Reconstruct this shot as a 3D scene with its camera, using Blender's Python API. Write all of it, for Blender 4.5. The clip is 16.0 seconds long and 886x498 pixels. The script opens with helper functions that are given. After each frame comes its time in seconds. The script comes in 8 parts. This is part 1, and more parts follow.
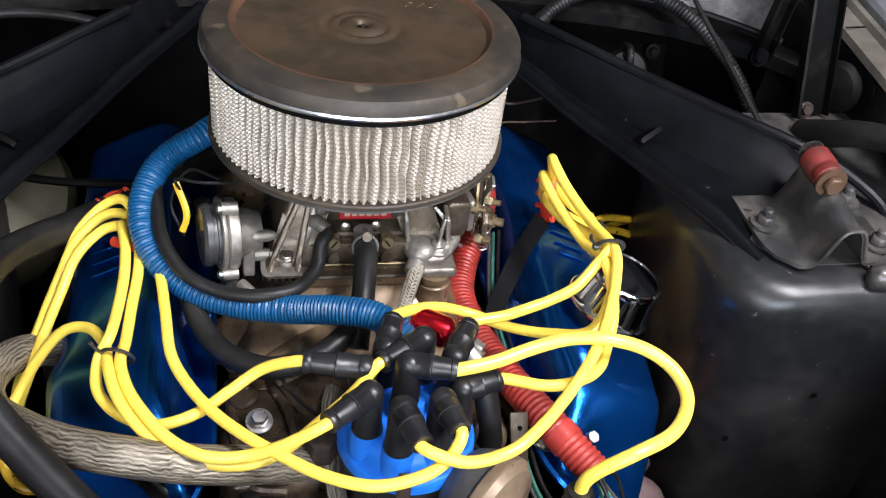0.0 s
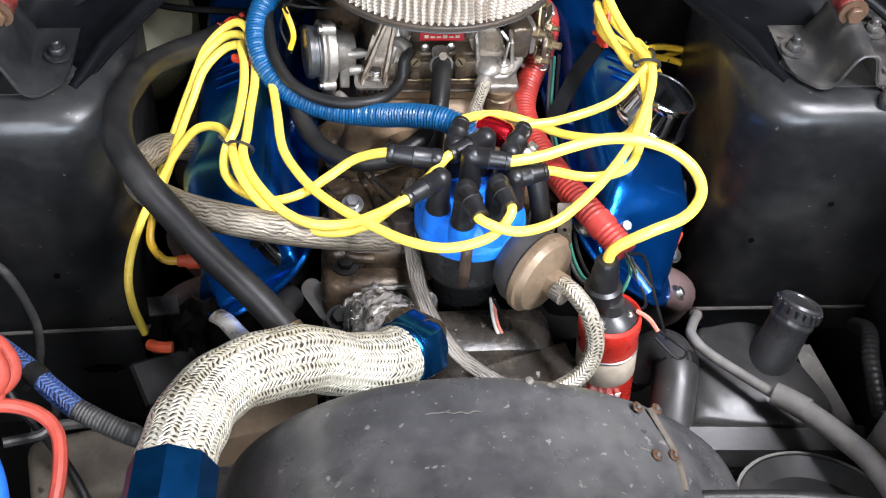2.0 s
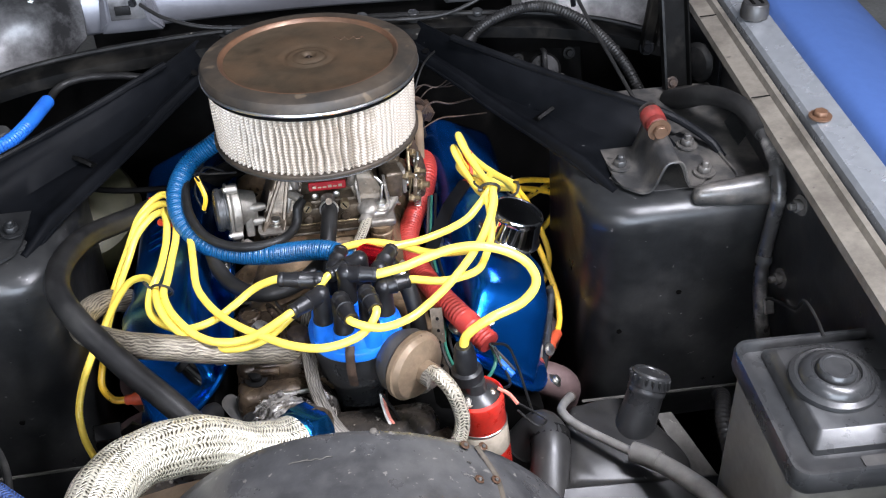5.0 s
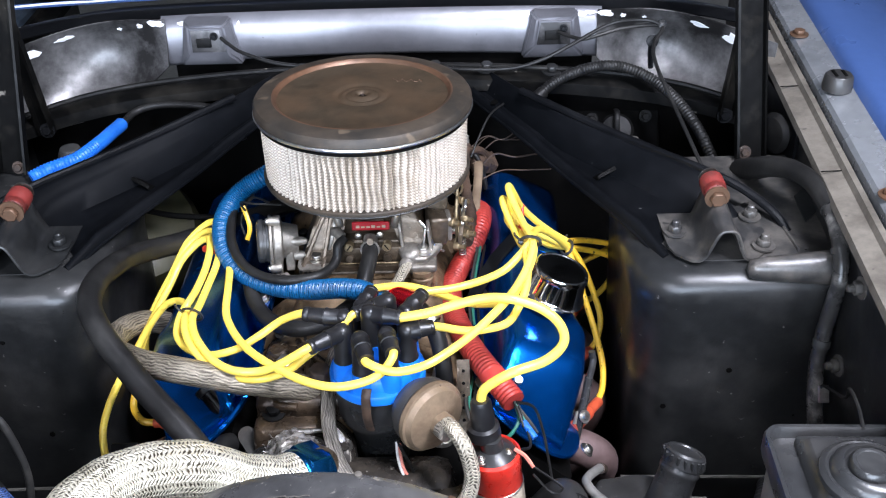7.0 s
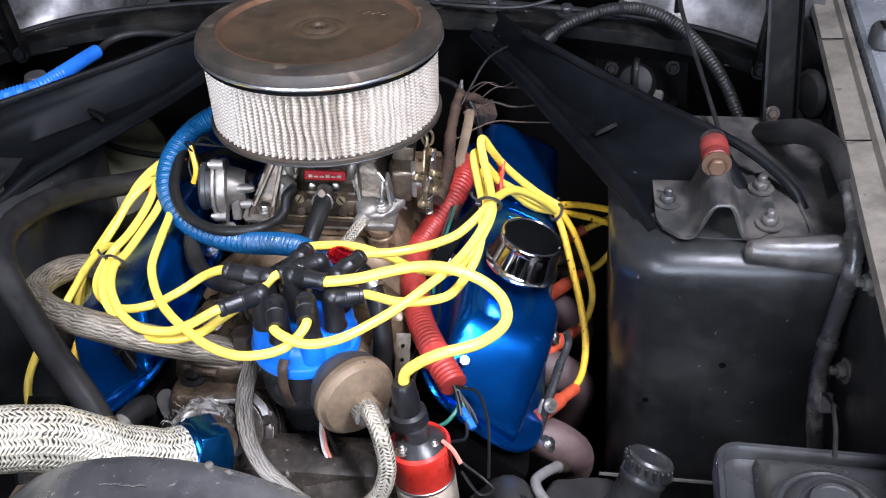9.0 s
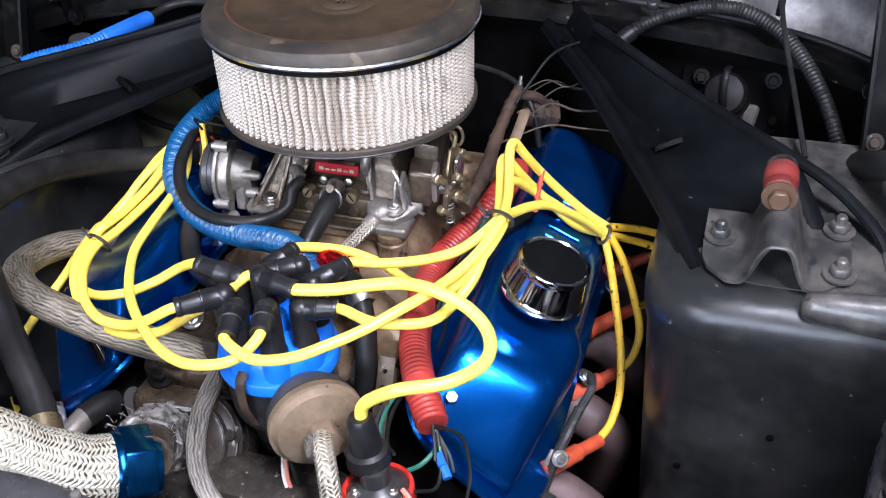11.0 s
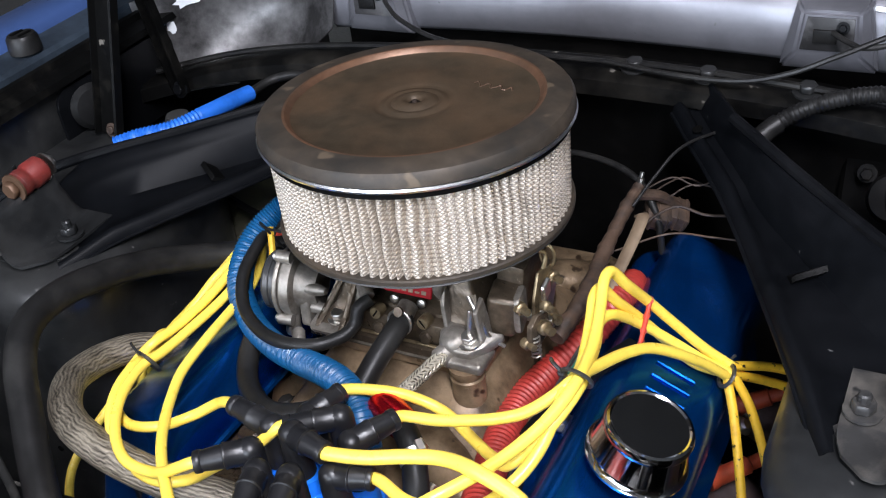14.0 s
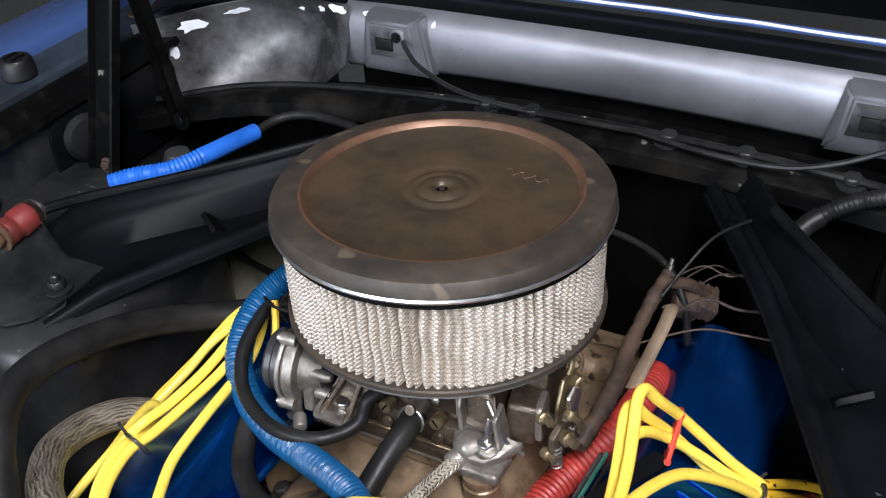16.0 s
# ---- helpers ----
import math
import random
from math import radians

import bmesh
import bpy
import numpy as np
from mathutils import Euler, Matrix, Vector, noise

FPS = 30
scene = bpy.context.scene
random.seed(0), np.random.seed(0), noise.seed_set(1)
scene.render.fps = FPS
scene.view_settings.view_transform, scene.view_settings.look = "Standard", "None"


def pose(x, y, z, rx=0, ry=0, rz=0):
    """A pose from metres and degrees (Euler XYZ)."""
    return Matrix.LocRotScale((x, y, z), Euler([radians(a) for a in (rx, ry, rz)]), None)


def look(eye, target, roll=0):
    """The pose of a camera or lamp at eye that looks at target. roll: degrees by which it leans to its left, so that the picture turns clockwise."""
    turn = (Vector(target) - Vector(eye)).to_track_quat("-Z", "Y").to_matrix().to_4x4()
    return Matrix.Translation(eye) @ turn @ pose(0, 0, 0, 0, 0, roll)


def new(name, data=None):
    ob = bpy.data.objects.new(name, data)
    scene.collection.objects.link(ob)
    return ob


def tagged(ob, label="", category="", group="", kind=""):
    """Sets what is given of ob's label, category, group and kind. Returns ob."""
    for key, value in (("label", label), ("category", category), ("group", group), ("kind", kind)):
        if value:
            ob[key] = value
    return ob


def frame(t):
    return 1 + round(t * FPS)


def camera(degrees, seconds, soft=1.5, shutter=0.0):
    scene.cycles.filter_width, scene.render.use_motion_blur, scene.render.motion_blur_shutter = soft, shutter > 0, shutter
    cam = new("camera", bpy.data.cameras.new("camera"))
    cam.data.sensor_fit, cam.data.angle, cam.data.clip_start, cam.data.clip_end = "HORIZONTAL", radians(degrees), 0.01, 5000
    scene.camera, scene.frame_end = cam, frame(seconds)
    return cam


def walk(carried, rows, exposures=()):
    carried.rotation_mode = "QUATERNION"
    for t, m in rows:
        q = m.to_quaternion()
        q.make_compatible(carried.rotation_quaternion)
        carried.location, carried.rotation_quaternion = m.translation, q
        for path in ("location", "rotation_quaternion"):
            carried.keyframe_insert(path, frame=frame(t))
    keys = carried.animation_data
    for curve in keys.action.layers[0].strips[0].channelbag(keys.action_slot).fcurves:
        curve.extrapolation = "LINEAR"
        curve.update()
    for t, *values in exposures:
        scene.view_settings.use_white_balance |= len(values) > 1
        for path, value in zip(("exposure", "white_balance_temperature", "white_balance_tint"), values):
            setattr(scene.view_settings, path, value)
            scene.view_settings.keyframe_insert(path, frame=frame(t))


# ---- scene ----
cam = camera(46.9, 16.0, soft=1.15)
METRES, EYE, TILT, LEAN, TURN = 1.341, 1.33, -39.5, -6.2, -9.75
ROWS = [
    (0.0, 0.0, 0.0, 0.0, 0.0, 0.0, -0.0),
    (0.5, -0.0235, -0.0224, -0.0071, 0.5, -1.79, 1.63),
    (1.0, -0.0061, -0.0533, -0.0139, 2.92, -6.9, -0.55),
    (1.5, 0.0109, -0.0864, -0.0251, 3.97, -7.91, -2.07),
    (2.0, 0.0254, -0.1265, -0.0259, 5.41, -8.2, -0.84),
    (2.5, 0.0459, -0.1838, -0.0373, 4.46, -3.05, -0.05),
    (3.0, 0.0694, -0.2273, -0.0598, 3.97, -2.07, 2.31),
    (3.5, 0.0918, -0.2597, -0.0672, 8.2, 0.86, 2.56),
    (4.0, 0.1172, -0.2722, -0.0653, 8.76, 2.35, 3.02),
    (4.5, 0.1282, -0.2641, -0.0768, 6.62, 2.16, 4.55),
    (4.7, 0.134, -0.2624, -0.0794, 5.92, 2.11, 5.31),
    (6.8, 0.2016, -0.2346, -0.0911, 11.86, 6.0, 0.92),
    (7.0, 0.2053, -0.2247, -0.0961, 12.24, 6.25, -0.37),
    (7.5, 0.2233, -0.1955, -0.0991, 13.65, 4.81, -2.39),
    (8.0, 0.2438, -0.172, -0.0951, 15.38, 4.32, -3.78),
    (8.2, 0.2563, -0.1608, -0.0902, 15.71, 3.37, -3.84),
    (10.3, 0.33, 0.0008, -0.0559, 24.14, 2.77, -9.3),
    (10.5, 0.3344, 0.0065, -0.0528, 24.98, 2.61, -10.48),
    (11.0, 0.3519, 0.0339, -0.0454, 26.45, 2.08, -10.44),
    (11.5, 0.3643, 0.0608, -0.0309, 28.79, 2.03, -10.34),
    (12.0, 0.3685, 0.0839, -0.0194, 30.6, 2.0, -11.11),
    (12.5, 0.3681, 0.1047, -0.0091, 33.0, 2.07, -11.3),
    (13.0, 0.3668, 0.1164, 0.0093, 34.68, 2.47, -11.26),
    (13.5, 0.3554, 0.1369, 0.0245, 36.35, 1.42, -11.99),
    (14.0, 0.3458, 0.1486, 0.0414, 37.17, 0.91, -12.83),
    (14.5, 0.3374, 0.1535, 0.0578, 36.98, 0.72, -13.69),
    (15.0, 0.3219, 0.1587, 0.0776, 36.44, 0.75, -14.99),
    (15.5, 0.3042, 0.1618, 0.0897, 35.86, 0.34, -15.5),
    (16.0, 0.2879, 0.1605, 0.0982, 36.0, 0.22, -16.08),
]
walk(cam, [(t, pose(-0.103, -0.727, EYE, TILT, LEAN, TURN) @ pose(METRES * x, METRES * y, METRES * z, 90 + pitch, roll, yaw)) for t, x, y, z, yaw, pitch, roll in ROWS],
     exposures=((0.0, -0.20, 6750, 10), (1.2, 0.18, 6600, 10), (2.6, 0.22, 6600, 9), (4.0, 0.12, 6550, 10), (7.0, 0.08, 6200, 11), (10.5, -0.02, 6150, 15), (12.5, -0.16, 6150, 14), (13.5, -0.40, 6400, 11), (16.0, -0.40, 6600, 10)))

# ---- world and light ----
world = bpy.data.worlds.new("world")
scene.world = world
world.use_nodes = True
wn = world.node_tree.nodes
wl = world.node_tree.links
sky = wn.new("ShaderNodeTexSky")
sky.sky_type = 'NISHITA'
sky.sun_disc = False
sky.sun_elevation = radians(40)
sky.sun_rotation = radians(120)
sky.air_density, sky.dust_density, sky.ozone_density = 1.0, 3.0, 1.0
wl.new(sky.outputs[0], wn["Background"].inputs[0])
wn["Background"].inputs[1].default_value = 0.12


def area_lamp(name, at, target, wide, high, watts, colour):
    data = bpy.data.lights.new(name, 'AREA')
    data.shape, data.size, data.size_y, data.energy, data.color = 'RECTANGLE', wide, high, watts, colour
    ob = new(name, data)
    ob.matrix_world = look(at, target)
    return ob


# unseen lamps: two strip lights under the ceiling beside the car's nose, moved to balance the bay, and a front fill
# added as the sky's light in the open garage door
area_lamp("ceiling_lamp_right", (0.85, -1.00, 2.46), (0.6, -0.7, 0.8), 0.35, 1.25, 115, (0.935, 0.94, 1.04))
area_lamp("ceiling_lamp_left", (-1.00, -2.20, 2.46), (-0.7, -1.2, 0.8), 0.35, 1.25, 60, (0.935, 0.94, 1.04))
area_lamp("front_door_fill", (0.0, -3.35, 1.35), (0.0, 0.0, 0.9), 2.6, 1.9, 250, (0.79, 0.89, 1.04))


# ---- materials ----
def nodes_of(name):
    m = bpy.data.materials.new(name)
    m.use_nodes = True
    nt = m.node_tree
    return m, nt.nodes, nt.links, nt.nodes["Principled BSDF"]


def mathn(n, l, op, a, b=None, c=None):
    k = n.new("ShaderNodeMath")
    k.operation = op
    for i, v in enumerate((a, b, c)):
        if v is None:
            continue
        if isinstance(v, (int, float)):
            k.inputs[i].default_value = v
        else:
            l.new(v, k.inputs[i])
    return k.outputs[0]


def ramp(n, l, fac, stops):
    r = n.new("ShaderNodeValToRGB")
    e = r.color_ramp.elements
    while len(e) < len(stops):
        e.new(0.5)
    for k, (p, c) in zip(e, stops):
        k.position = p
        k.color = (*c, 1)
    l.new(fac, r.inputs[0])
    return r.outputs[0]


def noise_tex(n, l, vec, scale, detail=5, rough=0.6):
    t = n.new("ShaderNodeTexNoise")
    t.inputs["Scale"].default_value = scale
    t.inputs["Detail"].default_value = detail
    t.inputs["Roughness"].default_value = rough
    l.new(vec, t.inputs["Vector"])
    return t.outputs["Fac"]


def mix(n, l, fac, a, b):
    k = n.new("ShaderNodeMix")
    k.data_type = 'RGBA'
    if isinstance(fac, (int, float)):
        k.inputs[0].default_value = fac
    else:
        l.new(fac, k.inputs[0])
    for i, v in ((6, a), (7, b)):
        if isinstance(v, tuple):
            k.inputs[i].default_value = (*v, 1)
        else:
            l.new(v, k.inputs[i])
    return k.outputs[2]


def surface(name, base, rough=0.5, metal=0.0, worn=None, worn_at=(0.5, 0.7), worn_scale=14, grain=0.18, grain_scale=90,
            bump=0.15, bump_scale=160, rough_var=0.2, specks=None, speck_scale=60, speck_cut=0.68, coat=0.0, spec=0.5, waves=0.0):
    """A base colour with grain, large stains of a second colour, small specks, uneven gloss, fine relief and slow dents."""
    m, n, l, b = nodes_of(name)
    vec = n.new("ShaderNodeTexCoord").outputs["Object"]
    g = noise_tex(n, l, vec, grain_scale, 4)
    dark = tuple(c * (1 - grain) for c in base)
    light = tuple(min(1, c * (1 + grain)) for c in base)
    col = ramp(n, l, g, [(0.3, dark), (0.7, light)])
    if worn:
        w = noise_tex(n, l, vec, worn_scale, 7, 0.65)
        f = ramp(n, l, w, [(worn_at[0], (0, 0, 0)), (worn_at[1], (1, 1, 1))])
        col = mix(n, l, f, col, worn)
    if specks:
        s = noise_tex(n, l, vec, speck_scale, 2, 0.5)
        f = ramp(n, l, s, [(speck_cut, (0, 0, 0)), (speck_cut + 0.05, (1, 1, 1))])
        col = mix(n, l, f, col, specks)
    l.new(col, b.inputs["Base Color"])
    r = noise_tex(n, l, vec, worn_scale * 2.3, 5)
    l.new(mathn(n, l, 'MULTIPLY_ADD', r, rough_var * 2, rough - rough_var), b.inputs["Roughness"])
    b.inputs["Metallic"].default_value = metal
    b.inputs["Coat Weight"].default_value = coat
    b.inputs["Specular IOR Level"].default_value = spec
    if bump:
        h = noise_tex(n, l, vec, bump_scale, 5)
        k = n.new("ShaderNodeBump")
        k.inputs["Strength"].default_value = bump
        k.inputs["Distance"].default_value = 0.001
        l.new(h, k.inputs["Height"])
        if waves:
            k2 = n.new("ShaderNodeBump")
            k2.inputs["Strength"].default_value = waves
            k2.inputs["Distance"].default_value = 0.012
            l.new(noise_tex(n, l, vec, 9, 2, 0.4), k2.inputs["Height"])
            l.new(k2.outputs[0], k.inputs["Normal"])
        l.new(k.outputs[0], b.inputs["Normal"])
    return m


def braid(name, light, dark, around, pitch, rough=0.35, metal=0.5, stain=None):
    """Herringbone braid: rows of short slanted strands that lean to and fro; needs a tube's own coordinates (turn, metres)."""
    m, n, l, b = nodes_of(name)
    tc = n.new("ShaderNodeTexCoord")
    sep = n.new("ShaderNodeSeparateXYZ")
    l.new(tc.outputs["UV"], sep.inputs[0])
    wob = noise_tex(n, l, tc.outputs["Object"], 40, 3)
    u = mathn(n, l, 'MULTIPLY', sep.outputs[0], around)
    v = mathn(n, l, 'ADD', mathn(n, l, 'MULTIPLY', sep.outputs[1], 1 / pitch), mathn(n, l, 'MULTIPLY', wob, 4.0))
    side = mathn(n, l, 'SUBTRACT', mathn(n, l, 'FRACT', u), 0.5)
    row = mathn(n, l, 'FLOOR', u)
    lean = mathn(n, l, 'MULTIPLY_ADD', mathn(n, l, 'PINGPONG', row, 1.0), 1.8, -0.9)
    phase = mathn(n, l, 'ADD', mathn(n, l, 'MULTIPLY_ADD', side, lean, v), mathn(n, l, 'MULTIPLY', row, 0.37))
    strand = mathn(n, l, 'MULTIPLY', mathn(n, l, 'PINGPONG', phase, 0.5), 2.0)
    edge = mathn(n, l, 'SUBTRACT', 1.0, mathn(n, l, 'MULTIPLY', mathn(n, l, 'ABSOLUTE', side), 2.0))
    h = mathn(n, l, 'MULTIPLY_ADD', mathn(n, l, 'SUBTRACT', 1.0, edge), 0.55, strand)
    big = noise_tex(n, l, tc.outputs["Object"], 34, 4)
    small = noise_tex(n, l, tc.outputs["Object"], 240, 2)
    gaps = mathn(n, l, 'ADD', mathn(n, l, 'MULTIPLY_ADD', big, 1.7, -0.80), mathn(n, l, 'MULTIPLY_ADD', small, 1.3, -0.65))
    f = ramp(n, l, mathn(n, l, 'ADD', h, gaps), [(0.30, (0, 0, 0)), (0.66, (1, 1, 1))])
    tone = mix(n, l, ramp(n, l, noise_tex(n, l, tc.outputs["Object"], 20, 5), [(0.42, (0, 0, 0)), (0.72, (0.8, 0.8, 0.8))]), light, stain or light)
    col = mix(n, l, f, dark, tone)
    l.new(col, b.inputs["Base Color"])
    b.inputs["Roughness"].default_value = rough
    b.inputs["Metallic"].default_value = metal
    bu = n.new("ShaderNodeBump")
    bu.inputs["Strength"].default_value = 0.8
    bu.inputs["Distance"].default_value = 0.0012
    l.new(h, bu.inputs["Height"])
    l.new(bu.outputs[0], b.inputs["Normal"])
    return m


def fibres(name, light, dark, around=26):
    """Tarnished strands that run along a tube, uneven in tone."""
    m, n, l, b = nodes_of(name)
    tc = n.new("ShaderNodeTexCoord")
    mp = n.new("ShaderNodeMapping")
    mp.inputs["Scale"].default_value = (30, 40, 1)
    l.new(tc.outputs["UV"], mp.inputs["Vector"])
    sep = n.new("ShaderNodeSeparateXYZ")
    l.new(tc.outputs["UV"], sep.inputs[0])
    fine = noise_tex(n, l, mp.outputs[0], 1.0, 4, 0.7)
    big = noise_tex(n, l, tc.outputs["Object"], 30, 5)
    wob = noise_tex(n, l, tc.outputs["Object"], 60, 2)
    strand = mathn(n, l, 'PINGPONG', mathn(n, l, 'ADD', mathn(n, l, 'MULTIPLY', sep.outputs[0], around), mathn(n, l, 'MULTIPLY', wob, 3.2)), 0.5)
    h = mathn(n, l, 'ADD', mathn(n, l, 'MULTIPLY_ADD', fine, 0.62, mathn(n, l, 'MULTIPLY', big, 0.22)), mathn(n, l, 'MULTIPLY_ADD', strand, 0.34, 0.0))
    col = ramp(n, l, h, [(0.36, dark), (0.50, tuple(a * 0.45 + b * 0.55 for a, b in zip(light, dark))), (0.66, light)])
    l.new(col, b.inputs["Base Color"])
    b.inputs["Roughness"].default_value = 0.42
    b.inputs["Metallic"].default_value = 0.45
    bu = n.new("ShaderNodeBump")
    bu.inputs["Strength"].default_value = 1.0
    bu.inputs["Distance"].default_value = 0.002
    l.new(h, bu.inputs["Height"])
    l.new(bu.outputs[0], b.inputs["Normal"])
    return m


M_BLACK = surface("black_satin_paint", (0.0035, 0.0038, 0.0045), 0.36, worn=(0.010, 0.0104, 0.0115), worn_at=(0.5, 0.8), worn_scale=9, specks=(0.09, 0.085, 0.08), speck_scale=55, speck_cut=0.76, bump=0.3, bump_scale=45, rough_var=0.16, spec=0.14)
M_TOWER = surface("dusty_black_paint", (0.0120, 0.0125, 0.0128), 0.35, worn=(0.040, 0.0395, 0.038), worn_at=(0.47, 0.80), worn_scale=9, grain=0.25, grain_scale=60, specks=(0.11, 0.105, 0.10), speck_scale=95, speck_cut=0.72, bump=0.6, bump_scale=30, rough_var=0.20, spec=0.40, waves=0.6)
# dust on the bracket; on the swage its pale tone stands in for sheen
M_SADDLE = surface("dusty_sheen_paint", (0.028, 0.0275, 0.027), 0.34, worn=(0.125, 0.113, 0.098), worn_at=(0.45, 0.76), worn_scale=18, specks=(0.02, 0.02, 0.02), speck_scale=50, speck_cut=0.68, bump=0.5, bump_scale=60, rough_var=0.16, waves=0.3)
M_BRACE = surface("black_brace_paint", (0.0026, 0.0030, 0.0038), 0.46, worn=(0.007, 0.0075, 0.0088), worn_at=(0.45, 0.85), worn_scale=8, grain=0.25, grain_scale=70, specks=(0.10, 0.10, 0.10), speck_scale=70, speck_cut=0.77, bump=0.25, bump_scale=36, rough_var=0.10, spec=0.08, waves=0.4)
M_OILY = surface("oily_black_metal", (0.028, 0.024, 0.020), 0.26, worn=(0.085, 0.070, 0.054), worn_at=(0.48, 0.74), worn_scale=26, specks=(0.32, 0.29, 0.25), speck_scale=85, speck_cut=0.69, bump=0.7, bump_scale=75, rough_var=0.16, spec=0.5)
M_DUSTY = surface("dusty_black_metal", (0.0045, 0.0045, 0.0045), 0.55, worn=(0.022, 0.0205, 0.018), worn_at=(0.48, 0.74), worn_scale=13, specks=(0.16, 0.15, 0.13), speck_scale=70, speck_cut=0.71, bump=0.3, spec=0.18)
M_PLATE = surface("dust_covered_steel", (0.095, 0.089, 0.080), 0.55, worn=(0.035, 0.033, 0.030), worn_at=(0.45, 0.7), worn_scale=16, specks=(0.2, 0.19, 0.17), speck_scale=80, speck_cut=0.72, bump=0.3, spec=0.3)
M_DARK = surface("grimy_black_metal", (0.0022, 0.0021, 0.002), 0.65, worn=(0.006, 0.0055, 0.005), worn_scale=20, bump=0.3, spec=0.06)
M_TAPE = surface("worn_loom_tape", (0.028, 0.027, 0.026), 0.30, worn=(0.19, 0.18, 0.165), worn_at=(0.52, 0.72), worn_scale=34, bump=0.9, bump_scale=70, rough_var=0.14)
M_RUBBER = surface("black_rubber", (0.010, 0.0098, 0.0096), 0.42, worn=(0.030, 0.029, 0.027), worn_at=(0.48, 0.8), worn_scale=16, grain=0.25, bump=0.15, rough_var=0.12, spec=0.24)
M_RUBBER_GREY = surface("dusty_grey_rubber", (0.030, 0.030, 0.029), 0.5, worn=(0.075, 0.072, 0.066), worn_scale=18, bump=0.25)
M_PIPE = surface("dusty_grey_pipe", (0.165, 0.158, 0.145), 0.5, worn=(0.075, 0.07, 0.063), worn_at=(0.45, 0.75), worn_scale=20, bump=0.25)
M_HARNESS = surface("brittle_brown_tape", (0.078, 0.047, 0.030), 0.62, worn=(0.022, 0.015, 0.011), worn_at=(0.42, 0.66), worn_scale=42, bump=1.0, bump_scale=110)
M_BOOT = surface("black_boot_rubber", (0.010, 0.010, 0.011), 0.36, worn=(0.025, 0.025, 0.025), worn_at=(0.55, 0.8), worn_scale=40, bump=0.08, rough_var=0.1)
M_YELLOW = surface("yellow_silicone", (0.95, 0.69, 0.095), 0.32, worn=(0.84, 0.52, 0.05), worn_at=(0.6, 0.85), worn_scale=30, grain=0.06, bump=0.08)
M_YELLOW_DIRTY = surface("dirty_yellow_silicone", (0.76, 0.45, 0.03), 0.42, worn=(0.40, 0.20, 0.02), worn_at=(0.55, 0.75), worn_scale=40, grain=0.1, specks=(0.02, 0.012, 0.006), speck_scale=150, speck_cut=0.64, bump=0.1)
M_ORANGE = surface("orange_boot_rubber", (0.50, 0.075, 0.028), 0.5, worn=(0.22, 0.03, 0.015), worn_at=(0.48, 0.8), worn_scale=40, bump=0.12)
M_RED_PLASTIC = surface("red_plastic", (0.55, 0.045, 0.02), 0.4, grain=0.1, bump=0.05)
M_RED_PLATE = surface("dark_red_enamel", (0.24, 0.006, 0.010), 0.6, grain=0.1, bump=0.05, spec=0.15)
M_RED_LOOM = surface("faded_red_loom", (0.42, 0.040, 0.030), 0.42, worn=(0.22, 0.028, 0.022), worn_at=(0.45, 0.7), worn_scale=18, bump=0.05)
M_RED_METAL = surface("red_anodised", (0.5, 0.01, 0.02), 0.25, metal=0.9, bump=0.03, rough_var=0.1)
M_RED_COIL = surface("red_enamel", (0.7, 0.036, 0.022), 0.3, worn=(0.4, 0.03, 0.02), worn_at=(0.6, 0.8), worn_scale=25, bump=0.03, coat=0.2)
M_RED_BUSH = surface("red_polyurethane", (0.16, 0.020, 0.016), 0.5, worn=(0.06, 0.022, 0.018), worn_at=(0.45, 0.68), worn_scale=40, bump=0.25)
M_RUST = surface("rusty_steel", (0.050, 0.032, 0.022), 0.62, metal=0.15, worn=(0.016, 0.011, 0.009), worn_at=(0.42, 0.62), worn_scale=60, bump=1.0, bump_scale=90, specks=(0.2, 0.16, 0.13), speck_scale=120, speck_cut=0.7)
M_BLUE_HOSE = surface("blue_loom_plastic", (0.004, 0.068, 0.175), 0.34, worn=(0.003, 0.040, 0.10), worn_scale=18, grain=0.12, bump=0.05)
M_BLUE_BRIGHT = surface("bright_blue_plastic", (0.02, 0.15, 0.62), 0.4, worn=(0.01, 0.09, 0.4), worn_scale=24, grain=0.08, bump=0.03)
M_CAP_BLUE = surface("blue_cap_plastic", (0.012, 0.19, 0.80), 0.36, worn=(0.010, 0.13, 0.58), worn_scale=30, grain=0.06, bump=0.06, rough_var=0.08)
M_VALVE_BLUE = surface("blue_candy_paint", (0.002, 0.105, 0.45), 0.24, metal=0.90, worn=(0.0015, 0.075, 0.33), worn_scale=10, grain=0.05, bump=0.02, rough_var=0.05, coat=0.10)
M_AN_BLUE = surface("blue_anodised", (0.005, 0.078, 0.225), 0.22, metal=0.92, worn=(0.003, 0.04, 0.12), worn_scale=20, bump=0.03, rough_var=0.06)
M_CAR_BLUE = surface("blue_car_paint", (0.055, 0.105, 0.27), 0.34, metal=0.25, worn=(0.07, 0.125, 0.30), worn_scale=4, grain=0.05, bump=0.02, coat=0.35)
M_CHROME = surface("chrome", (0.86, 0.86, 0.86), 0.09, metal=1.0, grain=0.03, bump=0.01, rough_var=0.04)
M_EDGE = surface("bright_rolled_edge", (0.75, 0.75, 0.74), 0.3, metal=1.0, worn=(0.45, 0.44, 0.42), worn_scale=40, grain=0.05, bump=0.05, rough_var=0.08)
M_STEEL = surface("bright_zinc", (0.62, 0.60, 0.56), 0.35, metal=1.0, worn=(0.35, 0.3, 0.25), worn_scale=80, bump=0.15, rough_var=0.12)
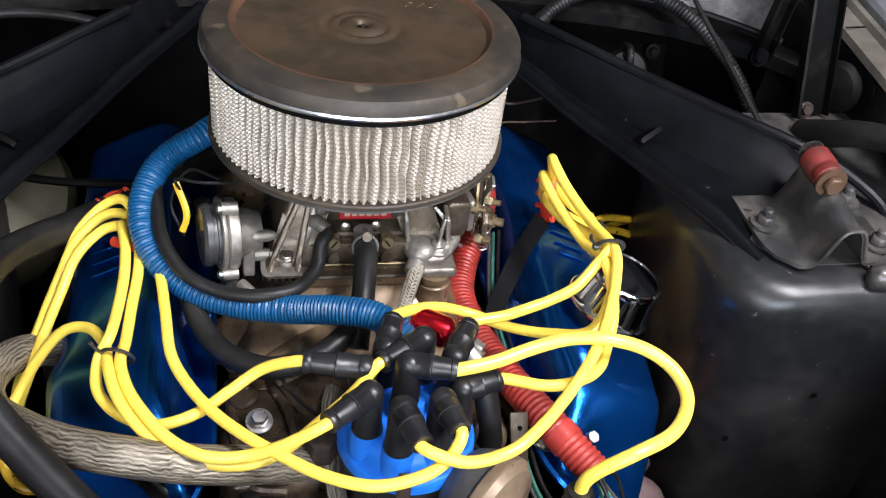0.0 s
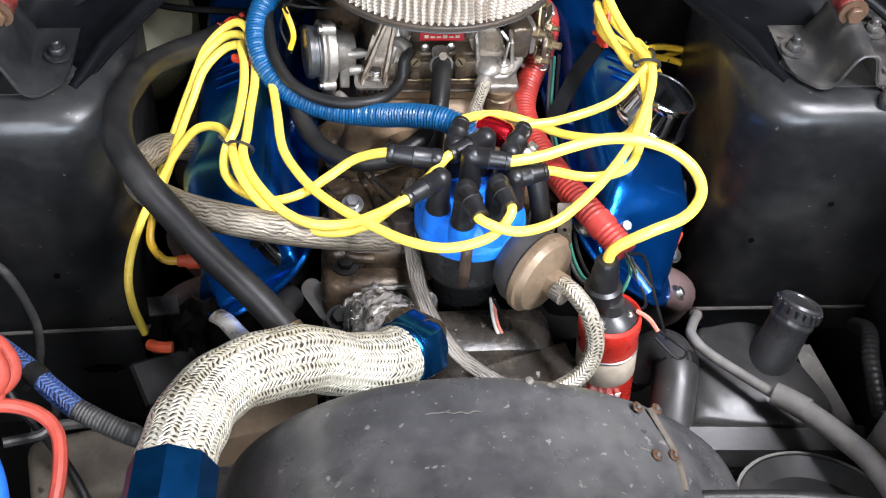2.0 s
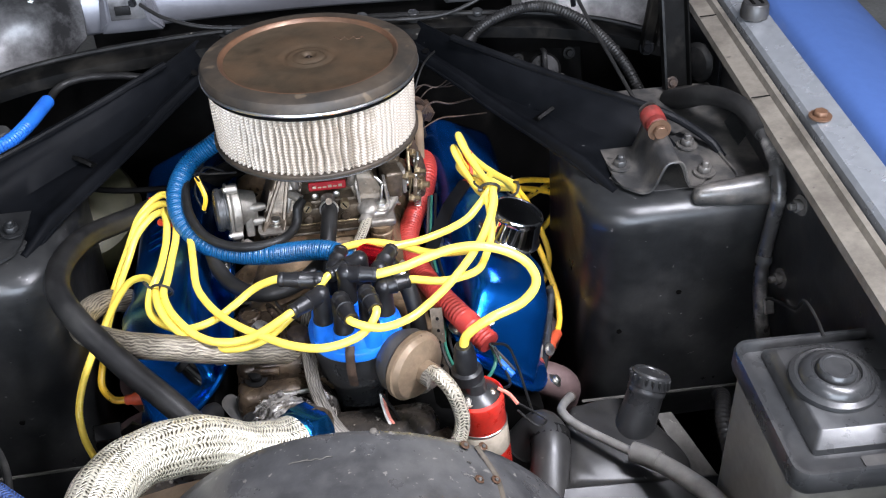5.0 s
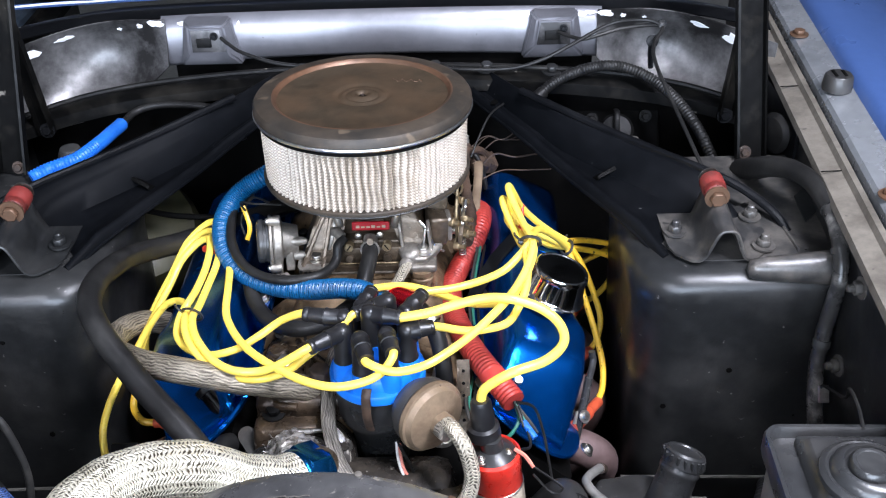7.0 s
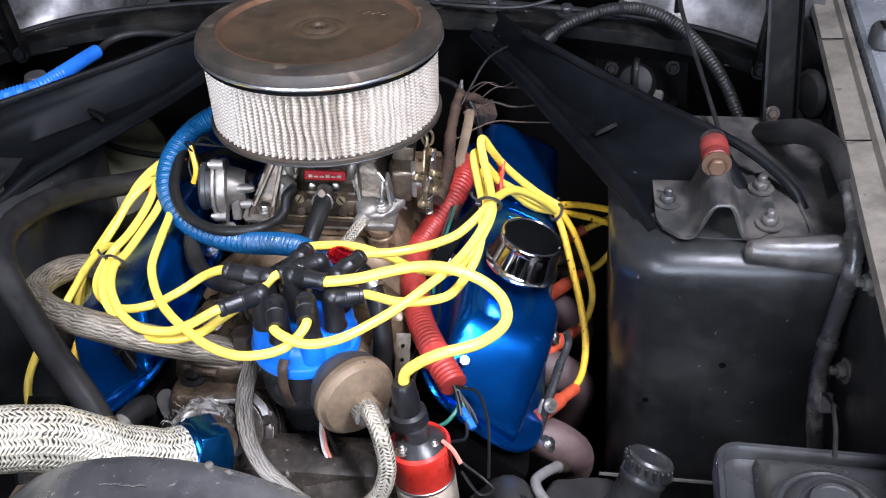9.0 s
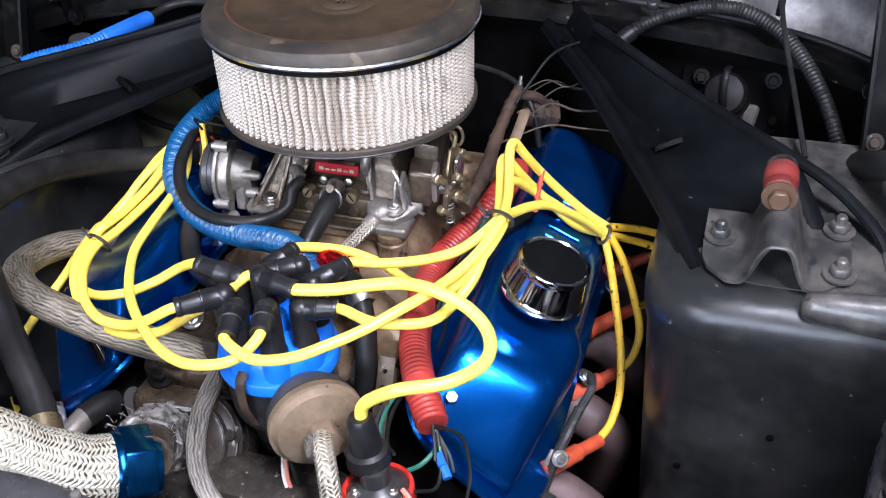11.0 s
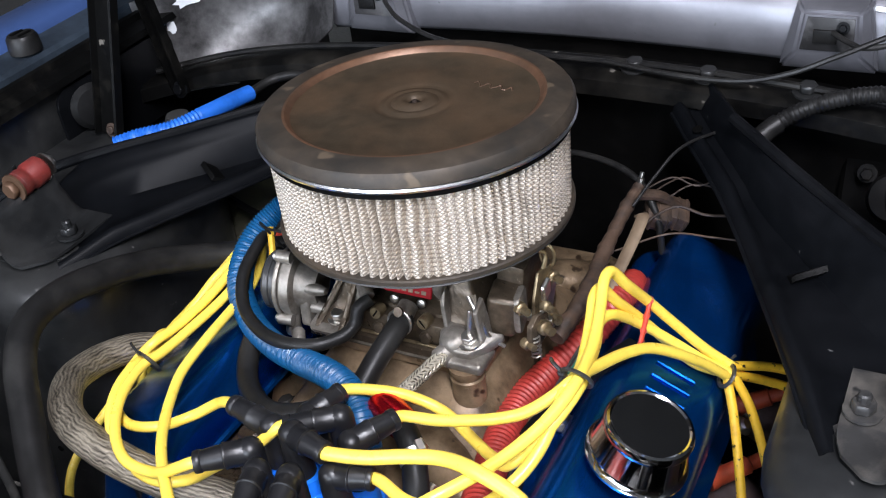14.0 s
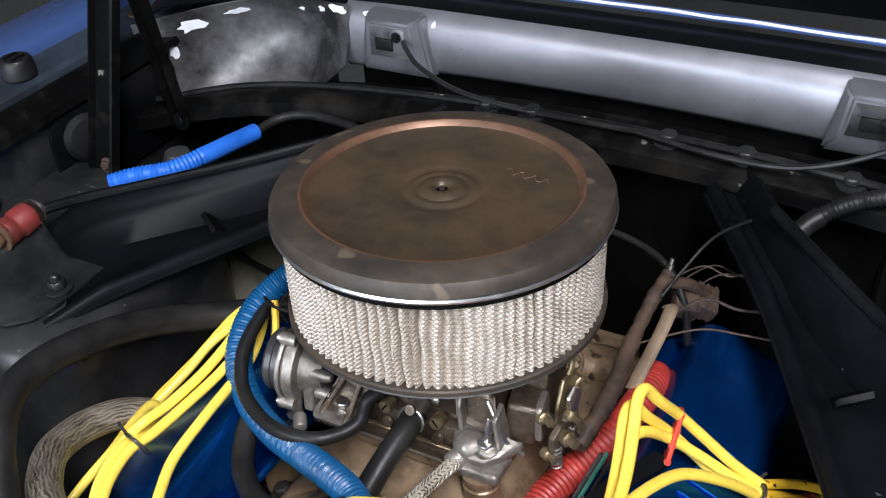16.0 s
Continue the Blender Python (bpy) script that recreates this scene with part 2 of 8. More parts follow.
M_BRASS = surface("brass", (0.27, 0.21, 0.125), 0.44, metal=0.85, worn=(0.10, 0.07, 0.04), worn_scale=120, bump=0.15)
M_CAST = surface("cast_aluminium", (0.27, 0.25, 0.22), 0.42, metal=0.6, worn=(0.085, 0.068, 0.050), worn_at=(0.42, 0.74), worn_scale=38, grain=0.22, grain_scale=160, bump=0.35, bump_scale=260)
M_GRIME = surface("grimy_casting", (0.105, 0.080, 0.055), 0.34, metal=0.5, worn=(0.030, 0.022, 0.015), worn_at=(0.42, 0.75), worn_scale=40, grain=0.25, grain_scale=150, bump=0.45, bump_scale=220, specks=(0.20, 0.165, 0.125), speck_scale=170, speck_cut=0.69)
M_MANIFOLD = surface("oily_cast_manifold", (0.25, 0.175, 0.105), 0.34, metal=0.3, worn=(0.055, 0.034, 0.018), worn_at=(0.42, 0.68), worn_scale=20, bump=0.7, bump_scale=120, specks=(0.04, 0.025, 0.015), speck_scale=60, speck_cut=0.66)
M_FRONT = surface("oily_front_cover", (0.085, 0.060, 0.038), 0.30, metal=0.35, worn=(0.020, 0.014, 0.010), worn_at=(0.40, 0.64), worn_scale=34, bump=0.7, specks=(0.36, 0.31, 0.25), speck_scale=85, speck_cut=0.69)
M_FOIL = surface("flaking_chrome", (0.62, 0.59, 0.53), 0.36, metal=0.8, worn=(0.14, 0.10, 0.065), worn_at=(0.5, 0.66), worn_scale=60, bump=0.8, bump_scale=120)
M_FRAY = surface("frayed_silver_strands", (0.42, 0.40, 0.37), 0.45, metal=0.5, worn=(0.05, 0.042, 0.034), worn_at=(0.42, 0.62), worn_scale=110, bump=0.9, bump_scale=300)
M_GLOSS = surface("glossy_black_enamel", (0.012, 0.012, 0.013), 0.12, grain=0.1, bump=0.03, rough_var=0.05)
M_NECK = surface("flaking_silver", (0.3, 0.27, 0.23), 0.45, metal=0.7, worn=(0.06, 0.045, 0.03), worn_at=(0.40, 0.58), worn_scale=60, bump=0.6)
M_LID = surface("rusty_black_lid", (0.062, 0.046, 0.030), 0.44, metal=0.4, worn=(0.110, 0.067, 0.038), worn_at=(0.40, 0.72), worn_scale=11, grain=0.2, bump=0.25, rough_var=0.16)
M_LID_RIM = surface("mottled_lid_rim", (0.055, 0.042, 0.030), 0.56, metal=0.3, worn=(0.022, 0.020, 0.017), worn_at=(0.42, 0.68), worn_scale=17, grain=0.3, grain_scale=60, bump=0.14, bump_scale=120, specks=(0.10, 0.075, 0.05), speck_scale=38, speck_cut=0.66)
M_RUSTRING = surface("rust_ring", (0.13, 0.068, 0.038), 0.5, metal=0.4, worn=(0.07, 0.048, 0.032), worn_at=(0.40, 0.66), worn_scale=15, bump=0.2)
M_BEAD = surface("worn_lid_bead", (0.15, 0.078, 0.045), 0.42, metal=0.45, worn=(0.065, 0.046, 0.033), worn_at=(0.40, 0.66), worn_scale=9, bump=0.2)
M_LEDGE = surface("dusty_brown_black_paint", (0.0026, 0.0026, 0.0025), 0.42, worn=(0.017, 0.0155, 0.013), worn_at=(0.50, 0.74), worn_scale=15, specks=(0.12, 0.11, 0.095), speck_scale=60, speck_cut=0.74, bump=0.5, bump_scale=60, spec=0.10, waves=0.5)
M_FLANGE = surface("dirty_beige_flange", (0.135, 0.120, 0.098), 0.5, worn=(0.055, 0.047, 0.038), worn_at=(0.45, 0.72), worn_scale=14, bump=0.3, specks=(0.05, 0.042, 0.034), speck_scale=70, speck_cut=0.70)
M_TAN = surface("tan_canister", (0.215, 0.155, 0.10), 0.5, metal=0.25, worn=(0.12, 0.08, 0.05), worn_scale=22, bump=0.15, specks=(0.12, 0.08, 0.055), speck_scale=90, speck_cut=0.7)
M_GREYPLASTIC = surface("grey_plastic", (0.05, 0.048, 0.045), 0.5, worn=(0.09, 0.08, 0.07), worn_scale=25, bump=0.1)
M_COILLABEL = surface("tan_coil_label", (0.42, 0.36, 0.28), 0.5, worn=(0.3, 0.25, 0.18), worn_scale=30, bump=0.05)
M_HEADER = surface("header_coating", (0.13, 0.085, 0.08), 0.6, metal=0.2, worn=(0.06, 0.042, 0.042), worn_scale=22, bump=0.3)
M_OLIVE = surface("olive_cast", (0.05, 0.047, 0.02), 0.55, metal=0.2, worn=(0.02, 0.018, 0.01), worn_scale=20, bump=0.2)
M_COWL = surface("grey_cowl_paint", (0.25, 0.25, 0.272), 0.40, metal=0.65, worn=(0.135, 0.135, 0.15), worn_at=(0.40, 0.80), worn_scale=6, grain=0.06, grain_scale=30, bump=0.03, bump_scale=30, rough_var=0.08, specks=(0.12, 0.12, 0.13), speck_scale=60, speck_cut=0.74)
M_DISH = surface("worn_silver_cowl_paint", (0.22, 0.215, 0.215), 0.46, metal=0.6, worn=(0.028, 0.027, 0.027), worn_at=(0.42, 0.62), worn_scale=7, grain=0.15, bump=0.25, rough_var=0.25, waves=0.5)
M_FENDER = surface("grey_fender_flange", (0.34, 0.355, 0.37), 0.26, metal=0.6, worn=(0.12, 0.13, 0.14), worn_at=(0.5, 0.8), worn_scale=7, grain=0.1, bump=0.04, specks=(0.10, 0.07, 0.05), speck_scale=90, speck_cut=0.75)
M_PEEL = surface("peeling_white_primer", (0.82, 0.84, 0.86), 0.5, grain=0.06, bump=0.1)
M_LEDGE_BLUE = surface("blue_grey_ledge_paint", (0.055, 0.075, 0.10), 0.34, metal=0.45, worn=(0.02, 0.026, 0.034), worn_scale=9, bump=0.08, specks=(0.25, 0.27, 0.29), speck_scale=70, speck_cut=0.74)
M_BEIGE = surface("dirty_beige_steel", (0.10, 0.084, 0.064), 0.6, worn=(0.036, 0.031, 0.025), worn_at=(0.42, 0.68), worn_scale=16, bump=0.3, specks=(0.02, 0.018, 0.015), speck_scale=60, speck_cut=0.66, spec=0.3)
M_BATT = surface("grey_battery_plastic", (0.20, 0.19, 0.165), 0.42, worn=(0.26, 0.25, 0.215), worn_scale=9, grain=0.1, bump=0.06)
M_BLACKPLASTIC = surface("black_plastic", (0.024, 0.0245, 0.025), 0.30, worn=(0.060, 0.058, 0.055), worn_at=(0.45, 0.8), worn_scale=12, specks=(0.14, 0.13, 0.12), speck_scale=70, speck_cut=0.74, bump=0.15)
M_TANK = surface("dusty_tank_plastic", (0.021, 0.0206, 0.0202), 0.42, worn=(0.050, 0.0475, 0.044), worn_at=(0.45, 0.8), worn_scale=14, specks=(0.16, 0.15, 0.14), speck_scale=60, speck_cut=0.72, bump=0.2)
M_SHROUD = surface("scuffed_shroud_plastic", (0.050, 0.050, 0.051), 0.32, worn=(0.115, 0.112, 0.106), worn_at=(0.45, 0.78), worn_scale=11, grain=0.28, grain_scale=45, specks=(0.17, 0.16, 0.145), speck_scale=170, speck_cut=0.67, bump=0.6, bump_scale=60, rough_var=0.24)
M_GREEN = surface("green_wire", (0.03, 0.16, 0.11), 0.45, bump=0)
M_PINK = surface("pink_wire", (0.7, 0.22, 0.16), 0.45, bump=0)
M_WHITE = surface("white_plastic", (0.7, 0.68, 0.64), 0.45, bump=0.03)
M_SALMON = surface("salmon_cable", (0.40, 0.062, 0.040), 0.45, worn=(0.30, 0.048, 0.032), worn_scale=20, bump=0.05)
M_WALL = surface("garage_plaster", (0.085, 0.082, 0.08), 0.8, worn=(0.06, 0.058, 0.055), worn_scale=1.5, bump=0.2, bump_scale=30)
M_CEILING = surface("garage_ceiling", (0.16, 0.158, 0.155), 0.85, worn=(0.11, 0.108, 0.105), worn_scale=1.5, bump=0.2, bump_scale=30)
M_CONCRETE = surface("concrete_floor", (0.2, 0.2, 0.19), 0.7, worn=(0.12, 0.12, 0.11), worn_scale=2, bump=0.3, bump_scale=60)
M_BRAID = braid("steel_braid", (0.76, 0.71, 0.57), (0.060, 0.050, 0.033), 28, 0.0036, 0.36, 0.45, stain=(0.58, 0.53, 0.40))
M_BRAID_OLD = fibres("tarnished_braid", (0.38, 0.35, 0.30), (0.030, 0.026, 0.020), 16)
M_WEAVE_OLD = fibres("tarnished_weave", (0.44, 0.385, 0.295), (0.038, 0.031, 0.022), 26)
M_BRAID_PALE = braid("pale_braid", (0.60, 0.55, 0.44), (0.075, 0.065, 0.048), 10, 0.0034, 0.4, 0.4, stain=(0.34, 0.30, 0.23))
M_BRAID_BLUE = braid("blue_braid", (0.035, 0.075, 0.22), (0.02, 0.02, 0.03), 10, 0.004, 0.6, 0.0)


def mesh_material():
    """The filter's pleats: pale gauze under a fine wire cloth."""
    m, n, l, b = nodes_of("filter_gauze")
    tc = n.new("ShaderNodeTexCoord")
    sep = n.new("ShaderNodeSeparateXYZ")
    l.new(tc.outputs["UV"], sep.inputs[0])
    u = mathn(n, l, 'MULTIPLY', sep.outputs[0], 200.0)
    v = mathn(n, l, 'MULTIPLY', sep.outputs[1], 1 / 0.0038)
    a = mathn(n, l, 'PINGPONG', mathn(n, l, 'ADD', u, v), 0.5)
    c = mathn(n, l, 'PINGPONG', mathn(n, l, 'SUBTRACT', u, v), 0.5)
    h = mathn(n, l, 'MINIMUM', a, c)
    col = ramp(n, l, h, [(0.03, (0.27, 0.225, 0.18)), (0.22, (0.57, 0.50, 0.415))])
    big = noise_tex(n, l, tc.outputs["Object"], 16, 5)
    col = mix(n, l, ramp(n, l, big, [(0.5, (0, 0, 0)), (0.8, (0.6, 0.6, 0.6))]), col, (0.40, 0.36, 0.31))
    l.new(col, b.inputs["Base Color"])
    b.inputs["Roughness"].default_value = 0.4
    b.inputs["Metallic"].default_value = 0.2
    bu = n.new("ShaderNodeBump")
    bu.inputs["Strength"].default_value = 1.0
    bu.inputs["Distance"].default_value = 0.0016
    l.new(h, bu.inputs["Height"])
    l.new(bu.outputs[0], b.inputs["Normal"])
    return m


M_GAUZE = mesh_material()


# ---- builders ----
def thing(name, at, label, category, group="", kind=""):
    ob = new(name)
    ob.location = at
    ob.empty_display_size = 0.02
    return tagged(ob, label, category, group, kind)


def root_place(ob):
    p = Vector((0, 0, 0))
    while ob is not None:
        p += ob.location
        ob = ob.parent
    return p


def part(name, bm, material, parent=None, label="", smooth=35):
    """Links a bmesh, made at its place in the world, as one mesh object under a thing or a part."""
    me = bpy.data.meshes.new(name)
    if parent is not None:
        bmesh.ops.translate(bm, verts=bm.verts, vec=-root_place(parent))
    bmesh.ops.recalc_face_normals(bm, faces=bm.faces)
    bm.to_mesh(me)
    bm.free()
    me.materials.append(material)
    if smooth:
        for p in me.polygons:
            p.use_smooth = True
        me.set_sharp_from_angle(angle=radians(smooth))
    ob = new(name, me)
    if parent is not None:
        ob.parent = parent
    if label:
        ob["label"] = label
    return ob


def spline(pts, sub=8):
    p = [Vector(a) for a in pts]
    q = [2 * p[0] - p[1], *p, 2 * p[-1] - p[-2]]
    out = []
    for i in range(1, len(q) - 2):
        a, b, c, d = q[i - 1:i + 3]
        for k in range(sub):
            u = k / sub
            out.append(0.5 * (2 * b + (c - a) * u + (2 * a - 5 * b + 4 * c - d) * u * u + (3 * b - a - 3 * c + d) * u ** 3))
    out.append(p[-1])
    return out


def tube(pts, r, sides=10, sub=8, bm=None, radius=None, step=None, flat=1.0, caps=True):
    """A round bar along a smooth line through pts. radius(s, total): its radius at s metres. step: even steps in metres."""
    bm = bm or bmesh.new()
    uv = bm.loops.layers.uv.verify()
    line = spline(pts, sub) if sub > 1 else [Vector(a) for a in pts]
    if step:
        d = [0.0]
        for a, b in zip(line, line[1:]):
            d.append(d[-1] + (b - a).length)
        n = max(2, int(d[-1] / step))
        arr = np.array([tuple(v) for v in line])
        s = np.linspace(0, d[-1], n)
        line = [Vector(v) for v in np.stack([np.interp(s, d, arr[:, i]) for i in range(3)], 1)]
    dist = [0.0]
    for a, b in zip(line, line[1:]):
        dist.append(dist[-1] + (b - a).length)
    side = None
    rings = []
    for i, p in enumerate(line):
        t = (line[min(i + 1, len(line) - 1)] - line[max(i - 1, 0)]).normalized()
        if side is None:
            side = t.orthogonal().normalized() if abs(t.z) > 0.95 else t.cross(Vector((0, 0, 1))).normalized()
        side = (side - t * side.dot(t)).normalized()
        up = t.cross(side)
        rr = radius(dist[i], dist[-1]) if radius else r
        rings.append([bm.verts.new(p + side * (math.cos(k * math.tau / sides) * rr) + up * (math.sin(k * math.tau / sides) * rr * flat)) for k in range(sides)])
    for i in range(len(rings) - 1):
        for k in range(sides):
            f = bm.faces.new((rings[i][k], rings[i][(k + 1) % sides], rings[i + 1][(k + 1) % sides], rings[i + 1][k]))
            for lo, (a, b) in zip(f.loops, ((k, i), (k + 1, i), (k + 1, i + 1), (k, i + 1))):
                lo[uv].uv = (a / sides, dist[b])
    if caps:
        bm.faces.new(rings[0])
        bm.faces.new(rings[-1][::-1])
    return bm


def ridges(r, depth, pitch):
    return lambda s, total: r + depth * math.cos(s / pitch * math.tau)


def axis_matrix(at, axis):
    return Matrix.Translation(at) @ Vector(axis).to_track_quat('Z', 'Y').to_matrix().to_4x4()


def lathe(profile, n=32, at=(0, 0, 0), axis=(0, 0, 1), bm=None):
    """Turns (radius, height) pairs round an axis through at."""
    bm = bm or bmesh.new()
    m = axis_matrix(at, axis)
    rings = []
    for r, z in profile:
        if r < 1e-6:
            rings.append([bm.verts.new(m @ Vector((0, 0, z)))])
        else:
            rings.append([bm.verts.new(m @ Vector((r * math.cos(k * math.tau / n), r * math.sin(k * math.tau / n), z))) for k in range(n)])
    for a, b in zip(rings, rings[1:]):
        for k in range(n):
            j = (k + 1) % n
            if len(a) == 1 and len(b) == 1:
                continue
            if len(a) == 1:
                bm.faces.new((a[0], b[j], b[k]))
            elif len(b) == 1:
                bm.faces.new((a[k], a[j], b[0]))
            else:
                bm.faces.new((a[k], a[j], b[j], b[k]))
    return bm


def box(size, at=(0, 0, 0), bevel=0.0, seg=2, turn=(0, 0, 0), bm=None, taper=1.0, m=None):
    """A block with rounded edges; taper: the top's size against the bottom's."""
    b = bmesh.new()
    bmesh.ops.create_cube(b, size=1.0)
    for v in b.verts:
        k = taper if v.co.z > 0 else 1.0
        v.co = Vector((v.co.x * size[0] * k, v.co.y * size[1] * k, v.co.z * size[2]))
    if bevel:
        bmesh.ops.bevel(b, geom=b.edges[:], offset=bevel, segments=seg, affect='EDGES', profile=0.5)
    bmesh.ops.transform(b, verts=b.verts, matrix=(m or Matrix()) @ pose(*at, *turn))
    return join(bm, b)


def join(bm, b):
    if bm is None:
        return b
    me = bpy.data.meshes.new("join")
    b.to_mesh(me)
    b.free()
    bm.from_mesh(me)
    bpy.data.meshes.remove(me)
    return bm


def prism(outline, depth, m, bevel=0.0, seg=2, bm=None):
    """A flat outline in x, y, raised by depth along z, laid by the matrix m."""
    b = bmesh.new()
    low = [b.verts.new((x, y, 0)) for x, y in outline]
    top = [b.verts.new((x, y, depth)) for x, y in outline]
    b.faces.new(low[::-1])
    b.faces.new(top)
    for i in range(len(low)):
        j = (i + 1) % len(low)
        b.faces.new((low[i], low[j], top[j], top[i]))
    if bevel:
        bmesh.ops.bevel(b, geom=b.edges[:], offset=bevel, segments=seg, affect='EDGES', profile=0.5)
    bmesh.ops.transform(b, verts=b.verts, matrix=m)
    return join(bm, b)


def loft(sections, closed=True, caps=True, bm=None, wrap=False):
    """Skins lists of points, all of one length."""
    bm = bm or bmesh.new()
    rows = [[bm.verts.new(p) for p in s] for s in sections]
    n = len(rows[0])
    for a, b in zip(rows, rows[1:] + (rows[:1] if wrap else [])):
        for k in range(n if closed else n - 1):
            j = (k + 1) % n
            bm.faces.new((a[k], a[j], b[j], b[k]))
    if caps and closed and not wrap:
        bm.faces.new(rows[0][::-1])
        bm.faces.new(rows[-1])
    return bm


def sheet(rows, thick, bm=None):
    """A sheet through a grid of points, with real thickness below it."""
    b = loft(rows, closed=False, caps=False)
    bmesh.ops.recalc_face_normals(b, faces=b.faces)
    if sum(f.normal.z for f in b.faces) < 0:
        bmesh.ops.reverse_faces(b, faces=b.faces)
    bmesh.ops.solidify(b, geom=b.faces[:], thickness=thick)
    return join(bm, b)


def round_rect(w, h, r, n=5):
    out = []
    for cx, cy, a0 in ((w / 2 - r, h / 2 - r, 0), (-w / 2 + r, h / 2 - r, 90), (-w / 2 + r, -h / 2 + r, 180), (w / 2 - r, -h / 2 + r, 270)):
        for k in range(n + 1):
            a = radians(a0 + 90 * k / n)
            out.append((cx + r * math.cos(a), cy + r * math.sin(a)))
    return out


def bolt_bm(at, axis=(0, 0, 1), r=0.006, h=0.005, washer=True, bm=None):
    """A hexagon head on its washer."""
    bm = bm or bmesh.new()
    w = r * 0.25
    if washer:
        lathe([(0, 0), (r * 1.55, 0), (r * 1.55, w), (0, w)], 16, at, axis, bm)
    m = axis_matrix(at, axis) @ Matrix.Translation((0, 0, w if washer else 0))
    prism([(r * math.cos(k * math.pi / 3), r * math.sin(k * math.pi / 3)) for k in range(6)], h, m, r * 0.12, 1, bm)
    return bm


def stud_bm(at, axis, r, h, bm=None):
    """A nut on a threaded stud."""
    bm = bolt_bm(at, axis, r, h, True, bm)
    lathe([(0, 0), (r * 0.55, 0), (r * 0.55, h * 1.9), (r * 0.4, h * 2.1), (0, h * 2.1)], 10, at, axis, bm)
    return bm


def plain(name, bm, material, label, category):
    return tagged(part(name, bm, material), label, category, kind="structure")


plain("ground", box((400, 400, 0.1), (0, 0, -0.05)), M_CONCRETE, "grey concrete floor under and around the car", "floor")
# unseen enclosure, added so the sky doesn't brighten the black parts of the bay
plain("wall_left", box((0.15, 8.2, 2.6), (-2.6, 0.6, 1.3)), M_WALL, "unseen plain plastered garage wall added to keep the bay dark", "wall")
plain("wall_right", box((0.15, 8.2, 2.6), (2.6, 0.6, 1.3)), M_WALL, "unseen plain plastered garage wall added to keep the bay dark", "wall")
plain("wall_back", box((5.05, 0.15, 2.6), (0, 4.62, 1.3)), M_WALL, "unseen plain plastered garage wall added to keep the bay dark", "wall")
for side in (1, -1):
    plain("wall_front", box((1.1, 0.15, 2.6), (side * 1.975, -3.42, 1.3)), M_WALL, "unseen plain plastered wall added beside the garage door", "wall")
plain("door_lintel", box((2.85, 0.15, 0.2), (0, -3.42, 2.5)), M_WALL, "unseen plain lintel added over the garage door", "wall")
plain("ceiling", box((5.35, 8.35, 0.12), (0, 0.6, 2.66)), M_CEILING, "unseen plain garage ceiling added to keep the bay dark", "ceiling")
# housings added for the two unseen strip lights
for x, y in ((0.85, -1.00), (-1.00, -2.20)):
    t = thing("ceiling_light", (x, y, 2.58), "unseen long white strip light added under the garage ceiling", "ceiling light", "ceiling lights")
    part("housing", box((0.39, 1.30, 0.05), (x, y, 2.56), 0.01), M_WHITE, t)


def tower_outline(z, grow, s):
    """Rounded plan of a shock tower at one height."""
    out = []
    x0, x1, y0, y1, r = 0.307 - grow, 0.545, -0.158 - grow, 0.12, 0.055
    for k in range(7):
        a = radians(180 + 90 * k / 6)
        out.append((x0 + r + r * math.cos(a), y0 + r + r * math.sin(a)))
    out += [(x1, y0), (x1, y1)]
    for k in range(5):
        a = radians(90 + 90 * k / 4)
        out.append((x0 + r + r * math.cos(a), y1 - r + r * math.sin(a)))
    return [(s * x, y, z) for x, y in out]


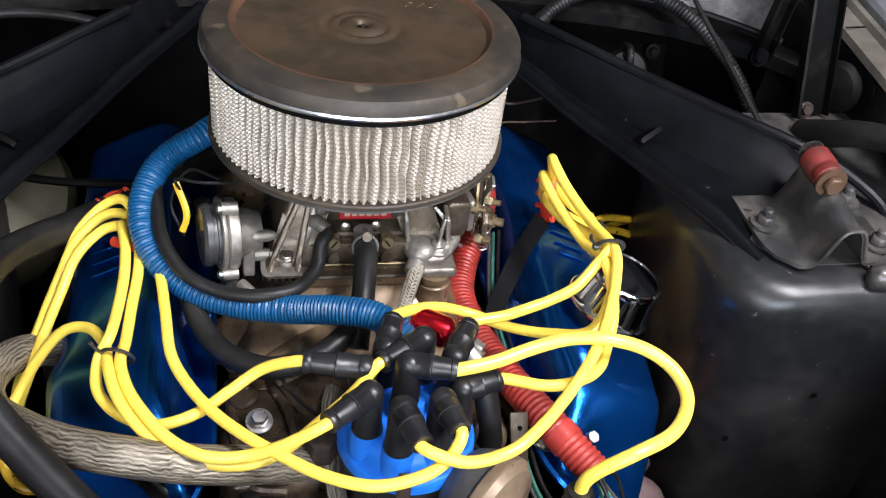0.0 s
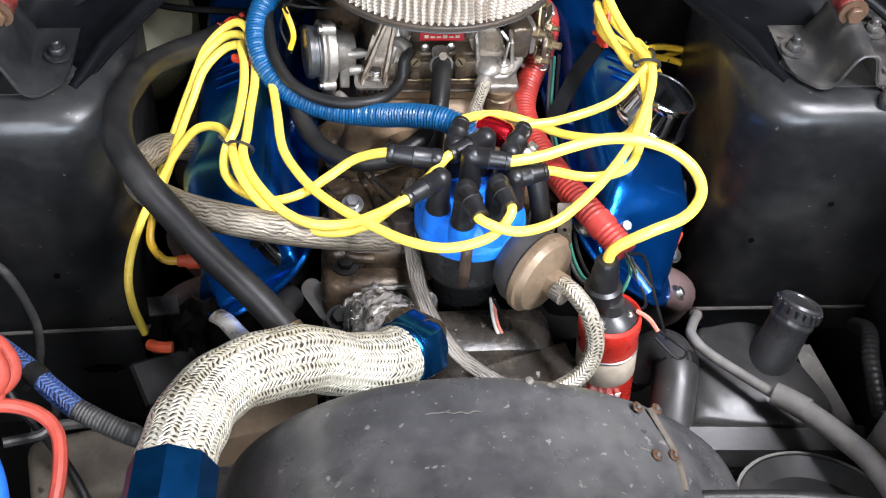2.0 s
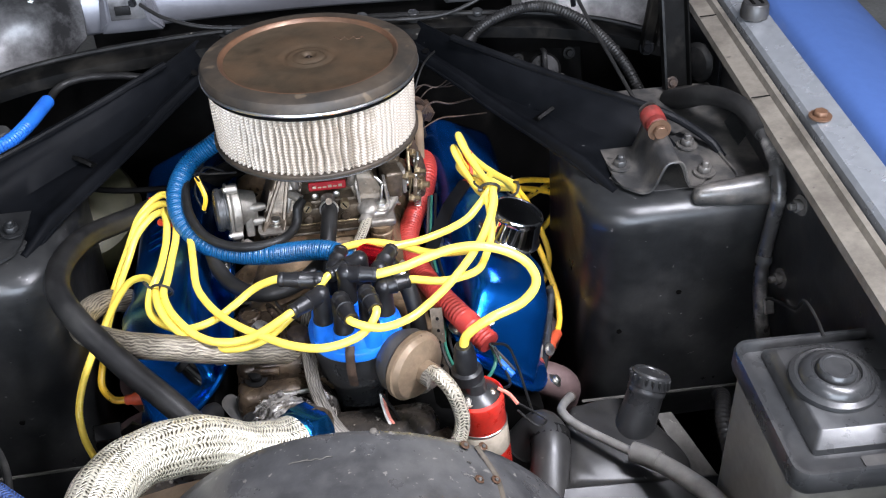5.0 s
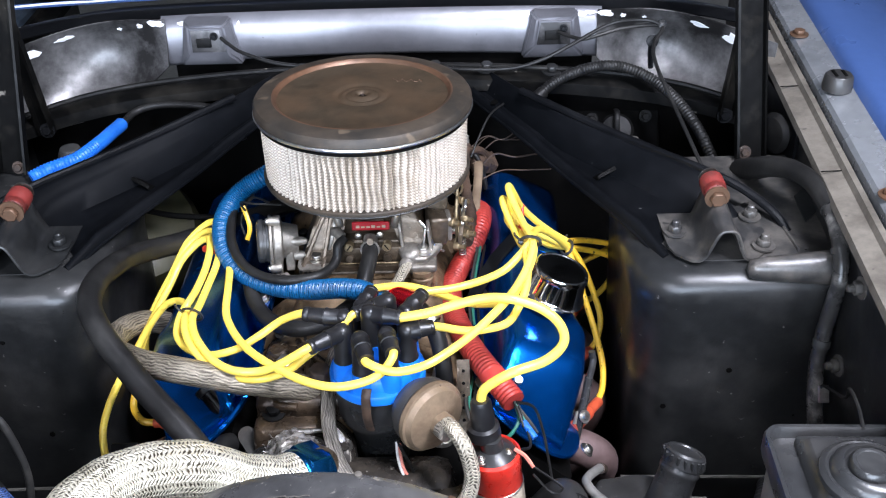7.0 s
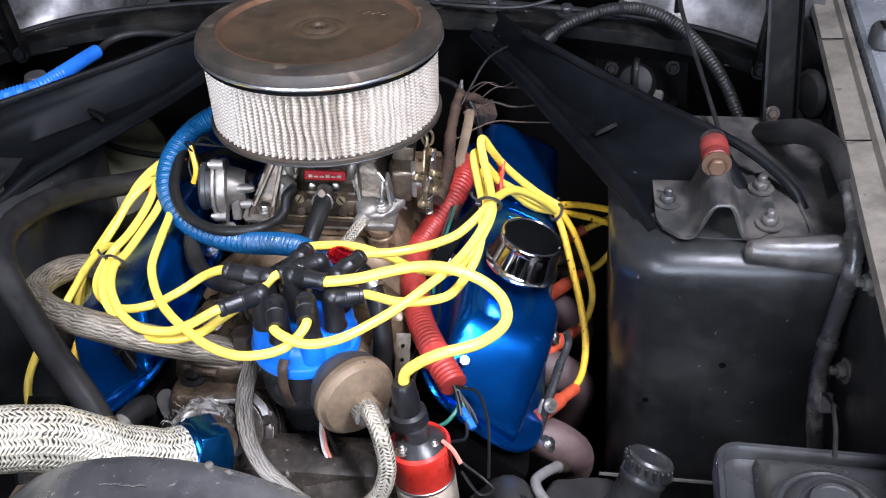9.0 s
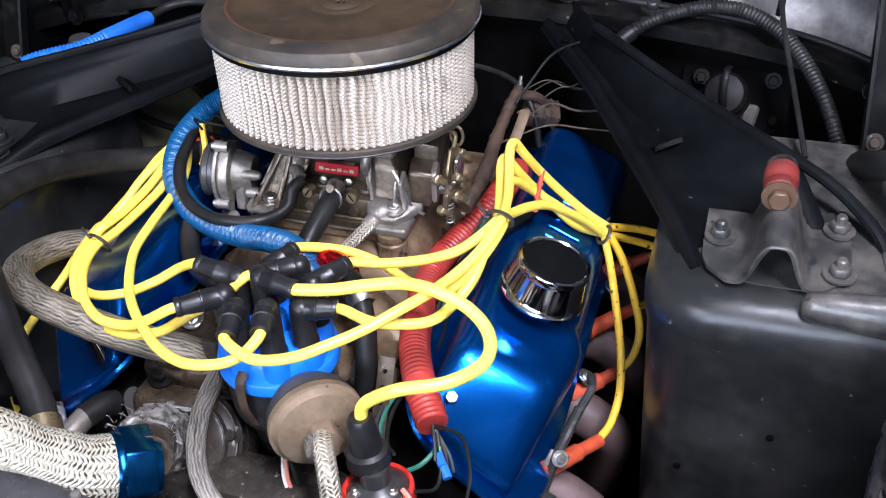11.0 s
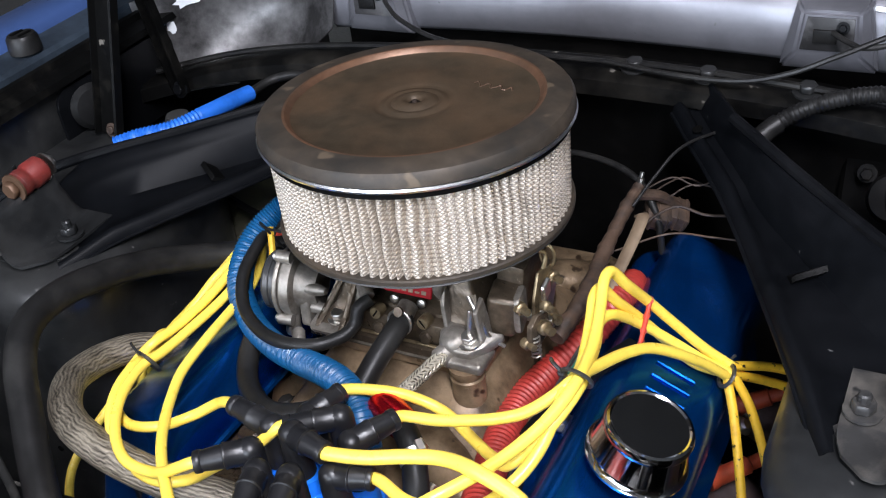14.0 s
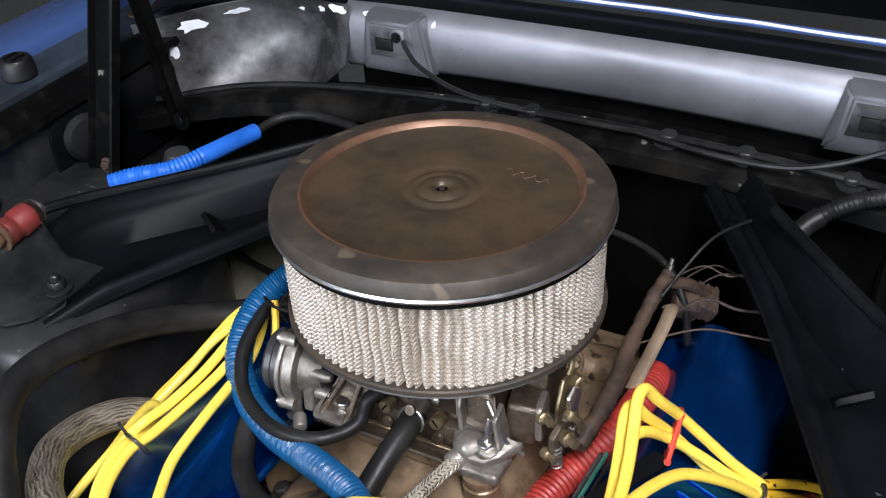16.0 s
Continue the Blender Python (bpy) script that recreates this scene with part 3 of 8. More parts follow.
def shock_tower(s):
    t = thing("shock_tower", (s * 0.42, 0, 0.42), "black painted steel shock tower of the engine bay", "car body", "shock towers", "structure")
    # lighter paint on the right tower's top pieces, the shell's own on the left
    dust_sheen = M_SADDLE if s > 0 else M_TOWER
    secs = [tower_outline(z, g, s) for z, g in ((0.42, -0.012), (0.6, -0.006), (0.73, -0.002), (0.755, 0.002), (0.77, 0.002), (0.782, -0.004), (0.789, -0.014), (0.791, -0.03))]
    part("tower_shell", loft(secs), M_TOWER, t, smooth=50)
    # tapered stiffening swage, blunt at its inner end
    secs = []
    for x, h in ((0.4285, 0.001), (0.4290, 0.006), (0.4315, 0.010), (0.436, 0.0122), (0.460, 0.0150), (0.490, 0.0180), (0.520, 0.0208), (0.545, 0.0225)):
        secs.append([(s * x, -0.148 - h * 0.85 * math.sin(radians(a)), 0.7955 + h * math.cos(radians(a))) for a in range(-60, 241, 20)])
    # the paler colour on the right stands in for the swage's sheen
    part("swage", loft(secs, closed=True, caps=True), dust_sheen, t, "rounded stiffening swage", smooth=60)
    # on the right this sheet is lighter than the tower's sides
    part("top_skin", loft([[(x, y, z) for x, y, z in tower_outline(h, -0.034, s)] for h in (0.7900, 0.7922)]), dust_sheen, t, "flat top of the tower")
    # folded plate and a bent tongue welded on top
    part("top_plate", prism([(s * x, y) for x, y in ((0.436, -0.134), (0.494, -0.119), (0.489, -0.016), (0.470, 0.0), (0.436, -0.02))], 0.0035, Matrix.Translation((0, 0, 0.7925)), 0.001), dust_sheen, t, "welded plate")
    part("plate_fold", tube([(s * 0.438, -0.1345, 0.7965), (s * 0.466, -0.127, 0.7975), (s * 0.494, -0.119, 0.7965), (s * 0.492, -0.07, 0.797), (s * 0.489, -0.016, 0.7965)], 0.0018, 6, 4), dust_sheen, t)
    part("tongue", sheet([[(s * (0.522 + 0.010 * v), -0.052 + 0.05 * u + 0.012 * v, 0.7965 + 0.006 * u * u - 0.001 * v) for v in (0, 1, 2, 3)] for u in (0, 0.35, 0.7, 1)], 0.002), M_TOWER, t, "bent steel tongue")
    for x, z in ((0.352, 0.60), (0.425, 0.655)) if s > 0 else ((0.399, 0.572), (0.423, 0.718)):
        part("hole_plug", lathe([(0, 0), (0.0035, 0), (0.0035, 0.0012), (0, 0.0012)], 12, (s * x, -0.1545, z), (0, -1, 0)), M_DARK, t)
    part("lower_seam", tube([(s * 0.31, -0.153, 0.478), (s * 0.40, -0.155, 0.478), (s * 0.54, -0.155, 0.474)], 0.0022, 6), M_PLATE, t, "pale dusty seam")
    return t


def tower_bracket(s):
    """The strut's saddle on the tower: an arch with a red bush, a bolt and three nuts."""
    t = thing("shock_mount_bracket", (s * 0.405, -0.09, 0.794), "black arched steel bracket with a red bush on the shock tower", "bracket", "shock mount brackets")
    # lighter paint on the right bracket, the tower's paint on the left
    dust_sheen = M_SADDLE if s > 0 else M_TOWER
    rows = []
    for k in range(9):
        u = k / 8
        y = -0.136 + 0.092 * u
        high = 0.040 + 0.008 * math.sin(u * math.pi * 0.55)
        half = 0.0185 - 0.001 * u
        row = []
        for j in range(27):
            lobe = 0.64 + 0.36 * math.sqrt(1 - (1 - min(1, u / 0.42)) ** 2)
            x = 0.005 + (-0.059 + 0.118 * j / 26) * lobe
            row.append((x, high * math.exp(-(abs(x - 0.004) / half) ** 3.6)))
        rows.append([(s * (0.402 + x), y + 0.012 * (x / 0.06) ** 2 * (1 - u), 0.7985 + z) for x, z in row])
    rows.append([(x, -0.032, 0.7985) for x, y, z in rows[-1]])
    part("saddle", sheet(rows, 0.003), dust_sheen, t, smooth=50)
    part("rim", tube([(x, y - 0.0008, z) for x, y, z in rows[0][6:21]], 0.0018, 8, 2), dust_sheen, t, "worn bright rim of the arch")
    ax = (0, -0.998, -0.06)
    c = Vector((s * 0.402, -0.069, 0.8535))
    part("bush", lathe([(0, -0.020), (0.011, -0.020), (0.0138, -0.017), (0.0142, -0.002), (0.0125, 0.001), (0.0125, 0.004), (0.0135, 0.006), (0.0130, 0.012), (0.010, 0.0145), (0, 0.015)], 24, c, ax), M_RED_BUSH, t, "faded red rubber bush")
    part("bolt_head", bolt_bm(c + Vector(ax) * 0.016, ax, 0.0092, 0.007), M_RUSTRING, t, "rusty bolt head")
    part("end_nut", bolt_bm(c - Vector(ax) * 0.024, -Vector(ax), 0.008, 0.006), M_STEEL, t)
    for x, y in ((0.361, -0.076), (0.456, -0.109), (0.456, -0.046)):
        part("nut", stud_bm((s * x, y, 0.80), (0, 0, 1), 0.0085, 0.008), dust_sheen, t)


def brace(s):
    """A tapered, stamped channel from the tower to the cowl."""
    t = thing("tower_brace", (s * 0.30, 0.06, 0.79), "black pressed steel brace running from shock tower to cowl", "brace", "tower braces")
    stops = [(0.342, -0.115, 0.462, -0.062), (0.318, -0.060, 0.436, -0.012), (0.276, 0.030, 0.357, 0.060), (0.238, 0.110, 0.286, 0.127), (0.205, 0.170, 0.235, 0.182), (0.165, 0.225, 0.190, 0.232), (0.130, 0.275, 0.165, 0.262)]
    rows = []
    n = 25
    arr = np.array(stops)
    for k in range(n):
        u = k / (n - 1)
        xi, yi, xo, yo = (np.interp(u * (len(stops) - 1), range(len(stops)), arr[:, i]) for i in range(4))
        a, b = Vector((xi, yi, 0)), Vector((xo, yo, 0))
        # keep a least width toward the cowl
        d = b - a
        along = Vector((-0.58, 0.81, 0))
        out = Vector((0.81, 0.58, 0))
        w = max(d.dot(out), 0.036)
        zi = 0.806 - 0.006 * min(1, u / 0.4) + 0.026 * max(0, u - 0.55) / 0.45
        zo = 0.806 + 0.015 * min(1, u / 0.22) + 0.018 * u
        zi, zo = (z - 0.014 * max(0, 1 - u / 0.16) for z in (zi, zo))
        row = [(-0.003, zi - 0.010), (-0.001, zi - 0.002), (0.003, zi + 0.001), (0.007, zi + 0.001), (0.012, zi - 0.004), (w * 0.34, zi - 0.006), (w * 0.60, zi - 0.006), (w * 0.72, zo - 0.009), (w * 0.78, zo - 0.005), (w * 0.84, zo - 0.001), (w * 0.90, zo + 0.005), (w * 0.95, zo + 0.0065), (w, zo + 0.006), (w + 0.005, zo), (w + 0.008, zo - 0.035)]
        rows.append([(s * (a + out * p).x, (a + out * p).y, z) for p, z in row])
    part("channel", sheet(rows, 0.0025), M_BRACE, t, smooth=50)
    part("rolled_edge", tube([r[0] for r in rows[::3]], 0.0022, 8, 4), M_BRACE, t)
    # folded gusset flap standing across the channel
    g0, g1 = Vector((0.286, 0.059, 0.796)), Vector((0.331, 0.086, 0.805))
    secs = []
    for u, h in ((0, 0.004), (0.06, 0.006), (0.5, 0.0068), (0.94, 0.006), (1.0, 0.004)):
        p = g0.lerp(g1, u)
        secs.append([(s * q.x, q.y, q.z) for q in (p + Vector((0, 0, -0.004)), p + Vector((0.0035, -0.005, h * 0.55)), p + Vector((0.002, -0.001, h)), p + Vector((-0.004, 0.008, -0.002)))])
    part("gusset", loft(secs), M_LEDGE, t, "scuffed pale gusset flap", smooth=30)
    part("hole", lathe([(0, 0), (0.0045, 0), (0.0045, 0.002), (0, 0.002)], 14, (s * 0.362, 0.016, 0.7975), (s * -0.1, -0.1, 0.98)), M_DARK, t)
    part("hole", lathe([(0, 0), (0.005, 0), (0.005, 0.002), (0, 0.002)], 14, (s * 0.164, 0.236, 0.822), (s * -0.3, -0.2, 0.9)), M_DARK, t)
    part("edge_seal", tube([(s * 0.497, -0.066, 0.790), (s * 0.484, -0.048, 0.806), (s * 0.453, -0.014, 0.820), (s * 0.415, 0.016, 0.829), (s * 0.359, 0.066, 0.833), (s * 0.288, 0.134, 0.838), (s * 0.200, 0.222, 0.846)], 0.0055, 10), M_BLACK, t, "black rubber edge tube")


for side in (1, -1):
    shock_tower(side)
    tower_bracket(side)
    brace(side)


def fender_x(y, s):
    return (0.556 + 0.075 * y) if s > 0 else (0.548 + 0.02 * y)


APRON_STUDS = ((-0.221, 0.82), (-0.211, 0.707))


def fender(s):
    t = thing("fender", (s * 0.65, 0, 0.5), "glossy blue painted front fender with a grey bolted inner ledge", "fender", "fenders", "structure")
    ys = [-0.85 + 0.075 * k for k in range(21)]

    def run(profile):
        return [[(s * (fender_x(y, s) + dx), y, z) for dx, z in profile] for y in ys]
    part("apron", sheet(run([(-0.012, 0.10), (-0.012, 0.36), (-0.012, 0.70), (-0.012, 0.83), (-0.010, 0.862), (-0.004, 0.868)]), 0.002), M_TOWER, t, "dusty black inner apron")
    # the left flange and ledge take darker paints than the right ones
    part("flange", sheet(run([(-0.028, 0.856), (-0.026, 0.864), (-0.004, 0.868), (-0.001, 0.875), (0.005, 0.876), (0.006, 0.868)]), 0.002), M_FLANGE if s > 0 else M_LEDGE, t, "dirty beige flange" if s > 0 else "darker black flange")
    part("ledge", sheet(run([(0.010, 0.864), (0.011, 0.880), (0.015, 0.885), (0.044, 0.888), (0.050, 0.890)]), 0.002), M_FENDER if s > 0 else M_LEDGE_BLUE, t, "shiny grey ledge" if s > 0 else "blue-grey painted ledge")
    part("wing_top", sheet(run([(0.051, 0.888), (0.055, 0.896), (0.066, 0.9035), (0.10, 0.902), (0.15, 0.892), (0.20, 0.872), (0.235, 0.84), (0.25, 0.78), (0.258, 0.66), (0.25, 0.45)]), 0.002), M_CAR_BLUE, t, "blue painted wing", smooth=60)
    for y in (-0.06, 0.17):
        x = fender_x(y, s)
        part("flange_joint", box((0.032, 0.0018, 0.0012), (s * (x - 0.012), y, 0.8685), 0.0004, 1, (0, 0, 4 * s)), M_DARK, t, "thin dark joint in the flange")
    for y in (-0.45, -0.149, 0.30):
        x = fender_x(y, s) + 0.022
        part("bolt", bolt_bm((s * x, y, 0.8875), (0, 0, 1), 0.0085, 0.006), M_RUSTRING, t, "rusty fender bolt")
    if s > 0:
        for y, z in APRON_STUDS:
            part("apron_stud", stud_bm((fender_x(y, s) - 0.013, y, z), (-1, -0.1, 0.05), 0.008, 0.008), M_PLATE, t, "grey bolt on the apron")
    y = 0.116
    c = (s * (fender_x(y, s) + 0.03), y, 0.8885)
    b = lathe([(0, 0), (0.0185, 0), (0.019, 0.006), (0.018, 0.017), (0.0155, 0.0205), (0.0, 0.021)], 24, c)
    buf = thing("hood_bumper", c, "black ribbed rubber hood bumper on the fender ledge", "rubber bumper", "hood bumpers")
    part("rubber", b, M_TANK if s > 0 else M_RUBBER, buf)
    for d in (-0.006, 0.006):
        part("slot", box((0.004, 0.018, 0.0016), (c[0] + d, y, c[2] + 0.0215), 0.0006), M_DARK, buf)


for side in (1, -1):
    fender(side)


def cowl_y(x):
    a = abs(x)
    return 0.378 - 0.05 * max(0, a - 0.26) - 0.9 * max(0, a - 0.36) ** 2 * 2


def cowl():
    t = thing("cowl", (0, 0.34, 0.8), "black cowl panel with a worn silver-grey vertical face", "car body", kind="structure")
    xs = [-0.56 + 0.04 * k for k in range(29)]
    rows = []
    for x in [-0.33 + 0.03 * k for k in range(23)]:
        y, d = cowl_y(x), 0.10 * x * x
        rows.append([(x, y + 0.010, 0.842 - d), (x, y + 0.001, 0.843 - d), (x, y - 0.002, 0.847 - d), (x, y - 0.004, 0.865 - d * 0.6), (x, y - 0.002, 0.888 - d * 0.4), (x, y + 0.006, 0.902 - d * 0.3), (x, y + 0.014, 0.906 - d * 0.3)])
    part("face", sheet(rows, 0.002), M_COWL, t, "worn silver-grey cowl face", smooth=60)
    rows = [[(x, cowl_y(x) + 0.012, 0.905 - 0.03 * x * x), (x, cowl_y(x) + 0.03, 0.912 - 0.03 * x * x), (x, cowl_y(x) + 0.05, 0.912 - 0.03 * x * x), (x, cowl_y(x) + 0.07, 0.906 - 0.03 * x * x)] for x in xs]
    part("upper_lip", sheet(rows, 0.002), M_BLACK, t)
    rows = []
    for x in xs:
        y, d = cowl_y(x) - 0.07, 0.16 * x * x
        rows.append([(x, y - 0.030, 0.825 - d), (x, y - 0.028, 0.841 - d), (x, y - 0.02, 0.846 - d), (x, y, 0.848 - d), (x, y + 0.008, 0.842 - d), (x, y + 0.02, 0.822 - d), (x, y + 0.05, 0.816 - d), (x, y + 0.07, 0.824 - d)])
    part("ledge", sheet(rows, 0.002), M_LEDGE, t, "dusty black bolted ledge", smooth=40)
    part("seal", tube([(x, cowl_y(x) - 0.076, 0.854 - 0.16 * x * x) for x in xs[1:-1:2]], 0.004, 8, 3), M_DUSTY, t)
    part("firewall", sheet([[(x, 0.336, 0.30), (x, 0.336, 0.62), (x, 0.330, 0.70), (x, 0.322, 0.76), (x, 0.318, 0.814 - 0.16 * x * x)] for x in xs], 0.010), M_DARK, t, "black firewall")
    # added black sheet that makes the gap below the face read as dark
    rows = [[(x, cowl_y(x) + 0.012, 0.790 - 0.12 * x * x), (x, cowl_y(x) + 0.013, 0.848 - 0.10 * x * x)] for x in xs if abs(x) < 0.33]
    part("gap_panel", sheet(rows, 0.002), M_DARK, t, "black sheet added to darken the gap under the cowl face")
    for x in (-0.113, -0.062, 0.08, 0.155, 0.25):
        part("bolt", bolt_bm((x, cowl_y(x) - 0.075, 0.848 - 0.16 * x * x), (0, -0.1, 1), 0.0092, 0.008), M_TOWER, t)
    for s in (-1, 1):
        x = s * 0.258
        y = cowl_y(x)
        m = Matrix.Translation((x, y - 0.028, 0.878))
        b = bmesh.new()
        front = [(-0.032, -0.022), (0.028, -0.022), (0.026, 0.022), (-0.026, 0.022)]
        back = [(-0.048, -0.045), (0.046, -0.045), (0.034, 0.028), (-0.034, 0.028)]
        loft([[m @ Vector((s * px, 0.032, pz)) for px, pz in back], [m @ Vector((s * px, 0.012, pz * 0.95)) for px, pz in back], [m @ Vector((s * px, 0.0, pz)) for px, pz in front]], bm=b)
        bmesh.ops.bevel(b, geom=b.edges[:], offset=0.003, segments=2, affect='EDGES')
        part("wire_recess", b, M_COWL, t)
        # darker sheet on the front gives the opening its shade
        part("opening_shade", prism([(s * px, pz) for px, pz in ((-0.027, -0.017), (0.023, -0.017), (0.022, 0.017), (-0.021, 0.017))], 0.0012, m @ Matrix.Rotation(radians(90), 4, 'X') @ Matrix.Translation((0, 0, -0.0002)), 0.0004), M_DISH, t, "dark panel laid on for the shaded opening")
        part("clip", box((0.022, 0.003, 0.014), (x - 0.004, y - 0.030, 0.876), 0.001), M_DUSTY, t, "grey metal clip")
        part("screw", bolt_bm((x + 0.012, y - 0.029, 0.886), (0, -1, 0.1), 0.004, 0.003), M_BLACK, t)
        # dished side panel of the cowl, its foot reaching forward to the ledge
        def dish_point(u, v):
            x = 0.322 + 0.24 * u
            deep = math.sin(math.pi * min(1, u * 1.05)) ** 1.4
            y = cowl_y(x) - 0.004 + 0.046 * deep * math.sin(math.pi * (0.12 + 0.80 * v)) - 0.052 * v * v * (0.35 + 0.65 * deep) - 0.016 * u * (1 - v)
            top, foot = 0.905 - 0.018 * u * u, 0.838 - 0.034 * min(1, u * 4) - 0.16 * x * x * min(1, u * 4)
            return Vector((s * x, y, top + (foot - top) * v))
        part("side_dish", sheet([[dish_point(k / 28, j / 14) for j in range(15)] for k in range(29)], 0.002), M_DISH, t, "worn silver-grey dished panel", smooth=80)
        part("corner_fold", tube([dish_point(0.5 + 0.07 * k, 0.97) + Vector((0, -0.003, 0.001 * (k % 2))) for k in range(7)], 0.0035, 8, 4), M_COWL, t, "bent bright panel edge")
        # flakes of pale primer where the paint has come off
        rng = random.Random(11 + s)
        for u, v, w, h in ((0.05, 0.07, 0.016, 0.007), (0.16, 0.10, 0.006, 0.005), (0.30, 0.12, 0.005, 0.004), (0.62, 0.10, 0.018, 0.006), (0.80, 0.14, 0.022, 0.012), (0.88, 0.34, 0.009, 0.012), (0.80, 0.93, 0.012, 0.005)):
            p = dish_point(u, v)
            e1, e2 = (dish_point(u + 0.02, v) - p).normalized(), (dish_point(u, v + 0.02) - p).normalized()
            out = e1.cross(e2).normalized()
            out = out if out.y < 0 else -out
            b = bmesh.new()
            ring = []
            for k in range(13):
                a, r = k / 13 * math.tau, rng.uniform(0.45, 1.0)
                q = p + e1 * (w * r * math.cos(a)) + e2 * (h * r * math.sin(a))
                ring.append(q + out * 0.0006)
            loft([[q + out * 0.0004 for q in ring], [q + out * 0.0012 for q in ring]], bm=b)
            part("paint_flake", b, M_PEEL, t, "flake of bare white primer")
    for x, z, w, h in ((-0.296, 0.896, 0.010, 0.006), (-0.284, 0.899, 0.014, 0.005), (-0.232, 0.898, 0.007, 0.004), (-0.214, 0.893, 0.003, 0.006), (0.298, 0.896, 0.012, 0.004), (0.312, 0.899, 0.010, 0.004)):
        rng = random.Random(int(abs(x) * 1e4))
        y = cowl_y(x) + 0.0005
        m = Matrix.Translation((x, y, z)) @ Matrix.Rotation(radians(68), 4, 'X')
        part("paint_flake", prism([(w * rng.uniform(0.5, 1) * math.cos(k / 11 * math.tau), h * rng.uniform(0.5, 1) * math.sin(k / 11 * math.tau)) for k in range(11)], 0.0012, m), M_PEEL, t, "flake of bare white primer")


cowl()


def hood():
    t = thing("hood", (0, 0.46, 0.92), "open blue hood with a black underside standing behind the cowl", "hood", kind="structure")
    m = pose(0, 0.448, 0.928, 118, 0, 0)
    part("skin", prism(round_rect(1.22, 1.15, 0.05), 0.012, m @ Matrix.Translation((0, 0.605, -0.012)), 0.003), M_CAR_BLUE, t, "blue painted skin")
    b = prism(round_rect(1.19, 1.12, 0.05), 0.006, m @ Matrix.Translation((0, 0.578, 0.001)), 0.002)
    for x in (-0.5, -0.2, 0.2, 0.5):
        prism(round_rect(0.09, 1.0, 0.02), 0.022, m @ Matrix.Translation((x, 0.59, 0.006)), 0.008, 2, b)
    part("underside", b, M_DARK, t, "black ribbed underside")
    part("rear_edge", tube([(x, 0.437 - 0.05 * abs(x) ** 2, 0.921 - 0.03 * x * x) for x in (-0.6, -0.4, -0.2, 0, 0.2, 0.4, 0.6)], 0.0040, 8), M_CAR_BLUE, t, "blue rolled edge")
    # thin wavy pale line drawn beside the blue edge
    part("pale_edge", tube([(x, 0.4335 - 0.05 * abs(x) ** 2, 0.923 - 0.03 * x * x + 0.0007 * math.sin(x * 60)) for x in [-0.6 + 0.04 * k for k in range(31)]], 0.0016, 6, 3), M_PEEL, t, "thin pale line along the rear edge")


hood()


def hinge(s):
    t = thing("hood_support", (s * 0.51, 0.11, 0.79), "black steel hood hinge with two bare arms", "hood hinge", "hood hinges")
    k = 1 if s > 0 else 0.97

    def arm(a, b, w):
        a, b = Vector(a), Vector(b)
        d = (b - a).normalized()
        e = Vector((s * 1.0, 0.15, 0))
        e = (e - d * e.dot(d)).normalized()
        f = d.cross(e)
        sec = [(-w, 0), (-w, -0.010), (-w + 0.003, -0.011), (-w + 0.004, -0.003), (w - 0.004, -0.003), (w - 0.003, -0.011), (w, -0.010), (w, 0)]
        return loft([[p + e * u + f * v * s for u, v in sec] for p in (a, b)])
    part("arm", arm((s * 0.495 * k, 0.112, 0.795), (s * 0.475 * k, 0.22, 1.16), 0.020), M_LEDGE, t)
    part("arm", arm((s * 0.492 * k, 0.238, 0.792), (s * 0.51 * k, 0.21, 1.10), 0.012), M_LEDGE, t)
    part("pivot", bolt_bm((s * 0.487 * k, 0.107, 0.805), (0, -1, 0.3), 0.0055, 0.004), M_RUST, t, "rusty pivot bolt")
    part("pivot", bolt_bm((s * 0.49 * k, 0.23, 0.797), (0, -1, 0.3), 0.007, 0.005), M_BLACK, t)
    part("spring_cup", lathe([(0, 0), (0.026, 0), (0.028, 0.006), (0.022, 0.012), (0.010, 0.014), (0, 0.014)], 24, (s * 0.535 * k, 0.13, 0.82), (-s * 0.9, -0.4, 0.1)), M_DUSTY, t, "dusty round hinge cup")
    part("base_plate", prism(round_rect(0.20, 0.10, 0.02), 0.004, pose(s * 0.545 * k, 0.19, 0.80, 90, 0, 90 * s) , 0.001), M_BLACK, t)
    part("top_link", box((0.02, 0.12, 0.02), (s * 0.49 * k, 0.27, 1.13), 0.004, 2, (40, 0, 0)), M_BLACK, t)


for side in (1, -1):
    hinge(side)

# unseen nose panel and tray, added to close the bay and darken its depths
t = thing("radiator_support", (0, -0.74, 0.5), "unseen black radiator support panel closing the nose of the car", "car body", kind="structure")
part("crossbar", box((1.16, 0.07, 0.05), (0, -0.74, 0.80), 0.012), M_BLACK, t)
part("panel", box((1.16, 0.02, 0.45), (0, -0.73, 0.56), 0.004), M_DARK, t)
part("lower_tray", box((1.10, 1.10, 0.01), (0, -0.2, 0.30), 0.002), M_DARK, t, "black undertray added to darken the bay's depths")

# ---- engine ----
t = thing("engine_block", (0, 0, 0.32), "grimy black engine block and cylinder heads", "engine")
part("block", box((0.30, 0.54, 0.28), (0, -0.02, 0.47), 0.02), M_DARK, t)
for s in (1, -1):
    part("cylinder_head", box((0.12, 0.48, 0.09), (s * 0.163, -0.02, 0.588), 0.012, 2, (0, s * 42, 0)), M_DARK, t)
part("front_cover", box((0.22, 0.06, 0.24), (-0.01, -0.30, 0.53), 0.02), M_OILY, t)
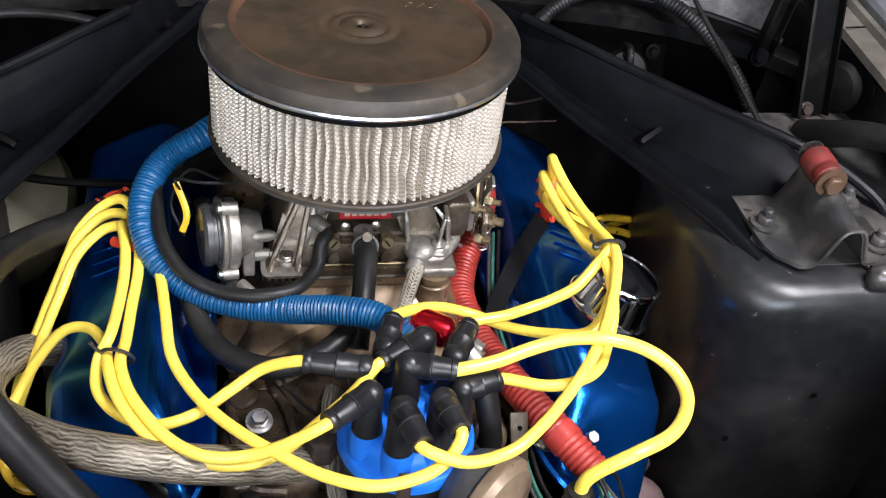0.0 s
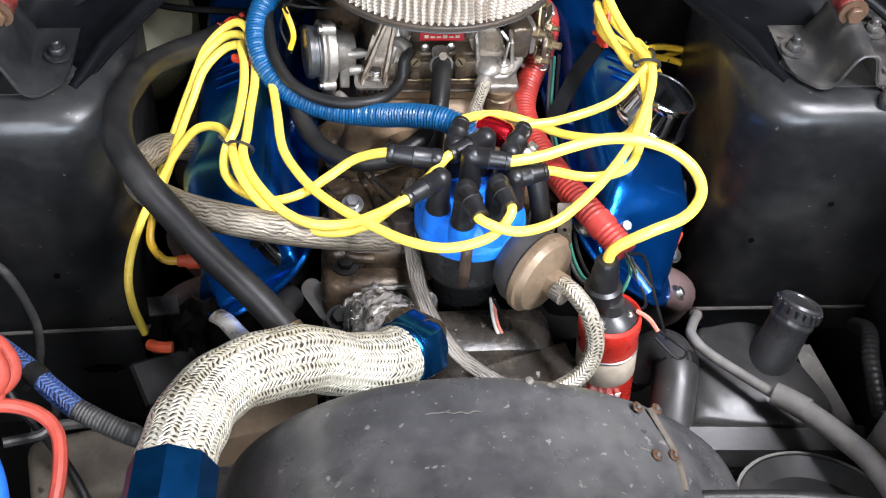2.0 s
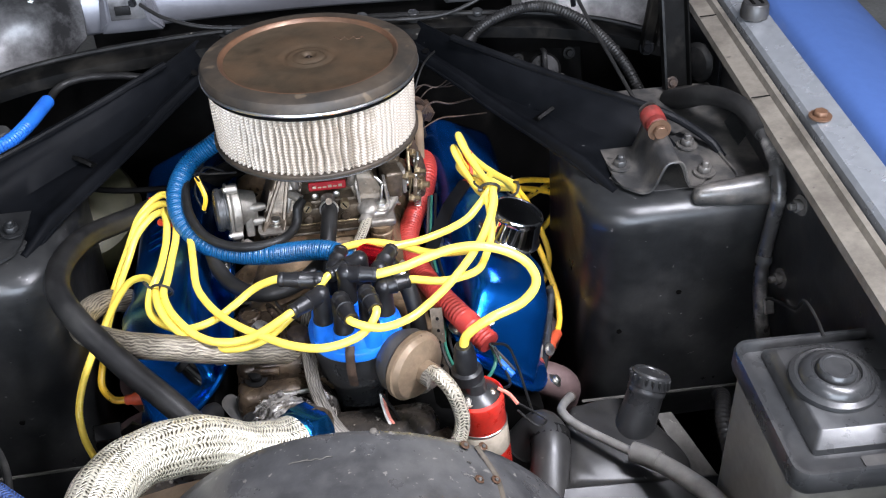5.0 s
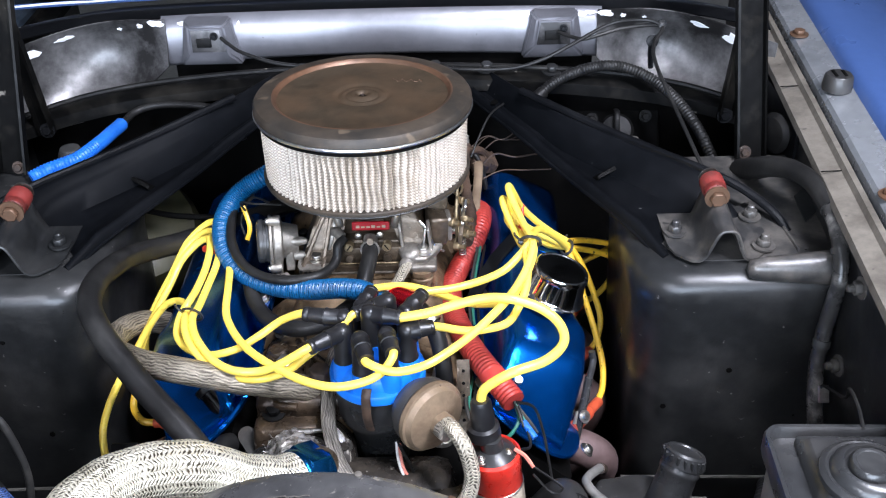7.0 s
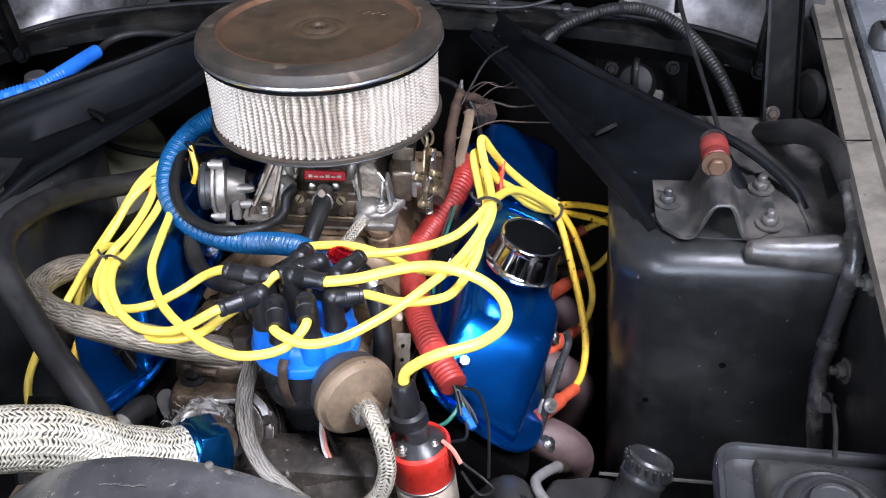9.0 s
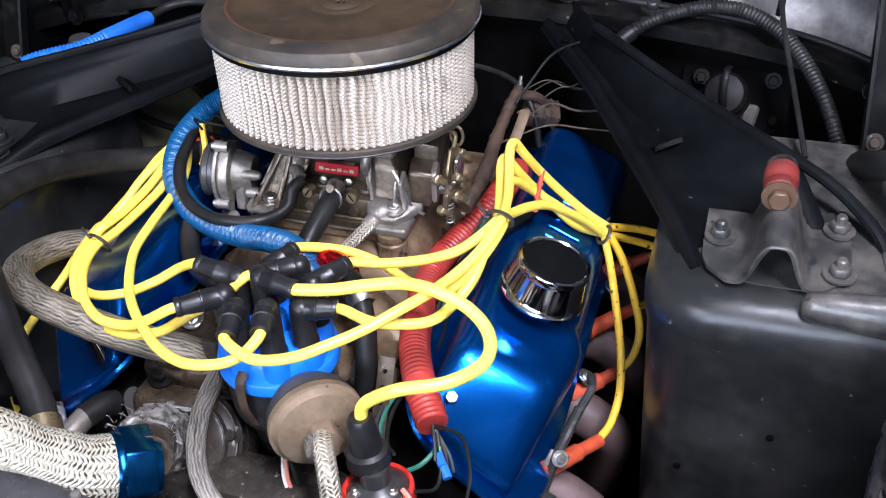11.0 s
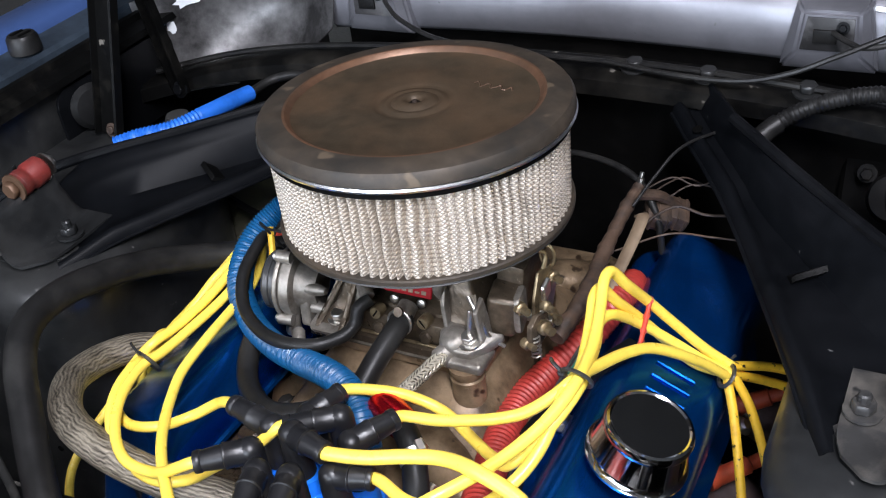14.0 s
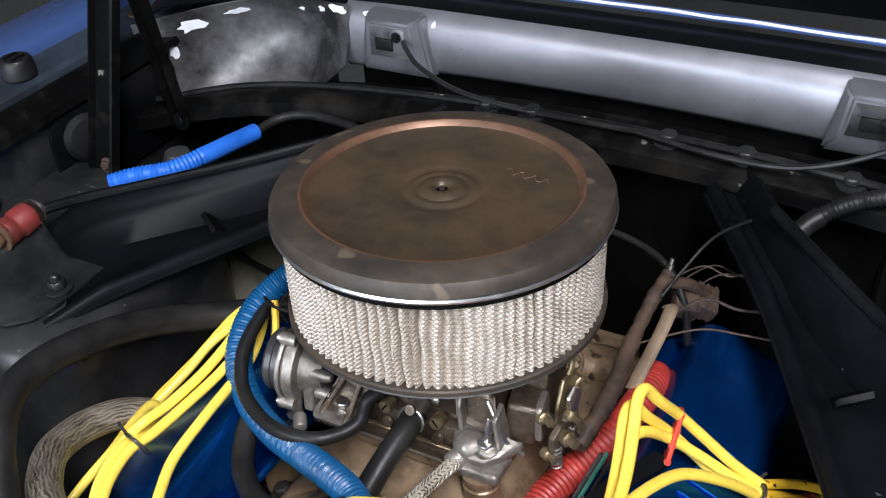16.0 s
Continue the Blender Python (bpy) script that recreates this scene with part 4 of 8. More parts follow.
part("pump_body", lathe([(0, 0), (0.055, 0), (0.06, 0.01), (0.05, 0.05), (0.03, 0.06), (0.03, 0.08), (0, 0.08)], 28, (0, -0.33, 0.56), (0, -1, 0)), M_OILY, t)
part("pulley", lathe([(0, 0), (0.07, 0), (0.075, 0.004), (0.066, 0.012), (0.075, 0.02), (0.07, 0.024), (0.02, 0.024), (0, 0.03)], 32, (0.0, -0.415, 0.56), (0, -1, 0)), M_OILY, t)
part("bracket", box((0.09, 0.05, 0.012), (0.075, -0.35, 0.635), 0.003, 1, (10, 5, 20)), M_OILY, t)
part("bracket", box((0.14, 0.04, 0.02), (-0.18, -0.33, 0.615), 0.004, 1, (0, 15, 15)), M_OILY, t)
part("alternator", lathe([(0, 0), (0.05, 0), (0.06, 0.01), (0.06, 0.09), (0.045, 0.10), (0, 0.10)], 28, (-0.21, -0.42, 0.57), (0, 1, 0)), M_PLATE, t)

t = thing("intake_manifold", (0, 0, 0.62), "oily brown cast aluminium intake manifold", "intake manifold")
b = box((0.20, 0.44, 0.05), (0, -0.02, 0.665), 0.012)
part("valley_casting", b, M_MANIFOLD, t)
secs = []
for z, w, d, r, dy in ((0.672, 0.225, 0.40, 0.05, -0.03), (0.684, 0.218, 0.37, 0.055, -0.03), (0.697, 0.20, 0.31, 0.06, -0.02), (0.710, 0.184, 0.25, 0.055, -0.012), (0.721, 0.172, 0.20, 0.04, -0.005), (0.730, 0.156, 0.166, 0.022, 0), (0.7385, 0.148, 0.150, 0.014, 0)):
    secs.append([(x, y + dy, z) for x, y in round_rect(w, d, r, 8)])
part("plenum", loft(secs), M_MANIFOLD, t, smooth=70)
for s in (1, -1):
    for y in (-0.155, -0.07, 0.06, 0.145):
        part("runner", tube([(s * 0.02, y * 0.6, 0.705), (s * 0.06, y * 0.85, 0.703), (s * 0.10, y, 0.688), (s * 0.14, y * 1.05, 0.655)], 0.022, 14, 6, flat=0.8), M_MANIFOLD, t)
    for y in (-0.19, -0.115, -0.01, 0.10):
        part("bolt", bolt_bm((s * 0.103, y, 0.692), (s * 0.25, 0, 1), 0.0075, 0.007), M_DUSTY, t)
part("front_riser", box((0.105, 0.12, 0.04), (-0.066, -0.195, 0.690), 0.014, 3, (0, -4, 0)), M_FRONT, t, "oily dark brown front casting")
part("rib", tube([(-0.112, -0.150, 0.700), (-0.108, -0.20, 0.706), (-0.098, -0.246, 0.700), (-0.07, -0.255, 0.70)], 0.005, 10, 5), M_FRONT, t)
part("rib", tube([(-0.085, -0.142, 0.708), (-0.066, -0.19, 0.713), (-0.060, -0.245, 0.708)], 0.0045, 10, 5), M_FRONT, t)
part("boss", lathe([(0, 0), (0.012, 0), (0.0125, 0.004), (0.0105, 0.007), (0, 0.0075)], 18, (-0.100, -0.168, 0.706), (-0.2, 0, 1)), M_FRONT, t)
part("front_riser", box((0.09, 0.10, 0.03), (0.065, -0.17, 0.69), 0.012, 3, (0, 4, 0)), M_MANIFOLD, t)
part("carburetor_pad", prism(round_rect(0.148, 0.150, 0.012), 0.008, Matrix.Translation((0, 0, 0.7412)), 0.002), M_MANIFOLD, t)
part("sensor_fitting", prism([(0.013 * math.cos(k * math.pi / 3), 0.013 * math.sin(k * math.pi / 3)) for k in range(6)], 0.022, Matrix.Translation((-0.045, -0.235, 0.715)), 0.002), M_RUST, t, "brown hexagonal fitting")
part("bolt", bolt_bm((-0.089, -0.200, 0.716), (0, -0.3, 1), 0.0068, 0.009), M_EDGE, t, "bright bolt with a domed head")
part("bolt_shank", lathe([(0, 0), (0.006, 0), (0.006, 0.014), (0, 0.014)], 12, (-0.089, -0.200, 0.700)), M_STEEL, t)

t = thing("thermostat_housing", (-0.06, -0.29, 0.62), "oily cast thermostat housing with a frayed silver braid", "thermostat housing")
part("base", box((0.085, 0.075, 0.09), (-0.078, -0.246, 0.640), 0.014, 3, (-8, 0, 0)), M_FRONT, t)
DISC, DAX = (-0.057, -0.283, 0.650), (0.0, -0.75, 0.66)
part("housing", lathe([(0, -0.045), (0.048, -0.045), (0.048, -0.016), (0.0455, -0.012), (0.0455, -0.004), (0.043, -0.002), (0.043, 0.004), (0.037, 0.0065), (0.035, 0.012), (0.029, 0.016), (0.026, 0.022), (0, 0.022)], 44, DISC, DAX), M_OILY, t, "oily black round housing")
for r, h in ((0.0463, -0.0135), (0.0437, 0.0025), (0.0357, 0.0105)):
    part("gasket_edge", lathe([(r - 0.0012, h - 0.0008), (r, h - 0.0004), (r, h + 0.0004), (r - 0.0012, h + 0.0008)], 44, DISC, DAX), M_NECK, t, "thin pale gasket edge")
for a in (20, 140, 250):
    m = axis_matrix(DISC, DAX)
    part("bolt", bolt_bm(tuple(m @ Vector((0.0395 * math.cos(radians(a)), 0.0395 * math.sin(radians(a)), 0.003))), DAX, 0.0055, 0.005), M_OILY, t)
part("flange_edge", box((0.048, 0.004, 0.005), (-0.060, -0.282, 0.690), 0.0015, 2, (-20, 0, 3)), M_EDGE, t, "bright machined edge")
part("neck", tube([(-0.065, -0.305, 0.676), (-0.058, -0.328, 0.694), (-0.046, -0.348, 0.714), (-0.030, -0.372, 0.730)], 0.018, 18, 6), M_FRONT, t, "oily brown neck")
foil = tube([(-0.074, -0.300, 0.664), (-0.070, -0.314, 0.680), (-0.065, -0.330, 0.694), (-0.058, -0.346, 0.704)], 0.03, 40, 14, radius=lambda s, l: 0.031 - 0.12 * s)
for v in foil.verts:
    v.co += noise.noise_vector(v.co * 90) * 0.006 + noise.noise_vector(v.co * 260) * 0.003
part("frayed_wrap", foil, M_FRAY, t, "frayed silver braid", smooth=45)
fray = bmesh.new()
rng = random.Random(9)
for k in range(160):
    a = Vector((-0.064, -0.332, 0.694)) + Vector((rng.uniform(-0.028, 0.024), rng.uniform(-0.020, 0.020), rng.uniform(0.000, 0.020)))
    d = Vector((rng.uniform(-1, 1), rng.uniform(-1, 0.6), rng.uniform(-0.4, 1))).normalized() * rng.uniform(0.005, 0.010)
    tube([a, a + d * 0.5 + Vector((0, 0, rng.uniform(-0.002, 0.004))), a + d], 0.00035, 4, 2, fray)
part("frayed_strands", fray, M_FRAY, t, "loose silver strands")
for x, y, z in ((-0.097, -0.252, 0.691), (-0.103, -0.302, 0.672)):
    part("bolt", bolt_bm((x, y, z), (0, -0.3, 1), 0.0085, 0.007), M_DUSTY, t)
part("tab", prism(round_rect(0.02, 0.045, 0.009), 0.003, pose(-0.122, -0.265, 0.655, 40, -30, 20), 0.001), M_GREYPLASTIC, t)


def valve_cover(s):
    t = thing("valve_cover", (s * 0.195, -0.03, 0.64), "glossy candy blue stamped steel valve cover", "valve cover", "valve covers")
    ri, ro = Vector((0.138, 0, 0.697)), Vector((0.233, 0, 0.613))
    ti, to = Vector((0.161, 0, 0.745)), Vector((0.257, 0, 0.700))

    def ease(x):
        x = min(1, max(0, x))
        return x * x * (3 - 2 * x)
    secs = []
    n = 56
    for k in range(n + 1):
        y = -0.254 + 0.466 * k / n
        fall = max(0, (-0.188 - y) / 0.066)
        h = 1 - 0.86 * (math.sqrt(fall * fall + 0.05) - 0.2236) / 0.801
        h *= min(1, 0.25 + 0.75 * ease((0.216 - y) / 0.03))
        pinch = 0.5 * (1 - math.sqrt(max(0, 1 - (1 - min(1, (y + 0.264) / 0.035)) ** 2))) if y < -0.229 else 0
        pinch = max(pinch, 0.3 * (1 - math.sqrt(max(0, 1 - (1 - min(1, (0.214 - y) / 0.03)) ** 2))) if y > 0.184 else 0)
        step = 0.008 * ease((-0.098 - y) / 0.03)
        taper = 0.016 * ease((-0.10 - y) / 0.15)
        sec = []
        for j in range(25):
            a = math.pi * (1 - j / 24)
            cu, sn = math.cos(a), math.sin(a)
            u = 0.5 + 0.5 * (1 if cu > 0 else -1) * abs(cu) ** 0.36 * (1 - 0.62 * pinch)
            v = abs(sn) ** 0.42 * h
            low = ri.lerp(ro, u)
            top = ti.lerp(to + Vector((step, 0, -step * 0.5)), u)
            p = low.lerp(top, v) + Vector((step * 0.4 * u, 0, 0))
            sec.append((s * (p.x - taper * u), y, p.z + taper * u * 0.5))
        secs.append(sec)
    part("cover", loft(secs), M_VALVE_BLUE, t, smooth=75)
    across = (ro - ri).normalized()
    mid = (ri + ro) / 2
    normal = Vector((-across.z, 0, across.x))
    lips = []
    for w, lift in ((0, -0.007), (0.004, -0.007), (0.005, -0.004), (0.004, -0.001), (0, 0.0)):
        lips.append([(s * (mid + across * px + normal * lift).x, -0.020 + py, (mid + across * px + normal * lift).z) for px, py in round_rect(0.152 + 2 * w, 0.482 + 2 * w, 0.060, 8)])
    part("flange", loft(lips), M_VALVE_BLUE, t, "blue rolled flange")
    for y in (-0.225, -0.06, 0.09):
        part("bolt", bolt_bm((s * 0.134, y, 0.702), (s * 0.3, 0, 0.95), 0.0075, 0.006), M_STEEL, t)
        part("bolt", bolt_bm((s * 0.251, y, 0.598), (s * 0.7, 0, 0.7), 0.006, 0.005), M_STEEL, t)
    if s > 0:
        part("bolt", bolt_bm((0.169, -0.235, 0.714), (0.2, -0.5, 0.85), 0.0055, 0.006, False), M_STEEL, t, "bright zinc bolt")
    for k in range(6):
        part("louvre", box((0.036 if k < 3 else 0.026, 0.0032, 0.0022), (s * 0.212, -0.025 + 0.016 * k, 0.7225), 0.001, 1, (0, s * 25, 0)), M_VALVE_BLUE, t, "raised rib")
    return t


for side in (1, -1):
    valve_cover(side)

t = thing("breather_cap", (0.212, -0.115, 0.715), "polished chrome breather cap on the blue valve cover", "breather cap")
ax = (0.30, 0.02, 0.95)
BASE = (0.216, -0.110, 0.7385)
part("skirt", lathe([(0, 0), (0.037, 0), (0.039, 0.0015), (0.039, 0.0035), (0.037, 0.005), (0.0355, 0.009), (0.0322, 0.030)], 48, BASE, ax), M_CHROME, t)
part("top", lathe([(0.0312, 0.029), (0.0330, 0.031), (0.0333, 0.0350), (0.0320, 0.0378), (0.0300, 0.0384), (0.0285, 0.0373), (0, 0.0373)], 48, BASE, ax), M_CHROME, t)

t = thing("crankcase_fitting", (-0.166, -0.24, 0.69), "black and chrome pipe stub in the blue valve cover", "pipe fitting")
part("stub", lathe([(0, 0), (0.010, 0), (0.010, 0.03), (0.008, 0.032), (0, 0.032)], 18, (-0.172, -0.232, 0.703), (0.62, -0.45, -0.62)), M_GLOSS, t)
part("collar", lathe([(0, 0), (0.012, 0), (0.0125, 0.006), (0.0105, 0.008), (0, 0.008)], 18, (-0.172, -0.232, 0.703), (-0.62, 0.45, 0.62)), M_BLACKPLASTIC, t)


# ---- air cleaner ----
t = thing("air_cleaner", (0, 0, 0.84), "round air cleaner with a rusty black lid and pale pleated filter", "air cleaner")
part("lid", lathe([(0, 0.9362), (0.0045, 0.9362), (0.0065, 0.9385), (0.009, 0.9398), (0.013, 0.9398), (0.0165, 0.9385), (0.019, 0.9372), (0.0215, 0.9378), (0.0245, 0.9378), (0.027, 0.9362), (0.0295, 0.9358), (0.0325, 0.937), (0.036, 0.9378), (0.060, 0.938), (0.0965, 0.9375), (0.0995, 0.9385)], 96), M_LID, t)
part("ring_bead", lathe([(0.0985, 0.9375), (0.1005, 0.9405), (0.103, 0.9425), (0.105, 0.9425)], 96), M_BEAD, t, "rust coloured raised bead")
part("outer_rim", lathe([(0.1045, 0.9425), (0.119, 0.9415), (0.1245, 0.9395), (0.1268, 0.936), (0.1273, 0.929), (0.1255, 0.928)], 96), M_LID_RIM, t)
part("bright_edge", lathe([(0.1255, 0.9285), (0.1274, 0.9283), (0.1282, 0.9265), (0.1272, 0.9245), (0.1255, 0.9243), (0.1235, 0.925), (0.12, 0.926)], 96), M_EDGE, t, "bright rolled edge")
part("lid_seal", lathe([(0.1245, 0.9245), (0.1245, 0.919), (0.121, 0.918), (0.115, 0.918)], 96), M_DARK, t)
part("embossed_mark", tube([(0.032 + 0.0019 * k, 0.043 - 0.0003 * k + 0.0034 * math.sin(k * 1.15) + 0.0010 * math.sin(k * 2.6), 0.9379) for k in range(20)], 0.0006, 6, 5), M_BEAD, t, "faint embossed squiggle")
part("stud_hole", lathe([(0, 0.9366), (0.0042, 0.9366), (0.0046, 0.9363)], 20), M_DARK, t)
part("stud_tip", lathe([(0, 0.9366), (0.0022, 0.9366), (0.002, 0.9385), (0, 0.9388)], 12), M_RUST, t)


def pleats():
    """A pleated ring, its folds uneven as in an old filter."""
    bm = bmesh.new()
    uv = bm.loops.layers.uv.verify()
    rng = random.Random(4)
    n, rows = 100, 21
    jit = [rng.uniform(-0.32, 0.32) for _ in range(n)]
    amp = [rng.uniform(0.0075, 0.0105) for _ in range(n)]
    flatten = [1.0 - 0.72 * math.exp(-((k / n * 360 - 309) / 13) ** 2) - 0.35 * math.exp(-((k / n * 360 - 345) / 25) ** 2) for k in range(n)]
    grid = []
    for r in range(rows):
        h = r / (rows - 1)
        ring = []
        for k in range(n):
            for e in range(6):
                w = 0.16 * math.sin(h * 5 + k * 0.35) + 0.20 * math.sin(h * 12 + k * 0.9)
                a = (k + e / 6 + (jit[k] + w) * 0.42) / n * math.tau
                rad = 0.1215 - (0.0, 0.13, 0.50, 1.0, 0.50, 0.13)[e] * amp[k] * flatten[k] * (1.0 - 0.3 * (1 - h) ** 4) - 0.0012 * (1 - h)
                ring.append(bm.verts.new((rad * math.cos(a), rad * math.sin(a), 0.8475 + 0.073 * h)))
        grid.append(ring)
    m = len(grid[0])
    for r in range(rows - 1):
        for k in range(m):
            j = (k + 1) % m
            f = bm.faces.new((grid[r][k], grid[r][j], grid[r + 1][j], grid[r + 1][k]))
            for lo, (a, b) in zip(f.loops, ((k, r), (k + 1, r), (k + 1, r + 1), (k, r + 1))):
                lo[uv].uv = (a / m, b / (rows - 1) * 0.073)
    return bm


part("filter_element", pleats(), M_GAUZE, t, "pale wire-covered pleated gauze", smooth=100)
part("base_seal", lathe([(0.108, 0.8485), (0.1222, 0.8485), (0.1236, 0.8475), (0.1236, 0.8445), (0.1215, 0.843)], 96), M_LID_RIM, t, "grimy dark seal")
part("base_plate", lathe([(0.1215, 0.8435), (0.1226, 0.842), (0.118, 0.8385), (0.09, 0.833), (0.08, 0.826), (0.066, 0.824), (0.066, 0.834), (0, 0.834)], 96), M_RUBBER_GREY, t, "grey base plate")
part("inlet_neck", lathe([(0.066, 0.834), (0.066, 0.812)], 48), M_RUBBER_GREY, t)
t.location = t.location + Vector((0, 0.001, 0.009))
t.rotation_euler = (radians(-2.0), 0, 0)

# ---- carburetor ----
SIDE = Matrix(((0, 0, 1, 0), (1, 0, 0, 0), (0, 1, 0, 0), (0, 0, 0, 1)))


def wedge(outline, x0, x1, lean, bevel=0.004):
    """A side profile in y, z, raised from x0 to x1 and leaning sideways as it rises."""
    b = prism(outline, x1 - x0, Matrix.Translation((x0, 0, 0)) @ SIDE, bevel, 3)
    z0 = min(z for y, z in outline)
    for v in b.verts:
        v.co.x += (v.co.z - z0) * lean
    return b


t = thing("carburetor", (0, 0, 0.749), "dull grimy cast aluminium four barrel carburetor with brass screws", "carburetor")
part("base_flange", prism(round_rect(0.150, 0.150, 0.012), 0.010, Matrix.Translation((0, 0, 0.7495)), 0.002), M_GRIME, t)
part("gasket_edge", box((0.146, 0.003, 0.0030), (0, -0.0755, 0.7510), 0.0008, 1), M_BEIGE, t, "thin tan gasket edge")
part("gasket_edge", box((0.080, 0.003, 0.0022), (0, -0.0700, 0.7610), 0.0006, 1), M_BRASS, t, "thin brown gasket edge")
part("throttle_body", box((0.125, 0.125, 0.026), (0, 0.006, 0.772), 0.005), M_GRIME, t)
part("main_body", box((0.104, 0.100, 0.052), (0, 0.010, 0.804), 0.008, 3), M_GRIME, t)
part("top_casting", box((0.12, 0.115, 0.014), (0, 0.008, 0.823), 0.005, 3), M_CAST, t)
part("air_horn", lathe([(0.062, 0.826), (0.062, 0.834), (0.055, 0.836), (0.055, 0.826)], 40), M_CAST, t)
part("front_ledge", box((0.088, 0.018, 0.022), (0, -0.058, 0.770), 0.004, 2), M_GRIME, t)
part("side_casting", wedge([(-0.087, 0.757), (-0.087, 0.7655), (-0.076, 0.768), (-0.064, 0.780), (-0.055, 0.806), (-0.046, 0.822), (0.0, 0.824), (0.0, 0.757)], -0.084, -0.046, 0.42), M_GRIME, t, smooth=40)
for x0, lean in ((-0.079, 0.50), (-0.056, 0.22)):
    part("casting_rib", wedge([(-0.085, 0.766), (-0.074, 0.774), (-0.064, 0.794), (-0.054, 0.818), (-0.046, 0.822), (-0.050, 0.766)], x0, x0 + 0.0045, lean, 0.0012), M_GRIME, t)
part("side_casting", wedge([(-0.080, 0.757), (-0.080, 0.764), (-0.066, 0.768), (-0.056, 0.786), (-0.050, 0.808), (-0.040, 0.824), (0.0, 0.824), (0.0, 0.757)], 0.048, 0.082, -0.40), M_GRIME, t, smooth=40)
part("casting_rib", wedge([(-0.068, 0.772), (-0.060, 0.796), (-0.050, 0.820), (-0.042, 0.826), (-0.040, 0.772)], -0.050, -0.0455, 0.25, 0.0012), M_CAST, t)
part("casting_rib", wedge([(-0.066, 0.770), (-0.062, 0.800), (-0.052, 0.816), (-0.040, 0.770)], 0.040, 0.0440, -0.1, 0.0012), M_CAST, t)
part("casting_rib", wedge([(-0.070, 0.776), (-0.070, 0.806), (-0.055, 0.812), (-0.050, 0.776)], 0.0735, 0.0775, -0.1, 0.0012), M_CAST, t, "upright cast fin")
for k in range(6):
    part("cast_mark", box((0.0036, 0.0012, 0.0042), (-0.0795 + 0.0056 * k, -0.0868, 0.7613), 0.0004, 1, (0, 0, 0)), M_DUSTY, t)
part("lug_plate", prism(round_rect(0.040, 0.030, 0.006), 0.003, pose(-0.0635, -0.073, 0.7655, 10, 0, 0), 0.001), M_CAST, t)
part("lug_bolt", bolt_bm((-0.062, -0.070, 0.7685), (0.05, -0.15, 1), 0.0062, 0.006), M_STEEL, t)
for s in (1, -1):
    part("mixture_screw", lathe([(0, 0), (0.0056, 0), (0.0058, 0.002), (0.0058, 0.009), (0.0050, 0.0105), (0, 0.0105)], 18, (s * 0.0225, -0.060, 0.7815), (0, -1, 0.15)), M_BRASS, t, "brass mixture screw")
    part("screw_slot", box((0.0085, 0.0010, 0.0014), (s * 0.0225, -0.0706, 0.7832), 0.0003, 1, (0, 55 * s, 0)), M_DARK, t)
    part("plug", lathe([(0, 0), (0.0055, 0), (0.0058, 0.003), (0.0046, 0.005), (0, 0.0052)], 16, (s * 0.0225, -0.066, 0.7665), (0, -1, 0.15)), M_GRIME, t, "tarnished brass plug")
    for y in (-0.060, 0.066):
        part("mounting_nut", stud_bm((s * 0.066, y, 0.7615), (0, 0, 1), 0.007, 0.006), M_STEEL, t)
    part("vent_tube", tube([(s * 0.032, -0.048, 0.800), (s * 0.034, -0.056, 0.812), (s * 0.036, -0.053, 0.824)], 0.005, 12, 5), M_CAST, t)
for x, z in ((-0.040, 0.800), (0.034, 0.801), (-0.012, 0.789), (0.014, 0.790), (-0.030, 0.813), (0.028, 0.814)):
    part("screw", lathe([(0, 0), (0.0042, 0), (0.0042, 0.002), (0.0030, 0.003), (0, 0.0034)], 12, (x, -0.0425 - (0.010 if abs(x) < 0.02 else 0), z), (0, -1, 0.1)), M_STEEL, t)
part("centre_pipe", lathe([(0, 0), (0.0085, 0), (0.0085, 0.012), (0.0068, 0.014), (0, 0.014)], 16, (0.003, -0.056, 0.788), (0, -0.9, -0.3)), M_CAST, t)
part("hose_clip", tube([(0.003 + 0.0106 * math.cos(k * math.tau / 16), -0.0735 + 0.002 * math.sin(k * math.tau / 16), 0.7825 + 0.0106 * math.sin(k * math.tau / 16)) for k in range(17)], 0.0013, 6, 2), M_STEEL, t, "steel hose clip")
part("clip_ear", lathe([(0, 0), (0.0042, 0), (0.0046, 0.0015), (0.0042, 0.003), (0.002, 0.0032), (0, 0.0028)], 14, (0.004, -0.073, 0.7935), (0, -0.8, 0.5)), M_GRIME, t)
part("dark_port", lathe([(0, 0), (0.008, 0), (0.008, 0.003), (0, 0.003)], 14, (-0.002, -0.0395, 0.806), (0, -1, 0.1)), M_DARK, t)
part("name_plate", box((0.045, 0.0025, 0.0105), (0.004, -0.0545, 0.8040), 0.001, 1, (-24, 0, 0)), M_RED_PLATE, t, "small red plate with pale bars")
part("plate_stay", box((0.03, 0.012, 0.003), (0.004, -0.048, 0.804), 0.001), M_CAST, t)
for k in range(6):
    tall = k in (0, 3, 5)
    part("plate_bar", box((0.0045, 0.0008, 0.0032 if tall else 0.0018), (-0.0115 + 0.0062 * k, -0.0560, 0.8038 - (0 if tall else 0.0006)), 0.0002, 1, (-24, 0, 0)), M_TAN, t)
part("cast_stub", tube([(-0.044, -0.052, 0.797), (-0.036, -0.060, 0.799), (-0.030, -0.066, 0.796)], 0.0062, 12, 5), M_CAST, t)
